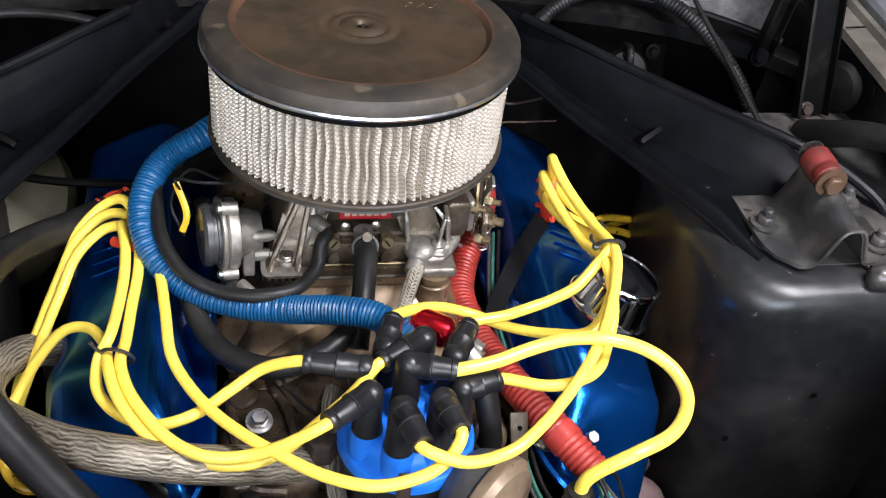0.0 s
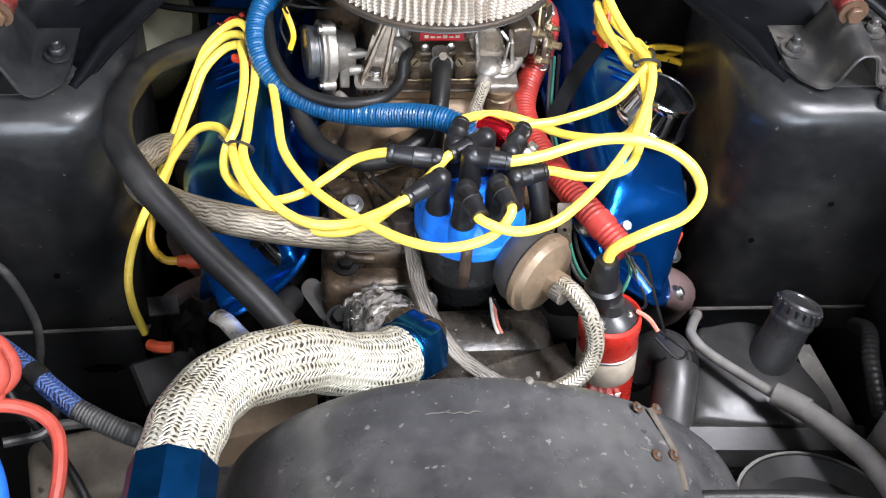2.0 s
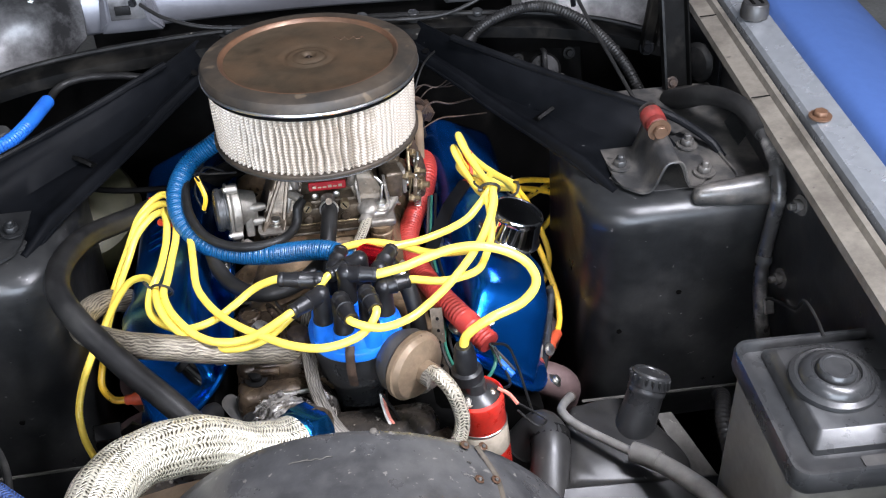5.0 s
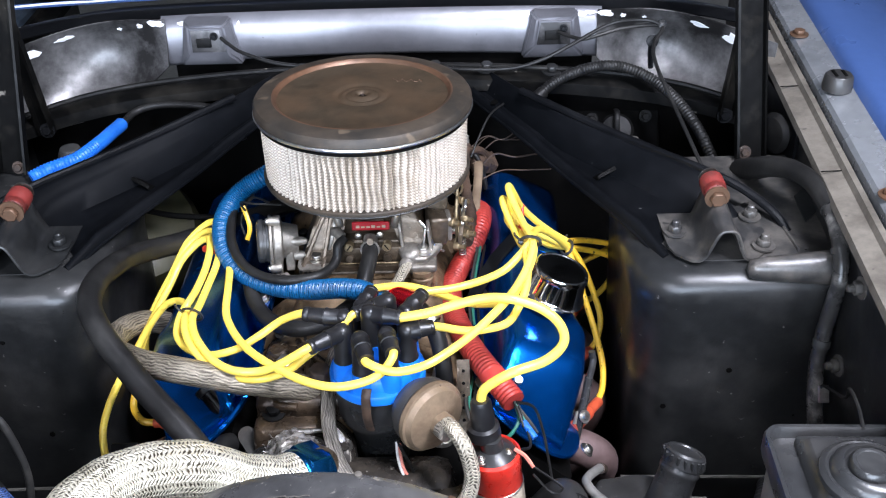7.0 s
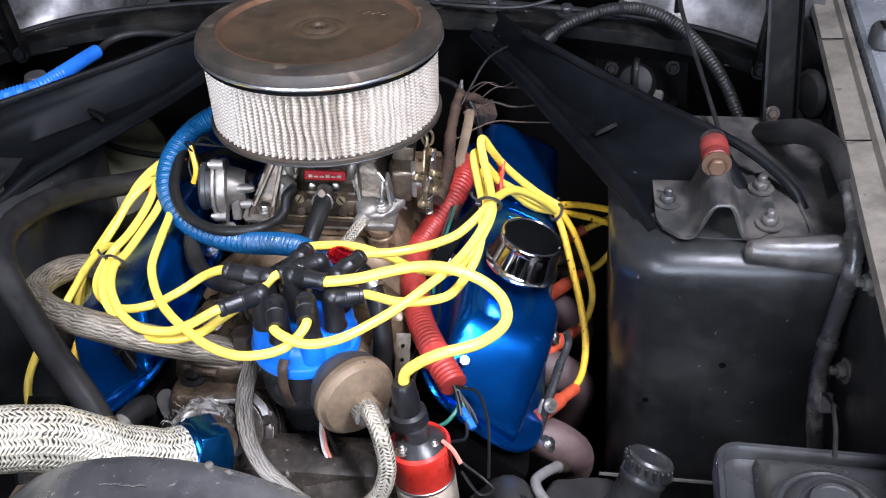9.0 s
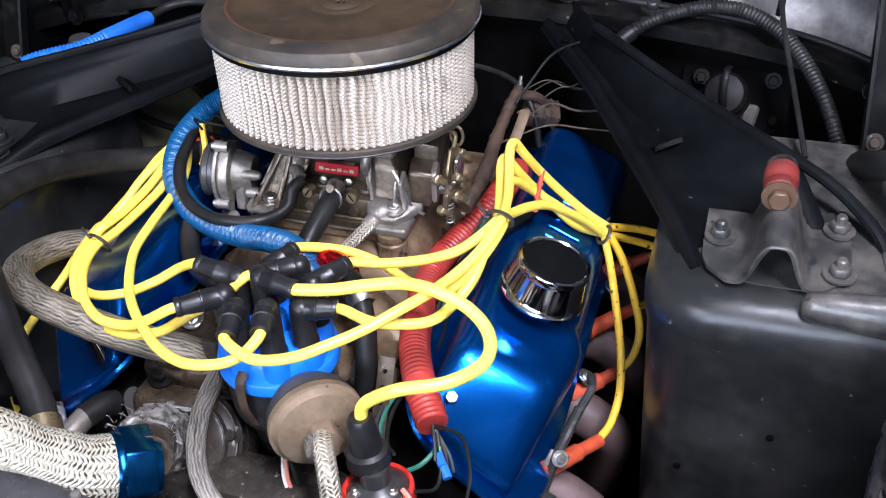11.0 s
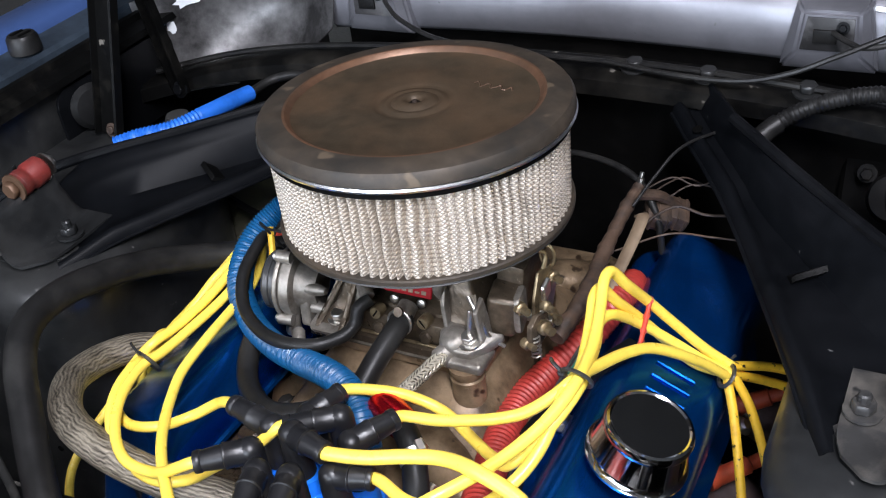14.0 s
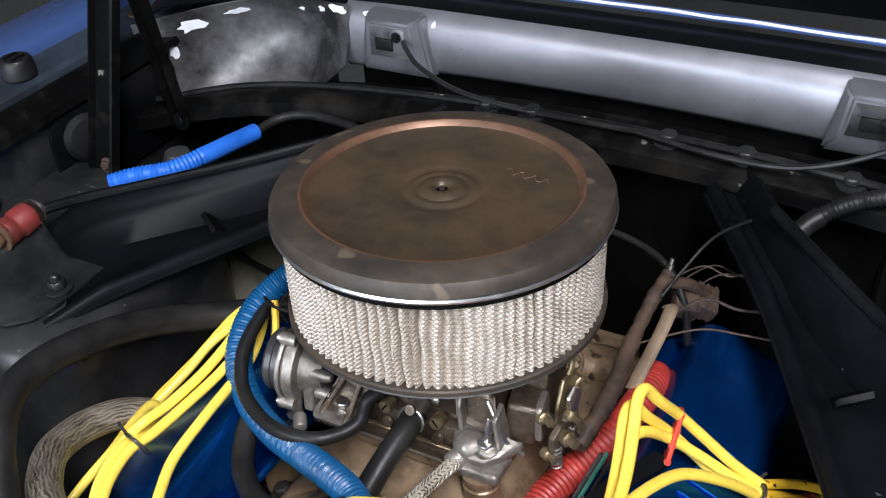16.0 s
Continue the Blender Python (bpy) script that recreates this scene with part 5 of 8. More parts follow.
# electric choke
CH, CAX = Vector((-0.090, -0.056, 0.788)), Vector((-0.98, -0.17, 0.06)).normalized()
choke = part("choke_housing", lathe([(0, -0.006), (0.017, -0.006), (0.020, 0.004), (0.022, 0.012), (0.0295, 0.014), (0.0300, 0.016), (0.0300, 0.022), (0.0285, 0.024), (0, 0.024)], 36, CH, CAX), M_CAST, t)
part("clamp_ring", lathe([(0.0245, 0.0245), (0.0305, 0.0245), (0.0312, 0.0255), (0.0312, 0.0275), (0.0300, 0.0285), (0.0245, 0.0285)], 40, CH, CAX), M_CAST, choke, "bright clamp ring")
part("choke_cap", lathe([(0, 0.0275), (0.0262, 0.0275), (0.0262, 0.031), (0.0250, 0.0315), (0.0250, 0.0345), (0.0262, 0.035), (0.0262, 0.0395), (0.0240, 0.042), (0.016, 0.043), (0, 0.043)], 40, CH, CAX), M_BLACKPLASTIC, choke, "black plastic cap")
cm = axis_matrix(CH, CAX)
for k in range(3):
    a = radians(75 + 120 * k)
    p = cm @ Vector((0.0335 * math.cos(a), 0.0335 * math.sin(a), 0.015))
    part("choke_ear", lathe([(0, 0), (0.0055, 0), (0.0055, 0.013), (0, 0.013)], 14, p, CAX), M_CAST, choke)
    part("choke_screw", lathe([(0, 0.013), (0.0038, 0.013), (0.0038, 0.0155), (0.002, 0.017), (0, 0.017)], 12, p, CAX), M_STEEL, choke)
for z, y in ((0.7935, -0.069), (0.7730, -0.068)):
    part("choke_post", lathe([(0, 0), (0.0062, 0), (0.0058, 0.014), (0.0050, 0.022), (0.0030, 0.027), (0, 0.028)], 14, (-0.098, y, z), (1, 0.02, 0)), M_CAST, choke)
part("choke_bracket", wedge([(-0.078, 0.757), (-0.074, 0.790), (-0.050, 0.800), (-0.046, 0.757)], -0.098, -0.088, 0.0, 0.002), M_CAST, choke)
part("choke_nub", lathe([(0, 0), (0.0066, 0), (0.0075, 0.003), (0.0062, 0.010), (0.0062, 0.024), (0, 0.025)], 14, (-0.110, -0.076, 0.745), (0.1, 0.1, 1)), M_CAST, choke)
part("choke_nub", lathe([(0, 0), (0.0058, 0), (0.0058, 0.012), (0.0045, 0.014), (0, 0.014)], 14, (-0.100, -0.082, 0.752), (0.5, -0.7, 0)), M_CAST, choke)
# fuel inlet
part("fuel_lug", box((0.036, 0.030, 0.011), (0.064, -0.073, 0.7615), 0.004, 3), M_CAST, t)
wing = [(-0.026, 0.002), (-0.020, -0.009), (-0.006, -0.014), (0.008, -0.013), (0.015, -0.004), (0.027, 0.013), (0.025, 0.017), (0.010, 0.011), (-0.002, 0.013), (-0.014, 0.020), (-0.022, 0.018)]
part("fuel_inlet", prism(wing, 0.011, pose(0.062, -0.068, 0.767, 14, 4, 0), 0.0035, 3), M_CAST, t, "polished cast inlet wing", smooth=60)
part("inlet_dome", lathe([(0, 0), (0.0135, 0), (0.0130, 0.004), (0.0105, 0.008), (0.006, 0.0105), (0, 0.011)], 22, (0.052, -0.070, 0.773), (-0.1, -0.25, 1)), M_CAST, t)
part("fuel_nut", bolt_bm((0.066, -0.071, 0.7775), (0, -0.2, 1), 0.0068, 0.006), M_STEEL, t)
part("fuel_pin", lathe([(0, 0), (0.0017, 0), (0.0017, 0.026), (0.001, 0.027), (0, 0.027)], 8, (0.066, -0.072, 0.782), (0.12, 0.05, 1)), M_STEEL, t)
part("fuel_spout", lathe([(0, 0), (0.0085, 0), (0.0085, 0.012), (0.007, 0.014), (0, 0.014)], 16, (0.049, -0.076, 0.7685), (-0.42, -0.85, -0.3)), M_CAST, t)
part("fuel_boss", lathe([(0, 0), (0.0150, 0), (0.0138, 0.022), (0.0148, 0.023), (0.0148, 0.026), (0.0132, 0.027), (0.0132, 0.030), (0.0145, 0.031), (0.0145, 0.036), (0, 0.036)], 24, (0.064, -0.078, 0.722), (0, 0, 1)), M_MANIFOLD, t)
# throttle side
part("metering_block", box((0.024, 0.060, 0.052), (0.080, 0.004, 0.799), 0.004, 2, (0, 8, 4)), M_GRIME, t)
part("accelerator_pump", box((0.026, 0.032, 0.038), (0.082, -0.036, 0.790), 0.005, 3, (0, 8, 12)), M_GRIME, t)
part("pump_cover", prism(round_rect(0.026, 0.034, 0.005), 0.005, pose(0.0935, -0.036, 0.791, 90, 0, 100), 0.0015), M_CAST, t)
part("throttle_shaft", lathe([(0, 0), (0.005, 0), (0.005, 0.050), (0, 0.050)], 12, (0.070, -0.020, 0.775), (1, -0.1, 0.02)), M_STEEL, t)
part("throttle_lever", prism([(-0.020, -0.026), (0.010, -0.030), (0.020, -0.006), (0.014, 0.030), (-0.006, 0.034), (-0.016, 0.012)], 0.003, pose(0.106, -0.016, 0.786, 90, 0, 84), 0.0008), M_BRASS, t, "tarnished zinc throttle lever")
part("throttle_lever", prism(round_rect(0.014, 0.050, 0.006), 0.003, pose(0.113, -0.026, 0.788, 90, 25, 82), 0.0008), M_STEEL, t)
part("cam", prism([(-0.014, -0.006), (0.0, -0.016), (0.014, -0.008), (0.012, 0.008), (-0.002, 0.014), (-0.012, 0.008)], 0.005, pose(0.110, -0.040, 0.780, 90, 0, 80), 0.0008), M_GRIME, t)
for x, y, z, r in ((0.112, -0.018, 0.776, 0.0075), (0.116, -0.040, 0.782, 0.0065), (0.110, -0.004, 0.806, 0.0055), (0.098, -0.044, 0.800, 0.0055), (0.114, -0.030, 0.796, 0.0045), (0.104, -0.050, 0.770, 0.0050)):
    part("link_nut", lathe([(0, 0), (r, 0), (r, 0.006), (r * 0.85, 0.007), (r * 0.6, 0.0075), (r * 0.6, 0.014), (0, 0.0145)], 8, (x, y, z), (0.85, -0.5, 0.15)), M_BRASS, t)
part("link_rod", tube([(0.100, -0.010, 0.834), (0.108, -0.006, 0.826), (0.106, -0.020, 0.805), (0.109, -0.026, 0.782), (0.104, -0.040, 0.768)], 0.0020, 8), M_BRASS, t)
part("link_rod", tube([(0.062, -0.058, 0.812), (0.072, -0.064, 0.800), (0.078, -0.062, 0.780), (0.090, -0.058, 0.768)], 0.0018, 8), M_STEEL, t)
part("link_loop", tube([(0.108 + 0.006 * math.cos(k * math.tau / 12), -0.002, 0.824 + 0.010 * math.sin(k * math.tau / 12)) for k in range(13)], 0.0016, 6, 2), M_BRASS, t)
part("spring", tube([(0.113 + 0.004 * math.cos(k * 1.3), -0.048 + 0.004 * math.sin(k * 1.3), 0.755 + 0.0008 * k) for k in range(30)], 0.0008, 5, 2), M_STEEL, t)
part("stop_tab", box((0.004, 0.012, 0.020), (0.116, -0.028, 0.810), 0.001, 1, (20, 10, 0)), M_EDGE, t)

t = thing("engine_harness", (0.12, 0.1, 0.74), "brittle brown taped wiring harness beside the carburetor", "wiring harness")
part("trunk", tube([(0.118, -0.020, 0.755), (0.124, 0.012, 0.762), (0.124, 0.045, 0.764), (0.120, 0.085, 0.765), (0.119, 0.125, 0.770), (0.121, 0.160, 0.779), (0.123, 0.182, 0.783)], 0.009, 14, 6, radius=lambda q, l: 0.0080 - 0.010 * q + 0.0008 * math.sin(q * 170) * math.sin(q * 61) + 0.0005 * math.sin(q * 430)), M_HARNESS, t)
part("branch", tube([(0.123, 0.172, 0.781), (0.140, 0.190, 0.772), (0.150, 0.205, 0.755), (0.158, 0.22, 0.74)], 0.0055, 10, 6), M_HARNESS, t)
for k, (p, r) in enumerate((((0.139, 0.190, 0.752), (20, 15, 25)), ((0.152, 0.206, 0.744), (15, 22, 20)))):
    plug = part("plug", box((0.024, 0.030, 0.018), p, 0.003, 2, r), M_HARNESS, t, "brown plastic plug")
    for j in (-1, 0, 1):
        part("plug_rib", box((0.003, 0.031, 0.019), (j * 0.008, 0, 0), 0.001, 1, m=pose(*p, *r)), M_HARNESS, plug)
part("tip", lathe([(0, 0), (0.0035, 0), (0.0035, 0.008), (0.0022, 0.009), (0.0022, 0.014), (0, 0.0145)], 10, (0.123, 0.184, 0.783), (0.1, 0.4, 0.9)), M_STEEL, t)
t = thing("loom_strap", (0.13, 0.12, 0.75), "flat beige strap along the brown harness", "strap")
part("strap", tube([(0.131, 0.070, 0.741), (0.134, 0.098, 0.752), (0.137, 0.125, 0.764), (0.138, 0.148, 0.774), (0.133, 0.152, 0.771)], 0.006, 10, 6, flat=0.35), M_TAN, t)
t = thing("throttle_cable", (0.128, 0.125, 0.81), "thin black throttle cable running to the cowl", "cable")
part("cable_end", tube([(0.128, 0.150, 0.782), (0.140, 0.175, 0.800), (0.158, 0.21, 0.818), (0.19, 0.27, 0.812)], 0.0015, 8), M_RUBBER, t)
for k, pts in enumerate(([(0.125, 0.178, 0.780), (0.150, 0.200, 0.788), (0.175, 0.205, 0.780), (0.205, 0.225, 0.790), (0.225, 0.235, 0.785)], [(0.14, 0.195, 0.760), (0.165, 0.212, 0.775), (0.195, 0.222, 0.770), (0.215, 0.24, 0.765)], [(0.13, 0.18, 0.775), (0.155, 0.215, 0.78), (0.18, 0.23, 0.765), (0.21, 0.235, 0.775)])):
    part("lead", tube(pts, 0.0009, 6, 6), M_RUST, t, "thin brown lead")


# ---- distributor ----
DX, DY = 0.018, -0.238
t = thing("distributor", (DX, DY, 0.60), "distributor with a bright blue cap and black wire boots", "distributor")
part("housing", lathe([(0, 0.60), (0.028, 0.60), (0.03, 0.64), (0.036, 0.672), (0.0445, 0.682), (0.0465, 0.690), (0.0475, 0.712), (0.0475, 0.7305), (0, 0.7305)], 36, (DX, DY, 0)), M_BLACKPLASTIC, t, "grimy black housing")
cap = part("cap", lathe([(0, 0.729), (0.0503, 0.729), (0.0518, 0.731), (0.0518, 0.739), (0.0505, 0.741), (0.0455, 0.7425), (0.0435, 0.752), (0.040, 0.758), (0.034, 0.761), (0, 0.762)], 48, (DX, DY, 0)), M_CAP_BLUE, t)
for k in range(8):
    a = radians(25 + 45 * k)
    c, sn = math.cos(a), math.sin(a)
    part("tower", lathe([(0, 0.735), (0.0132, 0.735), (0.0128, 0.750), (0.0115, 0.764), (0.009, 0.772), (0, 0.772)], 18, (DX + 0.036 * c, DY + 0.036 * sn, 0)), M_CAP_BLUE, cap)
part("tower", lathe([(0, 0.75), (0.012, 0.75), (0.011, 0.775), (0, 0.775)], 18, (DX, DY, 0)), M_CAP_BLUE, cap)
for a in (-100, 80):
    c, sn = math.cos(radians(a)), math.sin(radians(a))
    part("clip", tube([(DX + 0.046 * c, DY + 0.046 * sn, 0.692), (DX + 0.055 * c, DY + 0.055 * sn, 0.718), (DX + 0.054 * c, DY + 0.054 * sn, 0.742), (DX + 0.047 * c, DY + 0.047 * sn, 0.750)], 0.005, 8, flat=0.4), M_HARNESS, t, "brown spring clip")
ax = Vector((0.62, -0.74, 0.05))
VC = Vector((0.075, -0.296, 0.722))
can = part("vacuum_canister", lathe([(0, -0.034), (0.02, -0.034), (0.028, -0.028), (0.036, -0.010), (0.037, -0.004), (0.0395, -0.003), (0.0395, 0.003), (0.037, 0.004), (0.034, 0.010), (0.016, 0.016), (0, 0.016)], 40, VC, ax), M_TAN, t, "dusty tan vacuum canister")
part("canister_back", lathe([(0.0392, -0.004), (0.0372, -0.006), (0.0368, -0.016), (0.030, -0.028), (0.018, -0.036), (0, -0.036)], 40, VC, ax), M_GREYPLASTIC, can, "grey ribbed back")
part("canister_neck", prism([(0.0145 * math.cos(k * math.pi / 3), 0.0145 * math.sin(k * math.pi / 3)) for k in range(6)], 0.02, axis_matrix(VC + ax * 0.012, ax), 0.002), M_TAN, can)
part("canister_arm", box((0.03, 0.02, 0.012), (0.050, -0.268, 0.700), 0.003, 1, (0, 0, -50)), M_STEEL, t)


def boot(parent, base, tip, name="boot"):
    """A right-angled rubber boot: a thick upright socket and a tapering arm out to the wire."""
    base, tip = Vector(base), Vector(tip)
    rise = tip.z - base.z
    top = Vector((base.x, base.y, tip.z))
    d = (tip - top).normalized()
    long = (tip - top).length
    b = lathe([(0, -0.002), (0.0104, -0.002), (0.0114, 0.0), (0.0114, 0.006), (0.0102, 0.008), (0.0098, rise), (0.0092, rise + 0.0042), (0.0070, rise + 0.0076), (0.0036, rise + 0.0093), (0, rise + 0.0098)], 18, base)
    lathe([(0, 0.0), (0.0094, 0.0), (0.0094, long * 0.40), (0.0099, long * 0.415), (0.0099, long * 0.455), (0.0088, long * 0.47), (0.0086, long * 0.58), (0.0076, long * 0.86), (0.0083, long * 0.875), (0.0083, long * 0.96), (0.0078, long), (0.0056, long), (0, long - 0.001)], 18, top, d, b)
    return part(name, b, M_BOOT, parent, "black rubber boot", smooth=50)


# ---- plug wires ----
TIE_R, TIE_R2, TIE_L = (0.187, -0.142, 0.834), (0.249, 0.024, 0.715), (-0.191, -0.172, 0.766)


def off(pts, dx, dy, dz):
    return [(x + dx, y + dy, z + dz) for x, y, z in pts]


def plug_boot(parent, wire_end, plug):
    a, b = Vector(wire_end), Vector(plug)
    part("plug_boot", tube([a + (a - b) * 0.08, a, a.lerp(b, 0.3), a.lerp(b, 0.34), a.lerp(b, 0.7), b], 0.008, 14, 4, radius=lambda s, l: 0.0066 if s < l * 0.38 else (0.0085 if s < l * 0.9 else 0.0098)), M_ORANGE, parent, "orange rubber plug boot")


def plug_wire(tower, tip, path, plug=None, label="yellow silicone spark plug wire", r=0.0044, tail=None):
    t = thing("spark_plug_wire", path[0], label, "plug wire", "spark plug wires")
    boot(t, tower, tip)
    way = Vector(tip) - Vector((tower[0], tower[1], tip[2]))
    way.normalize()
    full = [tuple(Vector(tip) - way * 0.012), tuple(Vector(tip) + way * 0.003), *path[1:]]
    part("wire", tube(full, r, 12, 7), M_YELLOW, t)
    if tail:
        part("wire_tail", tube(tail, r * 0.92, 12, 7), M_YELLOW_DIRTY, t, "oil-spotted yellow wire")
    if plug:
        end = (tail or path)[-1]
        plug_boot(t, end, plug)
    return t


def tower_top(k):
    a = radians(25 + 45 * k)
    return (DX + 0.036 * math.cos(a), DY + 0.036 * math.sin(a), 0.761)


UP = [(0.184, -0.115, 0.828), (0.179, -0.088, 0.827), (0.173, -0.062, 0.830), (0.168, -0.040, 0.836), (0.169, -0.026, 0.834), (0.176, -0.014, 0.815), (0.186, 0.008, 0.785), (0.205, 0.020, 0.757), (0.228, 0.025, 0.734)]
OVER = [(0.190, -0.115, 0.822), (0.197, -0.078, 0.806), (0.207, -0.045, 0.788), (0.222, -0.018, 0.764), (0.237, 0.006, 0.738)]
# right bank, over the first tie, the red comb and the second tie
plug_wire(tower_top(0), (0.068, -0.190, 0.801), [(0.074, -0.188, 0.801), (0.096, -0.182, 0.801), (0.116, -0.175, 0.801), (0.137, -0.170, 0.805), (0.157, -0.164, 0.812), (0.173, -0.153, 0.822), TIE_R, *OVER, TIE_R2],
          (0.236, -0.196, 0.602), tail=[TIE_R2, (0.259, 0.008, 0.693), (0.270, -0.014, 0.662), (0.281, -0.042, 0.632), (0.288, -0.078, 0.608), (0.285, -0.110, 0.592), (0.275, -0.133, 0.586)])
plug_wire(tower_top(2), (0.012, -0.175, 0.796), [(0.015, -0.168, 0.792), (0.046, -0.151, 0.784), (0.078, -0.144, 0.770), (0.111, -0.161, 0.768), (0.137, -0.182, 0.780), (0.161, -0.201, 0.800), (0.180, -0.181, 0.818), (0.190, -0.149, 0.830), (0.182, -0.105, 0.818), (0.174, -0.072, 0.806), (0.167, -0.046, 0.803), (0.171, -0.026, 0.797), (0.182, 0.000, 0.772), (0.204, 0.016, 0.747), (0.228, 0.023, 0.728), (0.254, 0.027, 0.714)],
          (0.236, -0.072, 0.580), tail=[(0.254, 0.027, 0.714), (0.270, 0.022, 0.688), (0.286, 0.010, 0.650), (0.295, -0.002, 0.618), (0.290, -0.014, 0.592), (0.277, -0.028, 0.582)])
plug_wire(tower_top(7), (0.080, -0.243, 0.797), [(0.088, -0.246, 0.797), (0.111, -0.254, 0.800), (0.135, -0.252, 0.800), (0.157, -0.238, 0.797), (0.170, -0.216, 0.801), (0.179, -0.195, 0.811), (0.182, -0.171, 0.822), (0.181, -0.148, 0.828), *off(UP, -0.006, -0.002, -0.012), (0.246, 0.03, 0.712)],
          (0.238, 0.020, 0.590), tail=[(0.246, 0.03, 0.712), (0.272, 0.054, 0.692), (0.300, 0.068, 0.676), (0.319, 0.075, 0.660), (0.318, 0.074, 0.630), (0.302, 0.072, 0.605), (0.280, 0.064, 0.594)])
plug_wire(tower_top(5), (0.014, -0.304, 0.804), [(0.015, -0.309, 0.803), (0.042, -0.318, 0.801), (0.072, -0.315, 0.806), (0.096, -0.299, 0.810), (0.118, -0.278, 0.813), (0.138, -0.256, 0.818), (0.155, -0.232, 0.820), (0.170, -0.205, 0.823), (0.182, -0.178, 0.829), (0.189, -0.149, 0.836), *off(UP, 0.001, 0.003, 0.002), (0.25, 0.034, 0.718)],
          (0.240, 0.112, 0.600), tail=[(0.25, 0.034, 0.718), (0.278, 0.066, 0.698), (0.312, 0.082, 0.682), (0.328, 0.098, 0.668), (0.322, 0.118, 0.650), (0.302, 0.128, 0.630), (0.282, 0.128, 0.618)])
# left bank
BACK = [(-0.190, -0.158, 0.767), (-0.188, -0.118, 0.766), (-0.185, -0.080, 0.768), (-0.186, -0.045, 0.771), (-0.190, -0.022, 0.772)]
ARC = [(-0.201, -0.008, 0.768), (-0.219, -0.003, 0.758), (-0.240, -0.014, 0.740), (-0.252, -0.040, 0.722), (-0.263, -0.072, 0.708), (-0.271, -0.100, 0.696), (-0.285, -0.105, 0.66), (-0.297, -0.09, 0.61)]
plug_wire(tower_top(6), (0.040, -0.298, 0.808), [(0.040, -0.303, 0.808), (0.030, -0.312, 0.797), (0.012, -0.318, 0.789), (-0.018, -0.319, 0.784), (-0.049, -0.305, 0.780), (-0.076, -0.283, 0.776), (-0.101, -0.259, 0.772), (-0.123, -0.232, 0.768), (-0.141, -0.202, 0.766), (-0.153, -0.172, 0.767), (-0.158, -0.130, 0.769), (-0.163, -0.090, 0.768), (-0.171, -0.052, 0.764), (-0.184, -0.016, 0.768), *off(ARC, 0.004, 0.014, 0.008)])
plug_wire(tower_top(3), (-0.058, -0.216, 0.797), [(-0.065, -0.214, 0.795), (-0.086, -0.205, 0.780), (-0.110, -0.211, 0.765), (-0.134, -0.225, 0.758), (-0.162, -0.232, 0.756), (-0.188, -0.220, 0.756), (-0.204, -0.197, 0.757), (-0.205, -0.172, 0.763), (-0.197, -0.156, 0.772), *off(BACK[1:], -0.006, -0.010, 0.004), *off(ARC, 0.004, -0.016, 0.004)])
plug_wire(tower_top(4), (-0.046, -0.277, 0.800), [(-0.052, -0.278, 0.799), (-0.074, -0.279, 0.783), (-0.098, -0.275, 0.769), (-0.126, -0.272, 0.767), (-0.150, -0.257, 0.768), (-0.168, -0.235, 0.771), (-0.181, -0.210, 0.771), (-0.188, -0.182, 0.770), *off(BACK, 0.004, 0.0, 0.0), *off(ARC, 0.0, 0.003, 0.002)])
plug_wire(tower_top(1), (-0.004, -0.226, 0.802), [(-0.008, -0.229, 0.799), (-0.024, -0.240, 0.788), (-0.052, -0.256, 0.773), (-0.074, -0.265, 0.760), (-0.099, -0.272, 0.756), (-0.128, -0.267, 0.754), (-0.154, -0.257, 0.760), (-0.176, -0.236, 0.766), (-0.190, -0.210, 0.769), (-0.197, -0.182, 0.768), (-0.203, -0.150, 0.758), (-0.218, -0.122, 0.748), (-0.240, -0.112, 0.735), (-0.262, -0.120, 0.710), (-0.281, -0.136, 0.682), (-0.297, -0.157, 0.660), (-0.308, -0.182, 0.640), (-0.312, -0.205, 0.622), (-0.309, -0.222, 0.598), (-0.300, -0.234, 0.570)])
t = thing("spark_plug_wire", (-0.291, -0.089, 0.591), "short yellow plug wire end with an orange boot", "plug wire", "spark plug wires")
part("wire", tube([(-0.292, -0.08, 0.62), (-0.302, -0.10, 0.60), (-0.304, -0.122, 0.585), (-0.290, -0.140, 0.578), (-0.272, -0.142, 0.576)], 0.0045, 10, 6), M_YELLOW_DIRTY, t)
plug_boot(t, (-0.272, -0.142, 0.576), (-0.248, -0.146, 0.58))

t = thing("coil_wire", (0.05, -0.241, 0.8), "yellow silicone coil wire with black boots", "coil wire")
boot(t, (DX - 0.004, DY, 0.765), (0.047, -0.246, 0.812))
part("wire", tube([(0.040, -0.245, 0.812), (0.050, -0.246, 0.813), (0.076, -0.242, 0.815), (0.103, -0.235, 0.819), (0.131, -0.232, 0.824), (0.158, -0.238, 0.828), (0.188, -0.243, 0.820), (0.208, -0.257, 0.810), (0.211, -0.279, 0.802), (0.191, -0.305, 0.801), (0.159, -0.319, 0.799), (0.138, -0.320, 0.786), (0.128, -0.320, 0.774), (0.1265, -0.3205, 0.756)], 0.0051, 12, 7), M_YELLOW, t)
part("coil_boot", lathe([(0, 0.046), (0.0085, 0.046), (0.0108, 0.042), (0.0112, 0.033), (0.0122, 0.031), (0.0126, 0.014), (0.0165, 0.012), (0.0175, 0.0), (0, 0)], 20, (0.1295, -0.3220, 0.720), (-0.08, 0.02, 1)), M_BOOT, t, "black stepped coil boot")


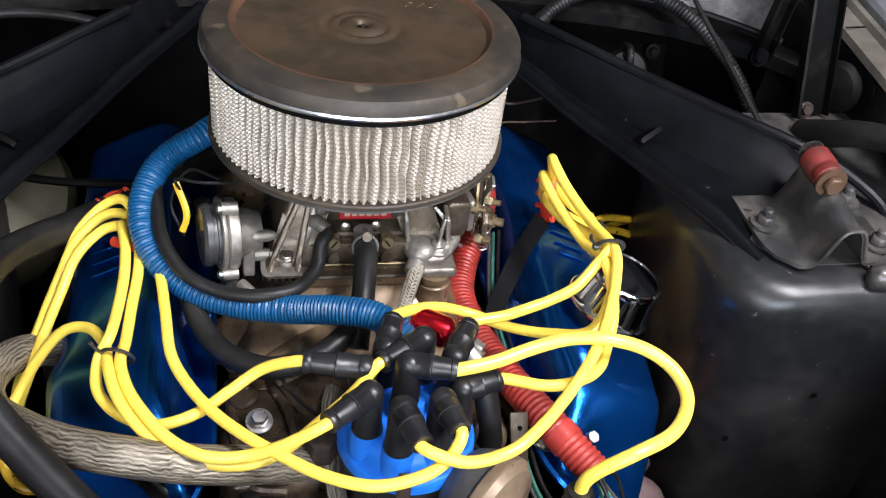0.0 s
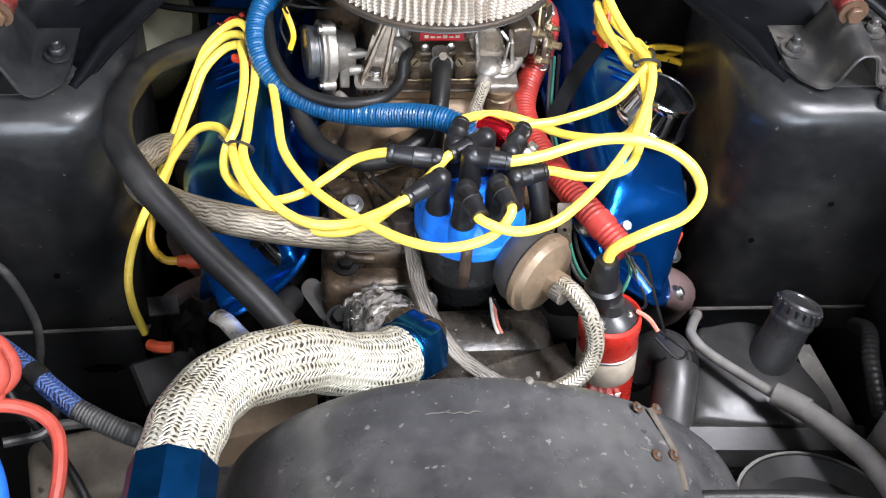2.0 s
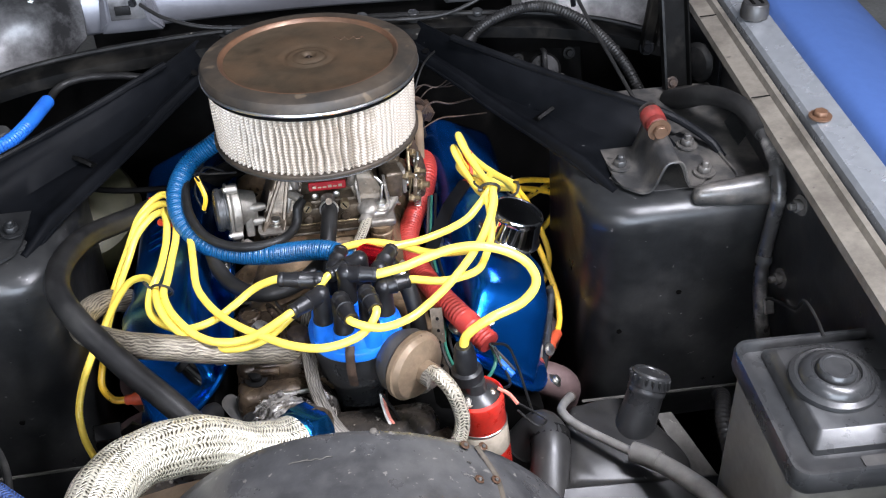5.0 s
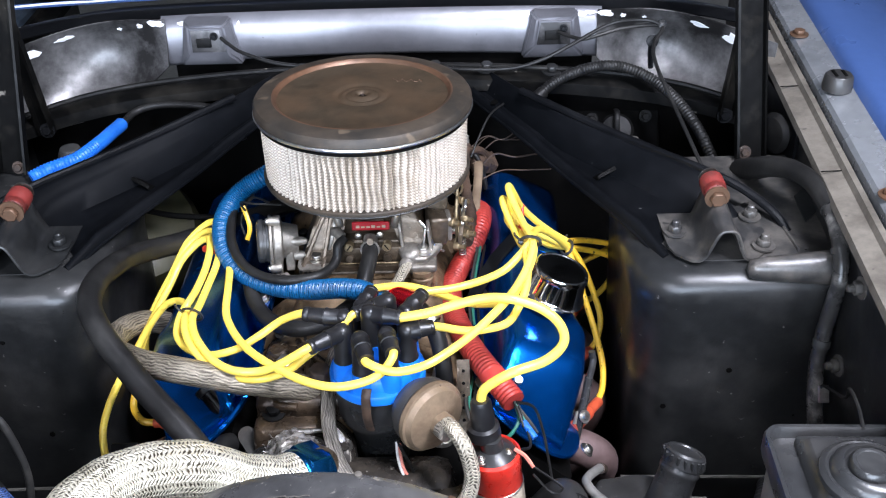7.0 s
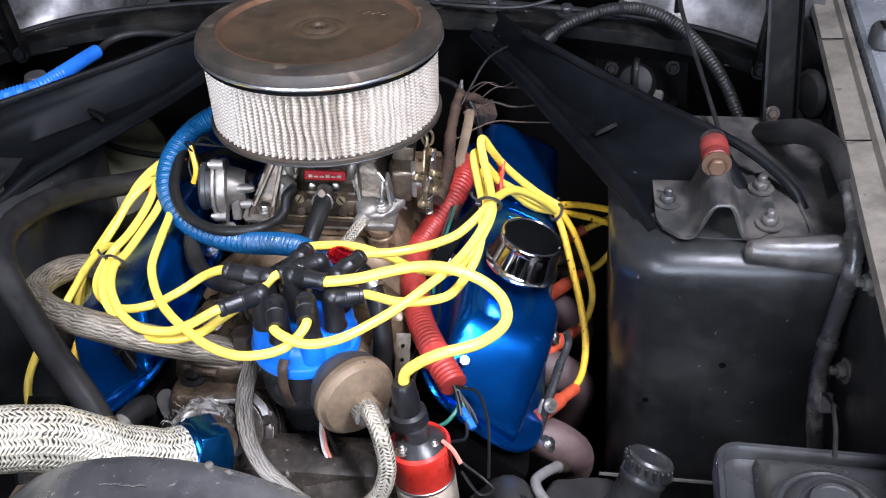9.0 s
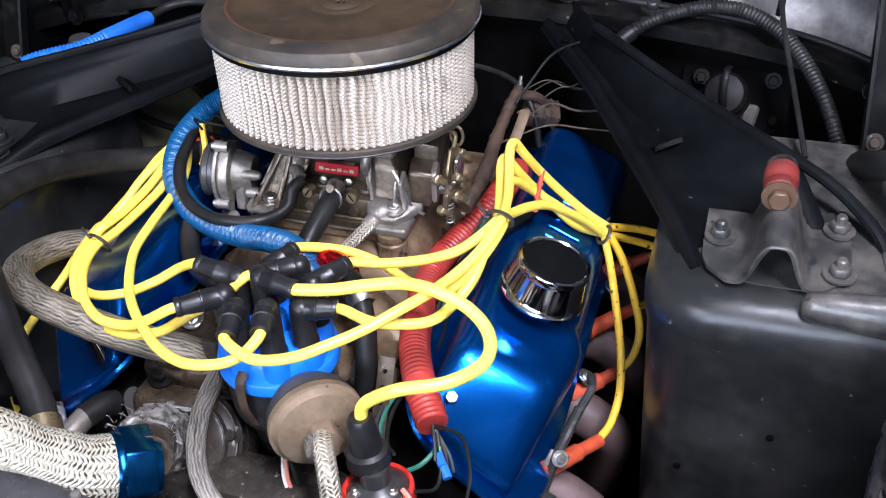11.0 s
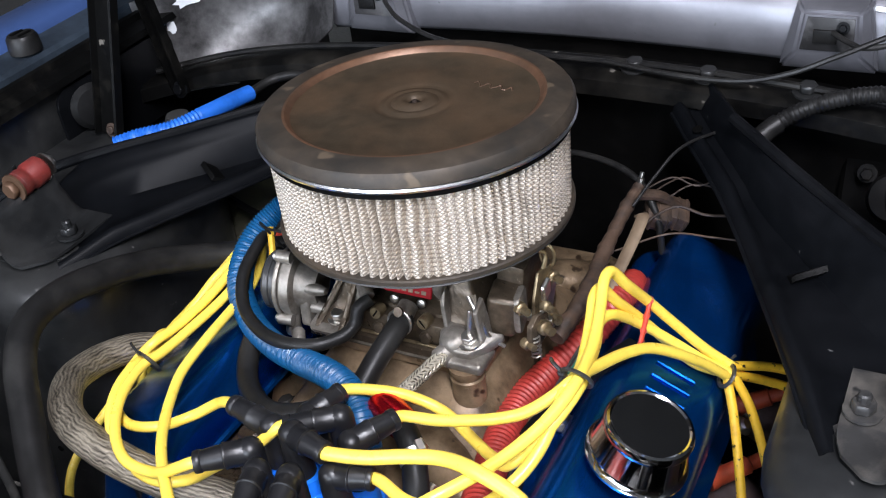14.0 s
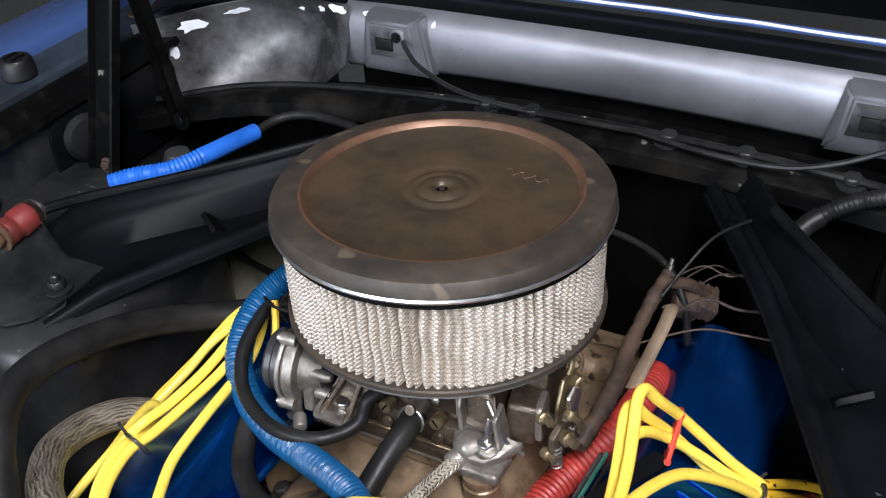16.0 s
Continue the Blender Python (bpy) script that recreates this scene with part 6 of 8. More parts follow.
def cable_tie(at, axis, r):
    t = thing("cable_tie", at, "thin black plastic cable tie round the plug wires", "cable tie", "cable ties")
    m = axis_matrix(at, axis)
    ring = [m @ Vector((r * math.cos(k * math.tau / 16), r * math.sin(k * math.tau / 16), 0)) for k in range(17)]
    part("band", tube(ring, 0.002, 6, 2, flat=0.8), M_BLACKPLASTIC, t)
    part("head", box((0.006, 0.005, 0.005), (r, 0, 0), 0.001, 1, m=m), M_BLACKPLASTIC, t)
    part("tail", tube([m @ Vector((r, 0.002, 0)), m @ Vector((r + 0.006, 0.008, 0.002)), m @ Vector((r + 0.007, 0.012, 0.003))], 0.0014, 6, 3), M_BLACKPLASTIC, t)


cable_tie(TIE_R, (0.1, 0.9, 0.4), 0.0108)
cable_tie(TIE_R2, (0.7, 0.3, -0.6), 0.0095)
cable_tie(TIE_L, (0.2, 0.8, 0.3), 0.0115)


def comb(at, axis, size, label, m=None):
    t = thing("wire_separator", at, label, "wire clip", "wire separators")
    m = m or axis_matrix(at, axis)
    part("bar", box((size, 0.024, 0.004), (0, -0.004, 0), 0.0018, 2, m=m), M_RED_PLASTIC, t)
    n = 3 if size > 0.02 else 2
    for k in range(n + 1):
        x = (k / n - 0.5) * (size - 0.003)
        part("finger", tube([m @ Vector((x, -0.014, 0)), m @ Vector((x, 0.006, 0)), m @ Vector((x * 0.94, 0.010 + size * 0.14, 0))], 0.0029, 8, 3), M_RED_PLASTIC, t)
    return t


X, Y = Vector((-0.05, -0.58, -0.81)).normalized(), Vector((-0.23, 0.80, -0.56))
Y = (Y - X * Y.dot(X)).normalized()
cm = Matrix((X, Y, X.cross(Y))).transposed().to_4x4()
comb((0.185, 0.010, 0.766), (0, 0, 1), 0.040, "red plastic wire separator on the valve cover", Matrix.Translation((0.185, 0.010, 0.766)) @ cm)
t = thing("wire_separator", (-0.186, -0.062, 0.776), "small red plastic separator between the yellow wires", "wire clip", "wire separators")
part("bar", tube([(-0.203, -0.036, 0.764), (-0.194, -0.044, 0.768), (-0.184, -0.052, 0.771)], 0.0046, 10, 3), M_RED_PLASTIC, t)
t = thing("hose_clamp", (-0.212, 0.050, 0.734), "red plastic clamp round the black heater hose", "hose clamp")
m = axis_matrix((-0.212, 0.050, 0.7345), (0.058, -0.063, 0.012))
part("ring", tube([m @ Vector((0.0138 * math.cos(k * math.tau / 20), 0.0138 * math.sin(k * math.tau / 20), 0)) for k in range(21)], 0.0028, 8, 2), M_RED_PLASTIC, t)
for a in (0.6, 2.4):
    part("tab", box((0.008, 0.005, 0.006), (0.018 * math.cos(a), 0.018 * math.sin(a), 0), 0.001, 1, (0, 0, math.degrees(a)), m=m), M_RED_PLASTIC, t)
t = thing("separator_strap", (0.13, -0.01, 0.73), "black steel strap holding the wire separator", "strap")
part("strap", loft([[(x - 0.006, y + 0.002, z - 0.002), (x + 0.009, y - 0.005, z - 0.002), (x + 0.009, y - 0.005, z + 0.001), (x - 0.006, y + 0.002, z + 0.001)] for x, y, z in ((0.180, 0.000, 0.752), (0.152, -0.036, 0.742), (0.130, -0.068, 0.722), (0.115, -0.095, 0.705))]), M_BLACK, t)


# ---- hoses on the engine ----
def hose(name, pts, r, material, label, category="hose", sides=14, sub=8, **kw):
    t = thing(name, pts[0], label, category)
    part("tube_wall", tube(pts, r, sides, sub, **kw), material, t, smooth=60)
    return t


BLUE = [(-0.112, 0.03, 0.838), (-0.129, 0.015, 0.836), (-0.162, 0.004, 0.817), (-0.178, -0.028, 0.798), (-0.171, -0.064, 0.777), (-0.143, -0.091, 0.761), (-0.105, -0.110, 0.757), (-0.066, -0.124, 0.762), (-0.028, -0.142, 0.776), (0.002, -0.157, 0.782), (0.022, -0.172, 0.774), (0.034, -0.188, 0.755)]
t = hose("vacuum_hose", BLUE, 0.0125, M_BLUE_HOSE, "blue corrugated loom hose curling round the carburetor", sides=18, step=0.00065, radius=ridges(0.0113, 0.0007, 0.0030))
part("end_cuff", tube([BLUE[-2], BLUE[-1]], 0.0122, 18, 3), M_BLUE_HOSE, t)
hose("choke_hose", [(-0.150, 0.02, 0.806), (-0.166, -0.005, 0.806), (-0.166, -0.037, 0.799), (-0.161, -0.067, 0.790), (-0.145, -0.093, 0.778), (-0.119, -0.109, 0.771), (-0.089, -0.118, 0.772), (-0.060, -0.113, 0.772), (-0.043, -0.096, 0.772), (-0.036, -0.083, 0.778), (-0.034, -0.076, 0.790), (-0.028, -0.066, 0.794)], 0.0058, M_RUBBER, "thin black rubber hose beside the blue loom", sides=12)
hose("bypass_hose", [(-0.142, -0.085, 0.752), (-0.132, -0.118, 0.741), (-0.112, -0.145, 0.735), (-0.080, -0.162, 0.735), (-0.045, -0.160, 0.742), (-0.018, -0.143, 0.750), (-0.004, -0.122, 0.755)], 0.0095, M_RUBBER, "black rubber hose bent below the carburetor")
hose("crankcase_hose", [(0.003, -0.066, 0.782), (0.003, -0.080, 0.780), (0.001, -0.096, 0.775), (-0.002, -0.114, 0.767), (-0.006, -0.132, 0.755), (-0.010, -0.15, 0.74)], 0.0098, M_RUBBER, "short black rubber hose at the carburetor", sides=16)
hose("fuel_line", [(0.048, -0.082, 0.768), (0.042, -0.096, 0.765), (0.034, -0.115, 0.760), (0.026, -0.135, 0.755), (0.018, -0.158, 0.752)], 0.0062, M_BRAID_PALE, "thin braided steel fuel line", sides=14)
RED = [(0.128, 0.150, 0.690), (0.136, 0.120, 0.716), (0.140, 0.09, 0.729), (0.137, 0.055, 0.731), (0.125, 0.020, 0.720), (0.107, -0.015, 0.709), (0.097, -0.055, 0.706), (0.100, -0.099, 0.708), (0.110, -0.145, 0.713), (0.122, -0.190, 0.721), (0.141, -0.233, 0.722), (0.163, -0.268, 0.714)]
t = hose("wire_loom", RED, 0.0135, M_RED_LOOM, "faded red corrugated wire loom", "wire loom", sides=18, step=0.0011, radius=ridges(0.0134, 0.0007, 0.005))
part("end_cuff", tube([RED[-2], tuple(Vector(RED[-2]).lerp(Vector(RED[-1]), 0.3))], 0.0146, 18, 2), M_RED_LOOM, t)
for k in range(4):
    part("loose_strand", tube([RED[-1], (0.168 + 0.004 * k, -0.280, 0.708 - 0.004 * k), (0.172 + 0.005 * k, -0.292, 0.700 - 0.003 * k)], 0.0014, 6, 4), (M_RUBBER, M_GREEN, M_RUST, M_RUBBER_GREY)[k], t)
t = hose("heater_hose", [(-0.07, 0.20, 0.70), (-0.12, 0.16, 0.71), (-0.18, 0.085, 0.728), (-0.238, 0.022, 0.740), (-0.268, -0.018, 0.754), (-0.285, -0.060, 0.772), (-0.293, -0.110, 0.790), (-0.297, -0.158, 0.800), (-0.291, -0.200, 0.800), (-0.270, -0.234, 0.787), (-0.243, -0.261, 0.769), (-0.214, -0.288, 0.752), (-0.182, -0.315, 0.735), (-0.157, -0.337, 0.718), (-0.13, -0.37, 0.70)], 0.0134, M_RUBBER, "thick black rubber heater hose", sides=20)
part("hose_clamp", tube([(-0.150, -0.345, 0.713), (-0.141, -0.356, 0.707)], 0.0152, 20, 2), M_BRASS, t, "tarnished brass clamp")
t = hose("heater_hose", [(-0.245, -0.072, 0.672), (-0.262, -0.085, 0.690), (-0.283, -0.108, 0.705), (-0.294, -0.142, 0.715), (-0.284, -0.183, 0.729), (-0.256, -0.216, 0.742), (-0.222, -0.242, 0.752), (-0.182, -0.258, 0.756), (-0.138, -0.262, 0.748), (-0.098, -0.256, 0.735), (-0.07, -0.244, 0.720), (-0.05, -0.232, 0.700), (-0.04, -0.225, 0.675)], 0.0143, M_WEAVE_OLD, "tarnished braided steel heater hose over the valve cover", sides=24)
part("hose_end", tube([(-0.245, -0.068, 0.668), (-0.254, -0.078, 0.682)], 0.0185, 20, 2), M_DUSTY, t, "dusty hose clamp")
VAC = [(0.092, -0.321, 0.733), (0.099, -0.335, 0.738), (0.110, -0.354, 0.731), (0.116, -0.369, 0.706), (0.106, -0.380, 0.681), (0.079, -0.384, 0.661), (0.049, -0.376, 0.655), (0.026, -0.366, 0.663), (-0.002, -0.353, 0.683), (-0.020, -0.330, 0.696), (-0.032, -0.294, 0.706), (-0.036, -0.252, 0.711), (-0.036, -0.215, 0.718), (-0.033, -0.19, 0.719), (-0.028, -0.17, 0.716)]
t = hose("vacuum_hose", VAC[:7], 0.0082, M_BRAID_PALE, "pale braided hose from the tan vacuum canister", sides=16)
part("tarnished_run", tube(VAC[6:], 0.0082, 18, 8, flat=0.34), M_BRAID_OLD, t, "darker tarnished run", smooth=60)
part("end_cuff", tube([(0.086, -0.322, 0.729), (0.092, -0.331, 0.730)], 0.0095, 16, 2), M_BRAID_OLD, t, "frayed braid end")

t = thing("radiator_hose", (-0.05, -0.38, 0.735), "thick bright braided steel radiator hose with blue fittings", "radiator hose")
part("braided_tube", tube([(-0.050, -0.380, 0.723), (-0.073, -0.399, 0.735), (-0.103, -0.412, 0.755), (-0.127, -0.423, 0.778), (-0.151, -0.439, 0.796), (-0.177, -0.457, 0.808), (-0.196, -0.479, 0.815), (-0.206, -0.507, 0.822), (-0.210, -0.528, 0.826), (-0.212, -0.542, 0.828)], 0.026, 32, 10, radius=lambda s, l: 0.0260 + 0.0007 * math.sin(s * 60) + 0.0005 * math.sin(s * 170)), M_BRAID, t, smooth=80)


def hex_fitting(at, axis, r, parent):
    """An anodised collar: hexagon, groove and round shoulder."""
    m = axis_matrix(at, axis)
    hexa = [(r * 1.09 * math.cos(k * math.pi / 3), r * 1.09 * math.sin(k * math.pi / 3)) for k in range(6)]
    ob = part("fitting", prism(hexa, 0.024, m @ Matrix.Translation((0, 0, -0.010)), 0.002), M_AN_BLUE, parent, "blue anodised fitting")
    part("shoulder", lathe([(0, -0.015), (r * 0.93, -0.015), (r * 0.97, -0.013), (r * 0.97, -0.009), (r * 0.9, -0.008), (0, -0.008)], 36, at, axis), M_AN_BLUE, ob)
    part("shoulder", lathe([(0, 0.014), (r * 0.88, 0.014), (r * 0.86, 0.019), (r * 0.7, 0.02), (0, 0.02)], 36, at, axis), M_AN_BLUE, ob)


hex_fitting((-0.046, -0.376, 0.721), (0.68, 0.66, -0.32), 0.030, t)
part("outlet", tube([(-0.2117, -0.540, 0.828), (-0.213, -0.565, 0.828), (-0.215, -0.60, 0.826), (-0.217, -0.65, 0.815)], 0.0290, 8, 3), M_AN_BLUE, t, "blue anodised eight-sided outlet", smooth=20)

STRAP_A, STRAP_B = (0.110, -0.222, 0.735), (0.110, -0.268, 0.672)
t = thing("support_strap", (0.10, -0.24, 0.66), "grimy brown perforated steel strap in front of the engine", "strap")
part("strap", tube([STRAP_A, STRAP_B], 0.007, 4, 2, flat=0.25), M_GRIME, t)
for k in range(5):
    p = Vector(STRAP_A).lerp(Vector(STRAP_B), 0.15 + 0.17 * k)
    part("hole", lathe([(0, 0), (0.0018, 0), (0.0018, 0.003), (0, 0.003)], 10, tuple(p), (0, -1, 0.4)), M_DARK, t)
t = thing("coolant_fitting", (0.04, -0.18, 0.72), "red anodised fitting with a black hose and clamp", "fitting")
part("body", lathe([(0, 0), (0.011, 0), (0.013, 0.003), (0.013, 0.03), (0.010, 0.034), (0, 0.034)], 20, (0.030, -0.157, 0.778), (0.85, -0.35, -0.2)), M_RED_METAL, t)
part("nut", lathe([(0, 0), (0.008, 0), (0.008, 0.010), (0, 0.010)], 6, (0.0225, -0.154, 0.780), (0.85, -0.35, -0.2)), M_STEEL, t)
part("clamp", lathe([(0.0105, 0), (0.012, 0), (0.012, 0.010), (0.0105, 0.010), (0.0105, 0)], 20, (0.0715, -0.183, 0.764), (0.6, -0.6, -0.5)), M_STEEL, t)
part("clamp_screw", box((0.010, 0.007, 0.007), (0.080, -0.184, 0.772), 0.001, 1, (0, 20, -40)), M_STEEL, t)
part("hose", tube([(0.055, -0.168, 0.772), (0.070, -0.181, 0.765), (0.083, -0.202, 0.748), (0.089, -0.222, 0.715), (0.088, -0.236, 0.675), (0.082, -0.245, 0.645)], 0.0098, 14, 6), M_RUBBER, t)
part("spigot", lathe([(0, 0), (0.009, 0), (0.011, 0.004), (0.011, 0.012), (0.015, 0.014), (0.015, 0.02), (0, 0.02)], 16, (0.085, -0.245, 0.66), (0, 0, -1)), M_CAST, t)
part("bleeder", stud_bm((0.075, -0.225, 0.69), (0.2, -0.2, 1), 0.008, 0.008), M_DUSTY, t)
part("bleeder_pipe", tube([(0.075, -0.225, 0.70), (0.080, -0.22, 0.72), (0.088, -0.20, 0.738), (0.09, -0.19, 0.742)], 0.0028, 8), M_STEEL, t)

# ---- ignition coil ----
t = thing("ignition_coil", (0.148, -0.338, 0.58), "red canister ignition coil with a tan label band", "ignition coil")
cax = (-0.10, 0.06, 1)
C0 = Vector((0.1505, -0.3385, 0.577))


def at_c(h):
    return C0 + Vector(cax).normalized() * h


part("can", lathe([(0, 0), (0.026, 0), (0.0275, 0.003), (0.0275, 0.110), (0.0285, 0.112), (0.0285, 0.126), (0.026, 0.129), (0.024, 0.126), (0.024, 0.124)], 40, C0, cax), M_RED_COIL, t)
part("label_band", lathe([(0.0278, 0.054), (0.0281, 0.0545), (0.0281, 0.0855), (0.0278, 0.086)], 40, C0, cax), M_COILLABEL, t, "tan label")
for k in range(4):
    a = radians(-125 + 17 * k)
    m = axis_matrix(at_c(0.042), cax)
    p = m @ Vector((0, 0, 0))
    part("label_bar", box((0.006, 0.0012, 0.007), tuple(p + Vector((0.0279 * math.cos(a), 0.0279 * math.sin(a), 0))), 0.0004, 1, (0, 0, math.degrees(a) + 90)), M_WHITE, t, "pale label mark")
part("top", lathe([(0.0255, 0.124), (0.023, 0.128), (0.012, 0.134), (0.011, 0.146), (0, 0.146)], 32, C0, cax), M_BLACKPLASTIC, t, "black plastic top")
for dx, dy in ((0.016, -0.006), (-0.012, -0.014)):
    part("terminal", stud_bm(tuple(at_c(0.128) + Vector((dx, dy, 0))), cax, 0.0045, 0.004), M_STEEL, t)
part("band", lathe([(0.0277, 0.0865), (0.0284, 0.087), (0.0284, 0.089), (0.0277, 0.0895)], 40, C0, cax), M_STEEL, t, "thin bright band")


# ---- loose wires ----
def wire(name, pts, r, material, label, sides=6):
    t = thing(name, pts[0], label, "wire")
    part("strand", tube(pts, r, sides, 6), material, t)
    return t


for dx, mat_, lab in ((0.0, M_GREEN, "thin green wire beside the red loom"), (0.006, M_RUBBER, "thin black wire beside the red loom"), (-0.004, M_RUBBER_GREY, "thin grey wire beside the red loom")):
    wire("engine_wire", off([(0.136, 0.0, 0.735), (0.126, -0.06, 0.715), (0.124, -0.11, 0.708), (0.128, -0.16, 0.700), (0.122, -0.205, 0.698), (0.116, -0.25, 0.702), (0.122, -0.285, 0.70), (0.136, -0.305, 0.71)], dx, dx * 0.5, 0), 0.0018, mat_, lab)
wire("coil_lead", [(0.168, -0.272, 0.712), (0.176, -0.29, 0.695), (0.178, -0.31, 0.69), (0.168, -0.325, 0.70), (0.155, -0.333, 0.704)], 0.0016, M_RUBBER, "thin black coil lead")
wire("coil_lead", [(0.165, -0.27, 0.715), (0.185, -0.262, 0.70), (0.195, -0.275, 0.675), (0.198, -0.30, 0.665), (0.20, -0.33, 0.66)], 0.0016, M_RUBBER, "thin black coil lead")
wire("coil_lead", [(0.163, -0.332, 0.708), (0.175, -0.345, 0.70), (0.197, -0.352, 0.685), (0.207, -0.36, 0.68), (0.195, -0.368, 0.683), (0.178, -0.35, 0.69)], 0.0014, M_RUBBER, "thin dark looped wire at the coil")
wire("coil_lead", [(0.160, -0.334, 0.710), (0.170, -0.342, 0.708), (0.178, -0.350, 0.70)], 0.0021, M_PINK, "pink coil terminal sleeve")
t = wire("coil_lead", [(0.165, -0.268, 0.708), (0.168, -0.280, 0.70), (0.160, -0.295, 0.695), (0.15, -0.31, 0.70)], 0.002, M_GREEN, "green coil lead with blue connectors")
for p in ((0.172, -0.284, 0.700), (0.178, -0.290, 0.694)):
    part("connector", tube([p, (p[0] + 0.006, p[1] - 0.008, p[2] - 0.004)], 0.0038, 8, 2), M_BLUE_BRIGHT, t, "blue crimp connector")
wire("distributor_lead", [(0.040, -0.288, 0.676), (0.041, -0.296, 0.668), (0.044, -0.304, 0.656), (0.050, -0.309, 0.645), (0.052, -0.306, 0.634)], 0.0018, M_PINK, "thin pink wire lead below the distributor")
wire("distributor_lead", [(0.038, -0.287, 0.677), (0.046, -0.298, 0.668), (0.053, -0.304, 0.655), (0.055, -0.305, 0.640), (0.049, -0.300, 0.628)], 0.0018, M_RUBBER, "thin black wire lead below the distributor")
wire("distributor_lead", [(0.037, -0.287, 0.677), (0.038, -0.297, 0.668), (0.041, -0.305, 0.656), (0.046, -0.310, 0.646)], 0.0016, M_WHITE, "thin white wire lead below the distributor")
for k, pts in enumerate(([(-0.14, -0.03, 0.80), (-0.15, -0.04, 0.83), (-0.13, -0.055, 0.838), (-0.10, -0.05, 0.833)], [(-0.145, -0.05, 0.78), (-0.155, -0.03, 0.80), (-0.14, -0.02, 0.825), (-0.115, -0.04, 0.83)])):
    wire("choke_lead", pts, 0.0013, M_RUBBER, "thin black choke lead")
wire("choke_lead", [(-0.15, -0.03, 0.82), (-0.142, -0.045, 0.80), (-0.146, -0.05, 0.785)], 0.003, M_YELLOW_DIRTY, "short orange-yellow choke lead")
wire("manifold_wire", [(-0.05, -0.13, 0.735), (-0.07, -0.16, 0.725), (-0.055, -0.19, 0.722), (-0.03, -0.215, 0.72)], 0.0016, M_RUBBER, "thin black wire across the manifold")


# ---- exhaust headers ----
def header(s):
    t = thing("exhaust_header", (s * 0.25, 0, 0.5), "brown coated steel exhaust header", "exhaust header", "exhaust headers")
    for y in (-0.185, -0.075, 0.035, 0.145):
        part("primary_tube", tube([(s * 0.208, y + 0.012, 0.558), (s * 0.245, y + 0.006, 0.560), (s * 0.270, y + 0.006, 0.545), (s * 0.280, y + 0.020, 0.515), (s * 0.275, y + 0.04, 0.47), (s * 0.262, y * 0.6 + 0.05, 0.38)], 0.0225, 18, 7), M_HEADER, t)
        part("spark_plug", lathe([(0, 0), (0.005, 0), (0.005, 0.02), (0.009, 0.022), (0.009, 0.03), (0, 0.03)], 10, (s * 0.238, y - 0.010, 0.600), (-s * 0.8, 0, -0.2)), M_RUST, t)
    part("flange", box((0.01, 0.44, 0.05), (s * 0.214, -0.02, 0.556), 0.003, 1, (0, s * 30, 0)), M_HEADER, t)


for side in (1, -1):
    header(side)
t = thing("oil_dipstick", (0.25, -0.18, 0.58), "black dipstick grip in a dull bracket beside the header", "dipstick")
part("tube", tube([(0.240, -0.205, 0.585), (0.247, -0.190, 0.612), (0.254, -0.172, 0.630), (0.261, -0.148, 0.642)], 0.005, 10, 5), M_BLACKPLASTIC, t)
part("grip", tube([(0.261, -0.150, 0.641), (0.268, -0.128, 0.650), (0.266, -0.124, 0.662)], 0.0042, 10, 4), M_BLACKPLASTIC, t)
part("bracket", prism([(-0.012, -0.006), (0.010, -0.008), (0.014, 0.004), (-0.006, 0.009)], 0.003, pose(0.247, -0.186, 0.612, 60, 20, 30), 0.0008), M_CAST, t, "dull aluminium bracket")
part("bolt", bolt_bm((0.252, -0.190, 0.618), (0.5, -0.6, 0.6), 0.005, 0.004), M_STEEL, t)

# ---- fan shroud ----
t = thing("fan_shroud", (0.005, -0.52, 0.6), "scuffed black plastic fan shroud in front of the engine", "fan shroud")
rows = []
for k in range(49):
    a = radians(-10 + 200 * k / 48)
    c, sn = math.cos(a), math.sin(a)
    row = []
    for y, r in ((-0.497, 0.198), (-0.491, 0.2055), (-0.494, 0.2085), (-0.505, 0.2105), (-0.55, 0.213), (-0.585, 0.218), (-0.60, 0.228), (-0.61, 0.25), (-0.64, 0.262), (-0.69, 0.266)):
        stretch = 1.0 + (0.06 if r > 0.22 else 0)
        row.append((0.005 + r * c * stretch, y - 0.10 * (0.005 + r * c) if r < 0.22 else y - 0.04 * r * c, 0.638 + r * sn))
    rows.append(row)
part("ring", sheet(rows, 0.003), M_SHROUD, t, smooth=50)
for x, y, z in ((0.0973, -0.511, 0.8298), (0.1135, -0.5075, 0.821), (0.1035, -0.547, 0.8268), (0.1181, -0.543, 0.8183)):
    part("rivet", lathe([(0.0044, 0), (0.0040, 0.0008), (0.0030, 0.0010), (0.0024, 0.0002), (0, 0.0002)], 14, (x, y, z + 0.0004), (0.47, 0, 0.88)), M_BEAD, t, "worn rusty rivet ring")
for x, y, z in ((0.0980, -0.5112, 0.8305), (0.1140, -0.5077, 0.8215), (0.1040, -0.5472, 0.8273), (0.1186, -0.5432, 0.8190)):
    part("rivet_pin", lathe([(0, 0), (0.0018, 0), (0.0015, 0.0012), (0, 0.0015)], 10, (x, y, z), (0.47, 0, 0.88)), M_PLATE, t)
part("bolt", lathe([(0, 0), (0.0035, 0), (0.003, 0.002), (0, 0.0025)], 10, (0.022, -0.497, 0.8455)), M_CAST, t)
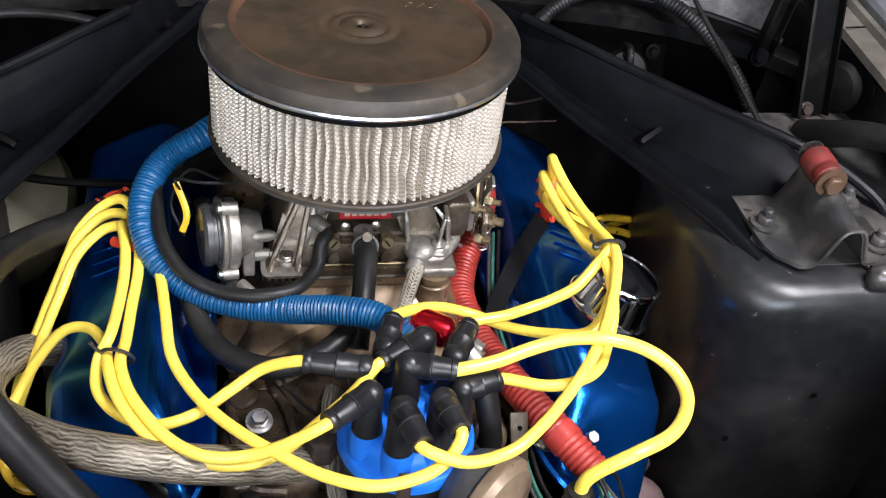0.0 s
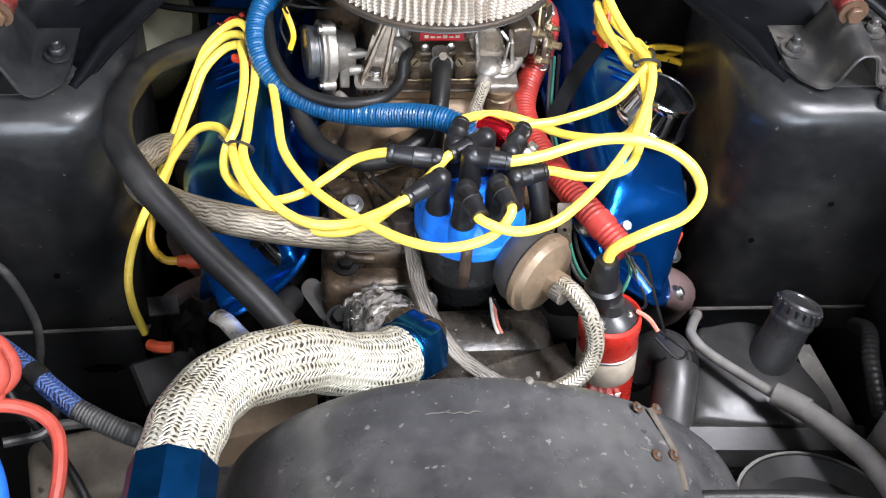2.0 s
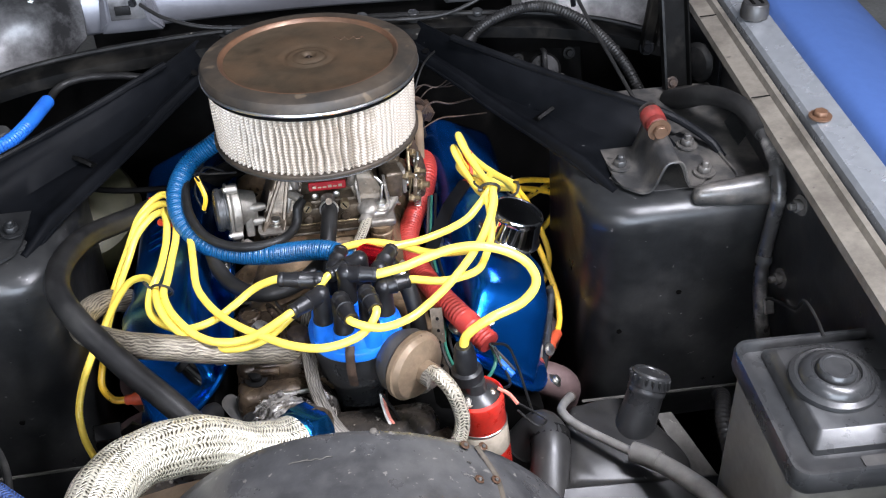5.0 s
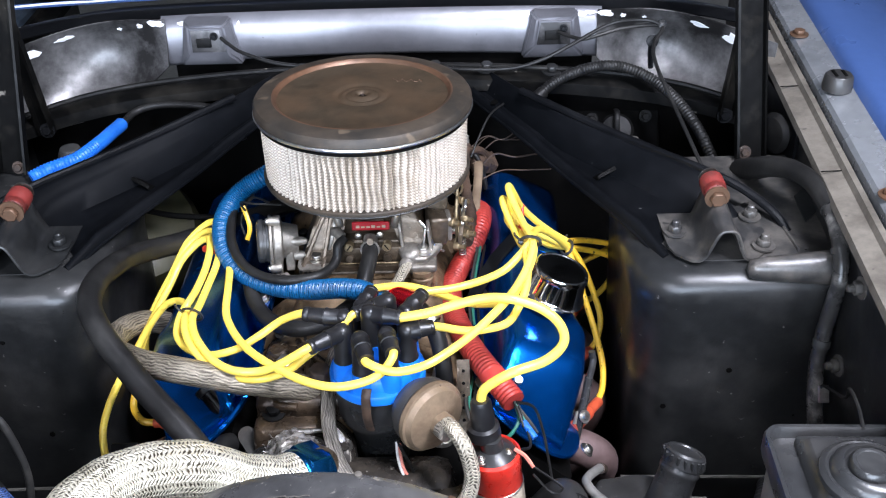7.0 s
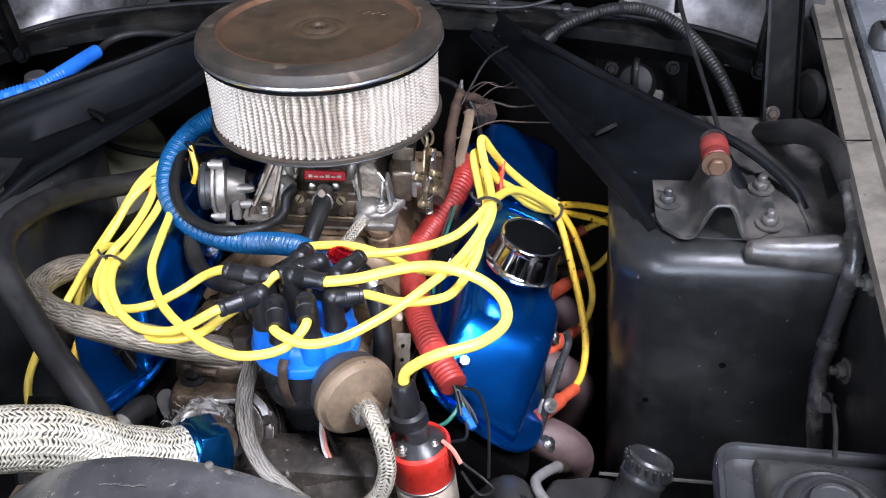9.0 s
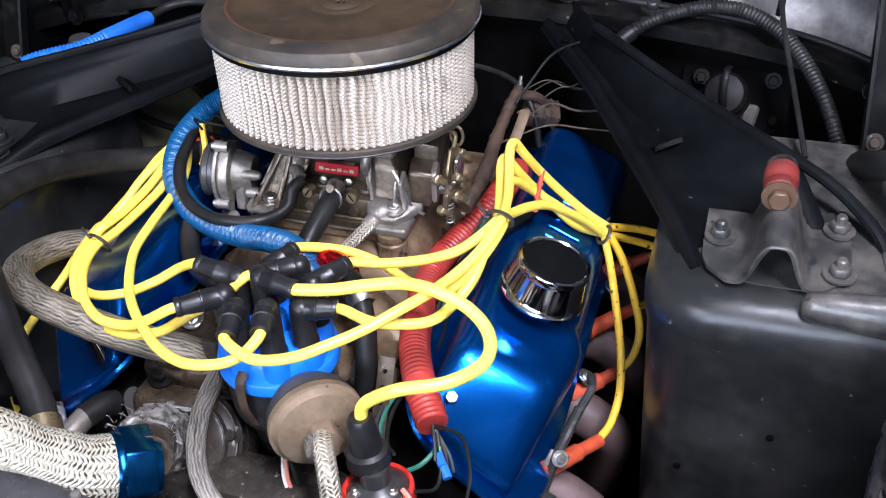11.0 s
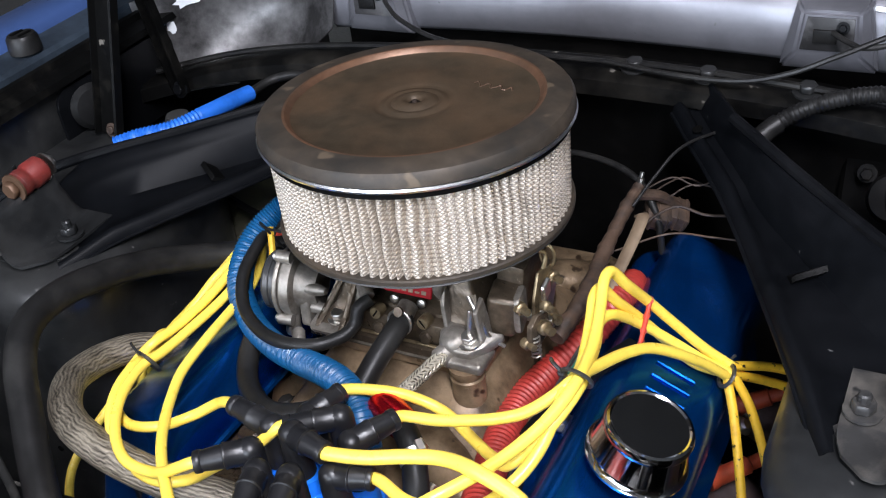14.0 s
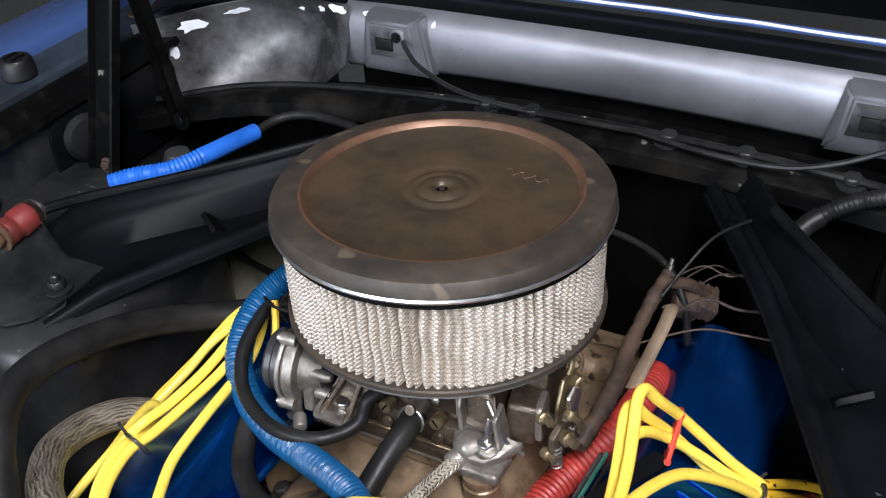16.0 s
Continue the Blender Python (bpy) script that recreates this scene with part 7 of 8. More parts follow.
part("seam", tube([(0.108, -0.508, 0.8235), (0.1104, -0.516, 0.8230), (0.1188, -0.536, 0.8180), (0.1205, -0.553, 0.8175), (0.1194, -0.570, 0.8195)], 0.0022, 8, 5, flat=0.25), M_BEIGE, t, "pale worn moulding seam")
for a0, a1, y, r in ((105, 95, -0.5235, 0.2125), (66, 61, -0.535, 0.2124), (64.5, 63.5, -0.520, 0.2124)):
    path = [(0.005 + r * math.cos(radians(a0 + (a1 - a0) * k / 8)), y - 0.10 * r * math.cos(radians(a0 + (a1 - a0) * k / 8)) + 0.0007 * math.sin(k * 2.9) + 0.0006 * math.sin(k * 0.9), 0.638 + r * math.sin(radians(a0 + (a1 - a0) * k / 8))) for k in range(9)]
    part("scratch", tube(path, 0.0006, 5, 3, flat=0.5), M_PLATE, t, "pale scratch")
hose("overflow_hose", [(0.02, -0.58, 0.755), (0.069, -0.564, 0.785), (0.111, -0.567, 0.80), (0.151, -0.568, 0.803), (0.219, -0.574, 0.803), (0.283, -0.595, 0.80), (0.36, -0.66, 0.77)], 0.0056, M_RUBBER, "thin black overflow hose ahead of the shroud", sides=10)

# ---- right front corner ----
t = thing("battery", (0.46, -0.49, 0.58), "grey car battery with a black lid and round vent cover", "battery")
BAT = pose(0.467, -0.488, 0, 0, 0, -2)


def tray(levels, r):
    """Rounded rectangles of (width, depth, height), skinned in turn."""
    return loft([[BAT @ Vector((x, y, z)) for x, y in round_rect(w, d, max(0.002, r - (levels[0][0] - w) * 0.3), 5)] for w, d, z in levels])


part("case", tray([(0.166, 0.150, 0.585), (0.168, 0.152, 0.600), (0.170, 0.156, 0.765), (0.173, 0.160, 0.775), (0.173, 0.160, 0.783)], 0.008), M_BATT, t)
part("lid", tray([(0.174, 0.161, 0.776), (0.184, 0.171, 0.777), (0.186, 0.173, 0.781), (0.186, 0.173, 0.797), (0.183, 0.170, 0.801), (0.176, 0.163, 0.801), (0.173, 0.160, 0.798), (0.171, 0.158, 0.7895)], 0.013), M_BLACKPLASTIC, t)
part("raised_panel", loft([[BAT @ Vector((x + 0.004, y + 0.010, z)) for x, y in round_rect(w, d, 0.004, 3)] for w, d, z in ((0.138, 0.132, 0.788), (0.136, 0.130, 0.796), (0.122, 0.106, 0.8065), (0.120, 0.104, 0.8072))]), M_BLACKPLASTIC, t)
KNOB = (0.447, -0.474, 0.8065)
v = part("vent_cover", lathe([(0, 0), (0.040, 0), (0.041, 0.003), (0.0405, 0.006), (0.036, 0.009), (0.0345, 0.0075), (0.0325, 0.0075), (0.031, 0.012), (0.026, 0.0165), (0.0225, 0.017), (0.0215, 0.013), (0.0185, 0.013), (0.0180, 0.018), (0.0160, 0.0205), (0.0135, 0.0205), (0.0125, 0.0195), (0, 0.0195)], 48, KNOB), M_BLACKPLASTIC, t, "round black vent cover")
part("moulded_mark", box((0.030, 0.005, 0.0012), tuple(BAT @ Vector((-0.028, 0.048, 0.8076))), 0.0004, 1, (0, 0, 6)), M_GREYPLASTIC, t, "worn moulded mark")
part("label_sticker", prism(round_rect(0.09, 0.012, 0.002), 0.0008, BAT @ Matrix.Translation((0.02, -0.068, 0.7901))), M_GREYPLASTIC, t, "pale blank sticker")

t = thing("washer_tank", (0.33, -0.28, 0.54), "black plastic fluid tank with a ribbed screw cap", "fluid tank")
outline = ((0.229, -0.378), (0.25, -0.285), (0.273, -0.271), (0.32, -0.27), (0.352, -0.313), (0.375, -0.372), (0.347, -0.390), (0.288, -0.388))
cx, cy = (sum(p[i] for p in outline) / len(outline) for i in (0, 1))
secs = []
for z, k in ((0.50, 1.0), (0.572, 1.0), (0.588, 0.985), (0.597, 0.95), (0.600, 0.90)):
    ring = spline([(cx + (x - cx) * k, cy + (y - cy) * k, 0) for x, y in (*outline, outline[0])], 5)[:-1]
    secs.append([(p.x, p.y, z + 0.10 * (p.y - cy) * (1 if z > 0.55 else 0)) for p in ring])
part("tank", loft(secs), M_TANK, t, smooth=60)
nax = (0.33, 0.36, 0.87)
NECK = (0.330, -0.307, 0.607)
part("neck", lathe([(0, -0.045), (0.0250, -0.045), (0.0235, -0.010), (0.0215, 0.012), (0.0210, 0.030), (0.0222, 0.032), (0.0222, 0.036), (0.018, 0.045), (0, 0.045)], 32, NECK, nax), M_BLACKPLASTIC, t)
capo = part("cap", lathe([(0, 0.040), (0.0225, 0.040), (0.0225, 0.054), (0.0205, 0.0565), (0.017, 0.0565), (0.016, 0.055), (0, 0.055)], 40, NECK, nax), M_BLACKPLASTIC, t)
m = axis_matrix(NECK, nax)
for k in range(18):
    a = k * math.tau / 18
    p = m @ Vector((0.0228 * math.cos(a), 0.0228 * math.sin(a), 0.047))
    part("grip_rib", box((0.003, 0.003, 0.014), tuple(p), 0.0006, 1, (0, 0, math.degrees(a))), M_BLACKPLASTIC, capo)
t = thing("splash_panel", (0.378, -0.325, 0.575), "dusty grey sheet panel leaning beside the tank", "panel")
part("sheet", prism([(-0.02, -0.07), (0.022, -0.075), (0.010, 0.035), (-0.012, 0.04)], 0.003, pose(0.378, -0.325, 0.575, 25, 10, 25), 0.001), M_PLATE, t)
t = thing("power_steering_pipe", (0.26, -0.26, 0.6), "grey steel pipe joined to a rubber hose", "pipe")
part("pipe", tube([(0.268, -0.242, 0.585), (0.262, -0.258, 0.602), (0.246, -0.285, 0.618), (0.242, -0.300, 0.622), (0.255, -0.323, 0.622), (0.298, -0.369, 0.625), (0.312, -0.382, 0.628)], 0.0052, 12, 6), M_PIPE, t)
part("collar", tube([(0.302, -0.373, 0.626), (0.311, -0.381, 0.628), (0.325, -0.396, 0.631)], 0.0115, 16, 4), M_PIPE, t)
part("hose", tube([(0.322, -0.393, 0.630), (0.345, -0.428, 0.636), (0.362, -0.465, 0.642), (0.372, -0.52, 0.64), (0.37, -0.60, 0.62)], 0.0105, 16, 6), M_PIPE, t)
part("rust_tip", tube([(0.269, -0.240, 0.582), (0.262, -0.258, 0.602)], 0.0065, 12, 2), M_RUST, t)
hose("battery_cable", [(0.46, -0.24, 0.55), (0.445, -0.28, 0.59), (0.425, -0.33, 0.60), (0.42, -0.40, 0.585), (0.43, -0.5, 0.55)], 0.008, M_RUBBER, "ribbed black cable beside the battery", sides=12, step=0.002, radius=ridges(0.0088, 0.0006, 0.007))
t = hose("header_elbow", [(0.19, -0.295, 0.56), (0.215, -0.30, 0.60), (0.222, -0.325, 0.607), (0.214, -0.36, 0.59), (0.205, -0.40, 0.56)], 0.022, M_TANK, "thick black rubber elbow hose", sides=18)
part("clamp", tube([(0.2235, -0.316, 0.606), (0.2215, -0.328, 0.605)], 0.0234, 20, 2), M_DUSTY, t, "dull steel clamp")
part("cuff", tube([(0.190, -0.295, 0.560), (0.197, -0.297, 0.572)], 0.0238, 18, 2), M_RUBBER, t, "thicker rubber cuff")
t = thing("lower_crossbar", (0.31, -0.39, 0.56), "dusty black steel crossbar below the fluid tank", "crossbar")
part("bar", sheet([[(x, -0.380 + dy - 0.03 * (x - 0.2), 0.592 + dz - 0.04 * (x - 0.2)) for x in (0.20, 0.28, 0.34, 0.40)] for dy, dz in ((0, 0), (-0.004, 0.002), (-0.022, -0.010), (-0.026, -0.034))], 0.002), M_TANK, t)
BOWL, BAX = (0.314, -0.494, 0.612), (0.05, 0.25, 0.97)
t = thing("headlight_bucket", BOWL, "round black steel bucket with a thin pale rim", "headlight bucket")
part("shell", lathe([(0, -0.05), (0.05, -0.045), (0.072, -0.02), (0.078, 0.0), (0.074, 0.002), (0.060, -0.012), (0.0, -0.016)], 40, BOWL, BAX), M_TANK, t)
part("rim", lathe([(0.0755, 0.0), (0.0785, 0.0005), (0.0785, 0.003), (0.0755, 0.003)], 48, BOWL, BAX), M_PIPE, t, "thin pale rim")
LOOM = [(0.478, 0.085, 0.79), (0.486, 0.050, 0.812), (0.496, 0.015, 0.834), (0.509, -0.020, 0.847), (0.519, -0.060, 0.852), (0.521, -0.112, 0.849), (0.521, -0.155, 0.834), (0.520, -0.178, 0.808), (0.517, -0.182, 0.772), (0.512, -0.187, 0.735), (0.507, -0.200, 0.695), (0.506, -0.220, 0.655), (0.512, -0.235, 0.615)]
t = hose("wiring_harness", LOOM, 0.0155, M_TAPE, "dusty taped wiring harness over the shock tower", "wiring harness", sides=14, step=0.002, radius=lambda s, l: (0.0132 - 0.0046 * min(1, s / 0.16)) + 0.0002 * math.cos(s / 0.017 * math.tau) + 0.0002 * math.sin(s * 310))
part("sleeve", tube(LOOM[:6], 0.0150, 16, 8, radius=lambda q, l: 0.0150 - 0.022 * q), M_RUBBER, t, "smooth black rubber sleeve", smooth=60)
for u in (6, 9):
    part("tape_wrap", tube([tuple(Vector(LOOM[u]).lerp(Vector(LOOM[u + 1]), k)) for k in (0.2, 0.4)], 0.0100, 12, 2), M_RUBBER_GREY, t)
t = thing("ground_cable", (0.44, -0.36, 0.79), "thin black ground wire resting on the battery lid", "wire")
part("strand", tube([(0.515, -0.215, 0.66), (0.507, -0.225, 0.69), (0.497, -0.30, 0.74), (0.47, -0.36, 0.805), (0.462, -0.40, 0.818), (0.455, -0.43, 0.822)], 0.0018, 8), M_RUBBER, t)
part("lug", box((0.012, 0.02, 0.004), (0.512, -0.222, 0.675), 0.001, 1, (60, 0, 0)), M_STEEL, t)

# ---- left front corner ----
t = thing("cable_bundle", (-0.40, -0.38, 0.74), "coiled bundle of salmon red cables", "cable bundle")
for k in range(4):
    dz, dy = 0.010 * (k % 2), -0.016 * k
    part("cable", tube(off([(-0.50, -0.385, 0.762), (-0.44, -0.372, 0.764), (-0.385, -0.366, 0.762), (-0.352, -0.380, 0.755), (-0.338, -0.402, 0.746), (-0.352, -0.425, 0.748), (-0.39, -0.44, 0.752)], -0.018 - 0.004 * k, dy * 0.7, dz), 0.0068, 12, 6), M_SALMON, t)
part("cable", tube([(-0.39, -0.43, 0.745), (-0.345, -0.432, 0.742), (-0.32, -0.447, 0.735), (-0.312, -0.48, 0.73), (-0.315, -0.53, 0.72)], 0.0055, 10, 6), M_SALMON, t)
part("wrap", tube([(-0.455, -0.40, 0.765), (-0.435, -0.395, 0.768)], 0.024, 14, 2), M_WHITE, t, "white tape wrap")
hose("washer_hose", [(-0.47, -0.40, 0.745), (-0.42, -0.425, 0.748), (-0.385, -0.45, 0.745), (-0.36, -0.49, 0.735), (-0.35, -0.54, 0.72)], 0.0125, M_BLUE_BRIGHT, "bright blue rubber hose under the red cables", sides=16)
t = hose("braided_line", [(-0.312, -0.420, 0.720), (-0.29, -0.432, 0.717), (-0.268, -0.441, 0.711), (-0.22, -0.455, 0.695)], 0.0085, M_RUBBER_GREY, "grey ribbed line with a worn blue braided stretch", "hose", sides=16, step=0.0008, radius=ridges(0.0084, 0.0005, 0.0030))
part("braid", tube([(-0.385, -0.355, 0.722), (-0.355, -0.380, 0.721), (-0.332, -0.402, 0.7205), (-0.310, -0.4215, 0.7197)], 0.0088, 16, 8), M_BRAID_BLUE, t, "worn blue braid")
part("tape", tube([(-0.352, -0.383, 0.721), (-0.340, -0.394, 0.7208)], 0.0094, 16, 2), M_RUBBER, t, "black tape")
t = thing("wire_connector", (-0.455, -0.21, 0.69), "grimy grey plastic connector with a bundle of thin wires", "connector")
plug = part("plug", box((0.017, 0.020, 0.040), (-0.4555, -0.213, 0.694), 0.004, 2, (0, -4, 12)), M_TANK, t)
part("plug", box((0.020, 0.022, 0.028), (-0.4540, -0.213, 0.662), 0.004, 2, (0, -8, 12)), M_GREYPLASTIC, t)
for z in (0.684, 0.694, 0.704):
    part("plug_rib", box((0.019, 0.022, 0.003), (-0.4555, -0.213, z), 0.001, 1, (0, -4, 12)), M_TANK, plug)
for k in range(6):
    d = 0.004 * k
    part("lead", tube([(-0.452, -0.214, 0.650), (-0.445 - d * 0.4, -0.218 - d, 0.632), (-0.448 - d, -0.224, 0.612 + d * 0.6), (-0.468, -0.226 + d * 0.5, 0.603 + d), (-0.492, -0.222 - d * 0.3, 0.612 + d * 1.4), (-0.505, -0.214, 0.640 + d), (-0.545, -0.20, 0.655 + d * 1.5)], 0.0027, 8, 6), (M_TANK, M_RUBBER_GREY, M_RUBBER, M_GREYPLASTIC, M_TANK, M_PLATE)[k], t)
part("lead", tube([(-0.457, -0.212, 0.714), (-0.462, -0.210, 0.722), (-0.473, -0.208, 0.716), (-0.483, -0.205, 0.70), (-0.52, -0.19, 0.68)], 0.0030, 8, 6), M_RUBBER_GREY, t)
hose("apron_hose", [(-0.49, -0.205, 0.66), (-0.466, -0.208, 0.670), (-0.446, -0.210, 0.668), (-0.424, -0.212, 0.647), (-0.414, -0.214, 0.604), (-0.412, -0.215, 0.557), (-0.424, -0.216, 0.50), (-0.45, -0.21, 0.45)], 0.0048, M_RUBBER_GREY, "thin dusty hose against the shock tower", sides=10)
t = thing("air_duct", (-0.33, -0.40, 0.56), "dirty tan plastic duct in front of the shock tower", "duct")
part("shell", box((0.10, 0.07, 0.06), (-0.325, -0.405, 0.59), 0.014, 3, (8, 0, 12)), M_BEIGE, t)
part("lip", tube([(-0.375, -0.375, 0.622), (-0.32, -0.372, 0.624), (-0.282, -0.384, 0.622), (-0.275, -0.42, 0.618)], 0.005, 8, 4), M_GREYPLASTIC, t)
t = thing("inner_apron", (-0.39, -0.158, 0.40), "dusty black lower apron panel with a rusted ragged hole", "car body", kind="structure")
part("panel", sheet([[(x, -0.156 - 0.02 * (0.47 - z), z) for z in (0.476, 0.45, 0.40, 0.34, 0.30)] for x in (-0.545, -0.47, -0.40, -0.33)], 0.002), M_TOWER, t)
rng = random.Random(5)
part("ragged_hole", prism([(0.026 * rng.uniform(0.7, 1.1) * math.cos(k / 15 * math.tau), 0.011 * rng.uniform(0.5, 1.1) * math.sin(k / 15 * math.tau)) for k in range(15)], 0.0012, pose(-0.381, -0.1588, 0.408, 90, 0, 0)), M_DARK, t, "ragged dark hole")
for k, pts in enumerate(([(-0.395, -0.352, 0.712), (-0.372, -0.388, 0.690), (-0.345, -0.412, 0.655), (-0.322, -0.44, 0.62), (-0.30, -0.49, 0.60)], [(-0.40, -0.372, 0.712), (-0.362, -0.372, 0.700), (-0.338, -0.39, 0.690), (-0.342, -0.418, 0.685), (-0.372, -0.43, 0.690)])):
    wire("corner_cable", pts, 0.0042, (M_RUBBER, M_RUBBER_GREY)[k], ("thin black cable hanging in the corner", "thin grey cable looped in the corner")[k], 10)
t = thing("horn_bracket", (-0.28, -0.30, 0.52), "grimy crumpled black bracket below the tower", "bracket")
part("plate", box((0.07, 0.05, 0.012), (-0.275, -0.275, 0.55), 0.003, 1, (20, 15, 30)), M_DUSTY, t)
crumple = sheet([[Vector((-0.294 + 0.0065 * a + 0.10 * (z - 0.56), -0.240 - 0.004 * (a % 3), z)) for z in (0.540, 0.552, 0.564, 0.576, 0.588, 0.600, 0.612, 0.622, 0.632)] for a in range(11)], 0.002)
for v in crumple.verts:
    v.co += noise.noise_vector(v.co * 55) * 0.009 + noise.noise_vector(v.co * 150) * 0.003
part("crumpled_sheet", crumple, M_LEDGE, t, "crumpled black sheet", smooth=20)
part("bent_flap", box((0.030, 0.020, 0.003), (-0.272, -0.250, 0.634), 0.001, 1, (25, 12, 15)), M_LEDGE, t)
part("orange_end", tube([(-0.294, -0.250, 0.573), (-0.283, -0.257, 0.577), (-0.270, -0.258, 0.578)], 0.006, 10, 3), M_ORANGE, t, "orange plug boot end")
t = thing("chrome_bracket", (-0.21, -0.29, 0.62), "flaking chrome bracket on the cylinder head", "bracket")
part("strap", tube([(-0.222, -0.262, 0.632), (-0.212, -0.272, 0.636), (-0.202, -0.284, 0.634), (-0.195, -0.295, 0.638)], 0.009, 12, 5, flat=0.5), M_FOIL, t)

t = thing("coolant_stub", (-0.155, -0.28, 0.65), "black rubber stub with a pale metal end", "hose")
part("sleeve", tube([(-0.148, -0.262, 0.655), (-0.153, -0.271, 0.660), (-0.161, -0.291, 0.661)], 0.012, 16, 4), M_RUBBER, t)
part("end", tube([(-0.160, -0.288, 0.661), (-0.162, -0.305, 0.660), (-0.164, -0.320, 0.655)], 0.0105, 16, 4), M_CAST, t, "pale metal end")
t = thing("lower_deflector", (-0.175, -0.40, 0.65), "dusty grey sheet metal deflector under the radiator hose", "deflector")
part("sheet", sheet([[(-0.235, -0.372, 0.655), (-0.18, -0.368, 0.665), (-0.125, -0.366, 0.672)], [(-0.235, -0.390, 0.657), (-0.18, -0.388, 0.667), (-0.125, -0.386, 0.674)], [(-0.230, -0.418, 0.652), (-0.18, -0.414, 0.662), (-0.125, -0.410, 0.669)], [(-0.230, -0.424, 0.62), (-0.18, -0.420, 0.63), (-0.125, -0.416, 0.637)]], 0.002), M_TAN, t)

# ---- back of the bay ----
hose("brake_hose", [(-0.450, 0.086, 0.800), (-0.430, 0.102, 0.804), (-0.399, 0.127, 0.806), (-0.381, 0.165, 0.808), (-0.374, 0.200, 0.806), (-0.369, 0.232, 0.803)], 0.011, M_BLUE_BRIGHT, "bright blue hose sleeve behind the brace", sides=16, step=0.0012, radius=lambda s, l: 0.0092 + (0.0008 * math.cos(s / 0.0045 * math.tau) if s < 0.1 else 0.0006))
hose("brake_line", [(-0.369, 0.225, 0.803), (-0.355, 0.262, 0.808), (-0.32, 0.275, 0.812), (-0.26, 0.268, 0.812), (-0.215, 0.258, 0.80), (-0.20, 0.24, 0.77)], 0.0055, M_RUBBER, "black line running along the firewall", sides=10)
t = thing("master_cylinder", (-0.42, 0.16, 0.77), "dusty round reservoir knob behind the brace", "reservoir")
part("knob", lathe([(0, 0), (0.012, 0), (0.017, 0.006), (0.0175, 0.02), (0.013, 0.03), (0, 0.033)], 24, (-0.421, 0.16, 0.775)), M_RUBBER_GREY, t)
part("base", lathe([(0, 0), (0.035, 0), (0.035, 0.008), (0.02, 0.016), (0, 0.016)], 28, (-0.43, 0.185, 0.755)), M_DARK, t)
t = thing("heater_box", (-0.36, 0.2, 0.6), "dark olive cast housing deep behind the brace", "housing")
part("shell", lathe([(0, 0), (0.075, 0), (0.095, 0.02), (0.10, 0.08), (0.085, 0.11), (0.04, 0.12), (0, 0.12)], 32, (-0.385, 0.20, 0.60), (0.3, -0.5, 0.8)), M_OLIVE, t)
part("chain", tube([(-0.40, 0.13, 0.73), (-0.35, 0.12, 0.735), (-0.28, 0.10, 0.73), (-0.20, 0.09, 0.73)], 0.004, 6, 6), M_DARK, t)
t = hose("firewall_hose", [(0.222, 0.245, 0.820), (0.242, 0.262, 0.833), (0.268, 0.275, 0.843), (0.305, 0.285, 0.851), (0.345, 0.285, 0.852), (0.385, 0.264, 0.843), (0.417, 0.228, 0.826), (0.444, 0.19, 0.798), (0.465, 0.16, 0.76)], 0.009, M_RUBBER, "black corrugated hose along the firewall", sides=16, step=0.0011, radius=ridges(0.0076, 0.0007, 0.0046))
part("end_cuff", tube([(0.218, 0.240, 0.816), (0.226, 0.249, 0.823), (0.234, 0.256, 0.828)], 0.0094, 16, 3), M_RUBBER, t, "smooth rubber cuff")
t = thing("hose_clip", (0.388, 0.28, 0.85), "black wire clip with a round head on the firewall", "clip")
part("stem", tube([(0.386, 0.265, 0.858), (0.388, 0.285, 0.872), (0.392, 0.30, 0.885)], 0.004, 8, 4), M_BLACK, t)
part("head", lathe([(0, 0), (0.009, 0), (0.009, 0.004), (0, 0.006)], 16, (0.391, 0.296, 0.885), (0, -1, 0.3)), M_BLACK, t)
t = thing("wiper_motor", (0.352, 0.30, 0.70), "dusty grey wiper motor deep behind the brace", "motor")
part("body", lathe([(0, 0), (0.022, 0), (0.025, 0.005), (0.025, 0.034), (0.021, 0.041), (0.01, 0.044), (0, 0.0445)], 28, (0.346, 0.278, 0.748), (-0.12, -0.8, 0.55)), M_DUSTY, t)
part("plate", box((0.13, 0.008, 0.10), (0.352, 0.306, 0.735), 0.004, 1, (-15, 0, 0)), M_DARK, t)
part("strap", tube([(0.343, 0.272, 0.790), (0.341, 0.250, 0.796), (0.340, 0.238, 0.781), (0.342, 0.235, 0.760), (0.346, 0.248, 0.741)], 0.004, 8, 5, flat=0.4), M_DUSTY, t, "dark metal strap")
for x, z in ((0.312, 0.762), (0.392, 0.765), (0.398, 0.715)):
    part("bolt", bolt_bm((x, 0.299, z), (0, -0.95, 0.3), 0.006, 0.006), M_DUSTY, t)
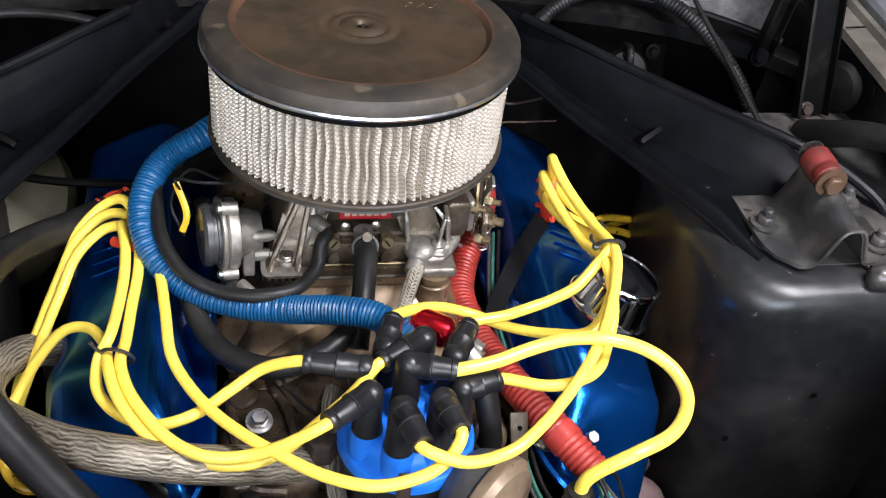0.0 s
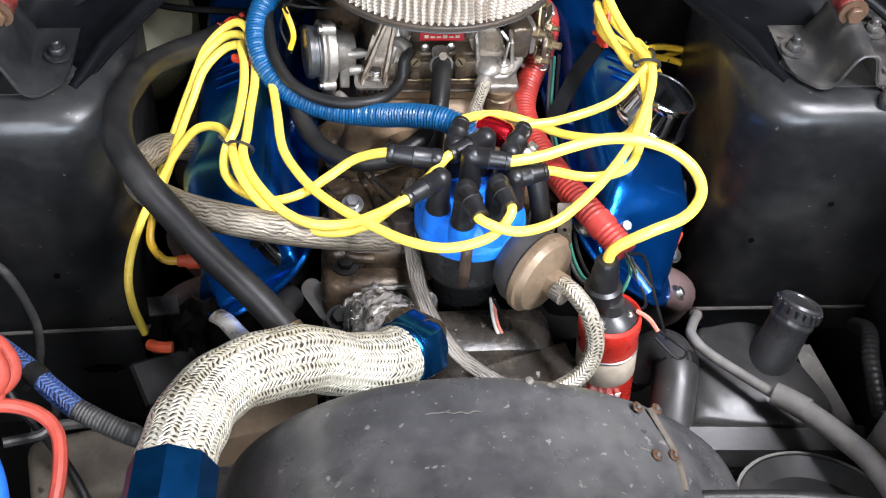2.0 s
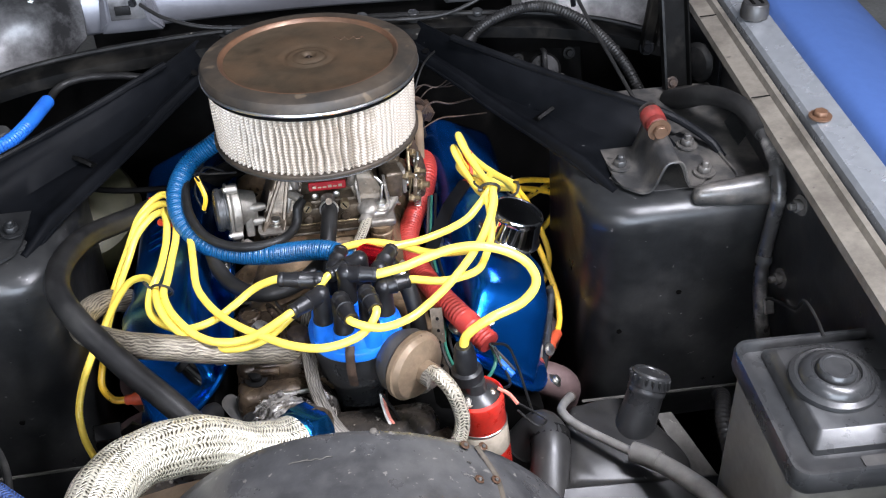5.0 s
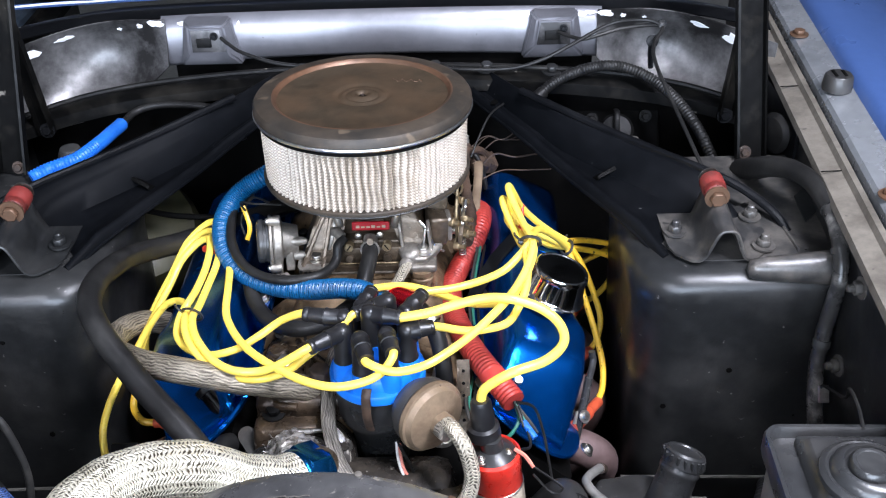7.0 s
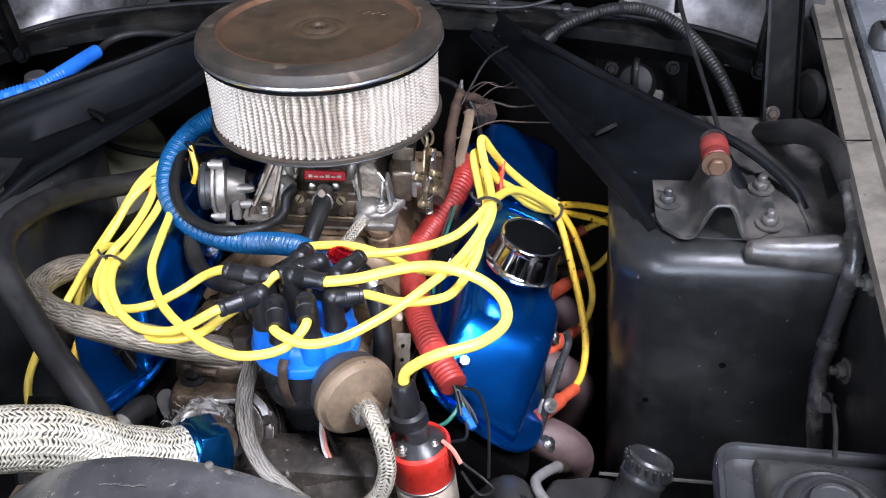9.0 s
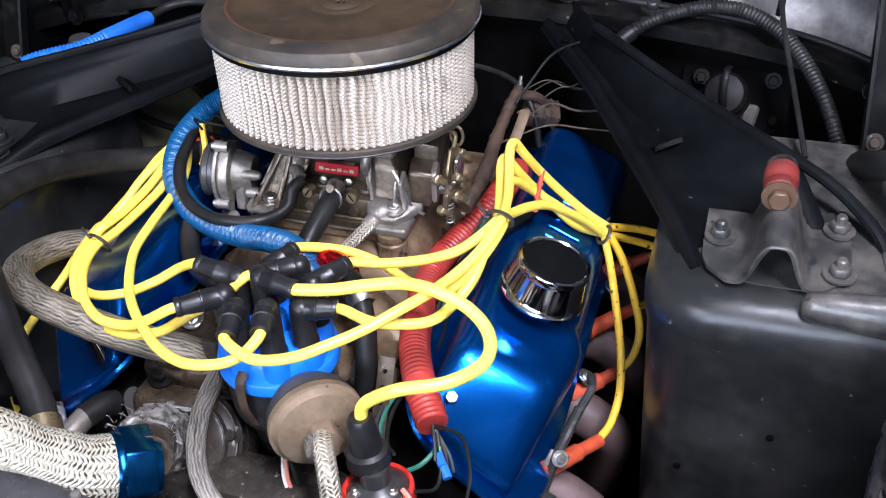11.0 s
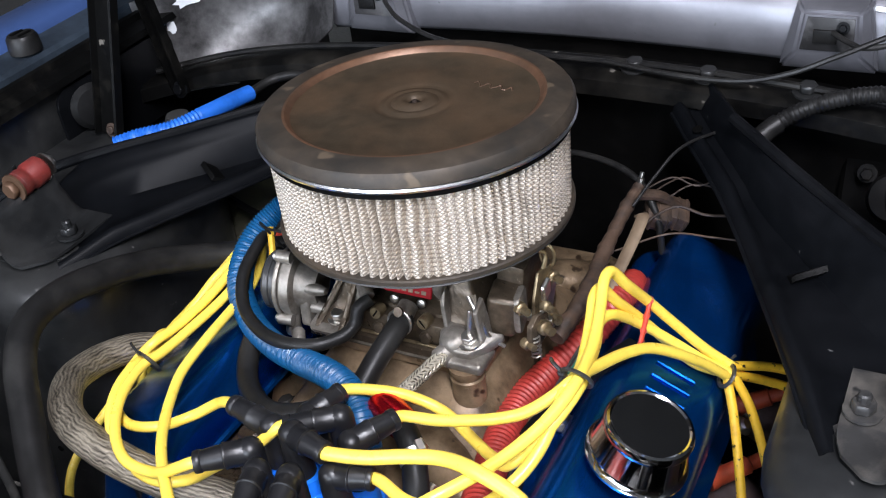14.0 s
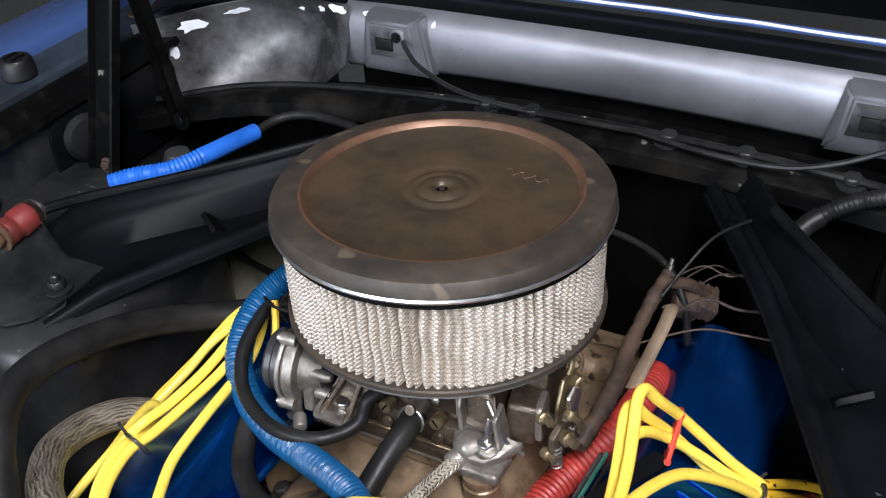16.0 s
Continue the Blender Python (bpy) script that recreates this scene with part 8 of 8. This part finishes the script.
part("bracket", box((0.018, 0.01, 0.06), (0.368, 0.268, 0.715), 0.003, 1, (-20, 10, 0)), M_PLATE, t)
wire("washer_tube", [(-0.235, 0.345, 0.884), (-0.222, 0.332, 0.880), (-0.200, 0.318, 0.872), (-0.150, 0.303, 0.861), (-0.086, 0.299, 0.855), (-0.023, 0.298, 0.854), (0.05, 0.296, 0.855)], 0.0028, M_RUBBER, "thin black washer tube over the cowl ledge", 8)
wire("washer_tube", [(0.05, 0.296, 0.855), (0.128, 0.284, 0.853), (0.190, 0.284, 0.853), (0.235, 0.292, 0.862), (0.276, 0.300, 0.880), (0.334, 0.321, 0.902), (0.38, 0.308, 0.912), (0.404, 0.306, 0.905)], 0.0028, M_RUBBER, "thin black washer tube over the cowl ledge", 8)
wire("washer_tube", [(0.262, 0.345, 0.882), (0.28, 0.325, 0.882), (0.30, 0.31, 0.885), (0.35, 0.315, 0.897), (0.404, 0.306, 0.903), (0.392, 0.28, 0.89), (0.387, 0.253, 0.878), (0.395, 0.205, 0.858), (0.406, 0.155, 0.838), (0.426, 0.072, 0.80)], 0.0028, M_RUBBER, "thin black washer tube with a joint", 8)
t = thing("tube_joint", (0.404, 0.306, 0.905), "small black plastic tube joint on the cowl", "joint")
part("joint", lathe([(0, 0), (0.006, 0), (0.007, 0.004), (0.004, 0.008), (0, 0.009)], 12, (0.405, 0.31, 0.903), (0, -0.5, 0.8)), M_BLACKPLASTIC, t)
wire("firewall_wire", [(0.13, 0.14, 0.76), (0.16, 0.17, 0.775), (0.19, 0.18, 0.765), (0.23, 0.2, 0.76)], 0.0014, M_RUST, "thin brown wire behind the engine")
wire("firewall_wire", [(0.12, 0.12, 0.75), (0.165, 0.14, 0.765), (0.20, 0.16, 0.755), (0.24, 0.17, 0.75)], 0.0010, M_HARNESS, "thin brown wire behind the engine")
hose("heater_pipe", [(-0.02, 0.24, 0.77), (0.05, 0.225, 0.785), (0.11, 0.20, 0.785), (0.14, 0.18, 0.76), (0.15, 0.17, 0.72)], 0.0035, M_RUBBER, "dark bent line behind the air cleaner", sides=10)
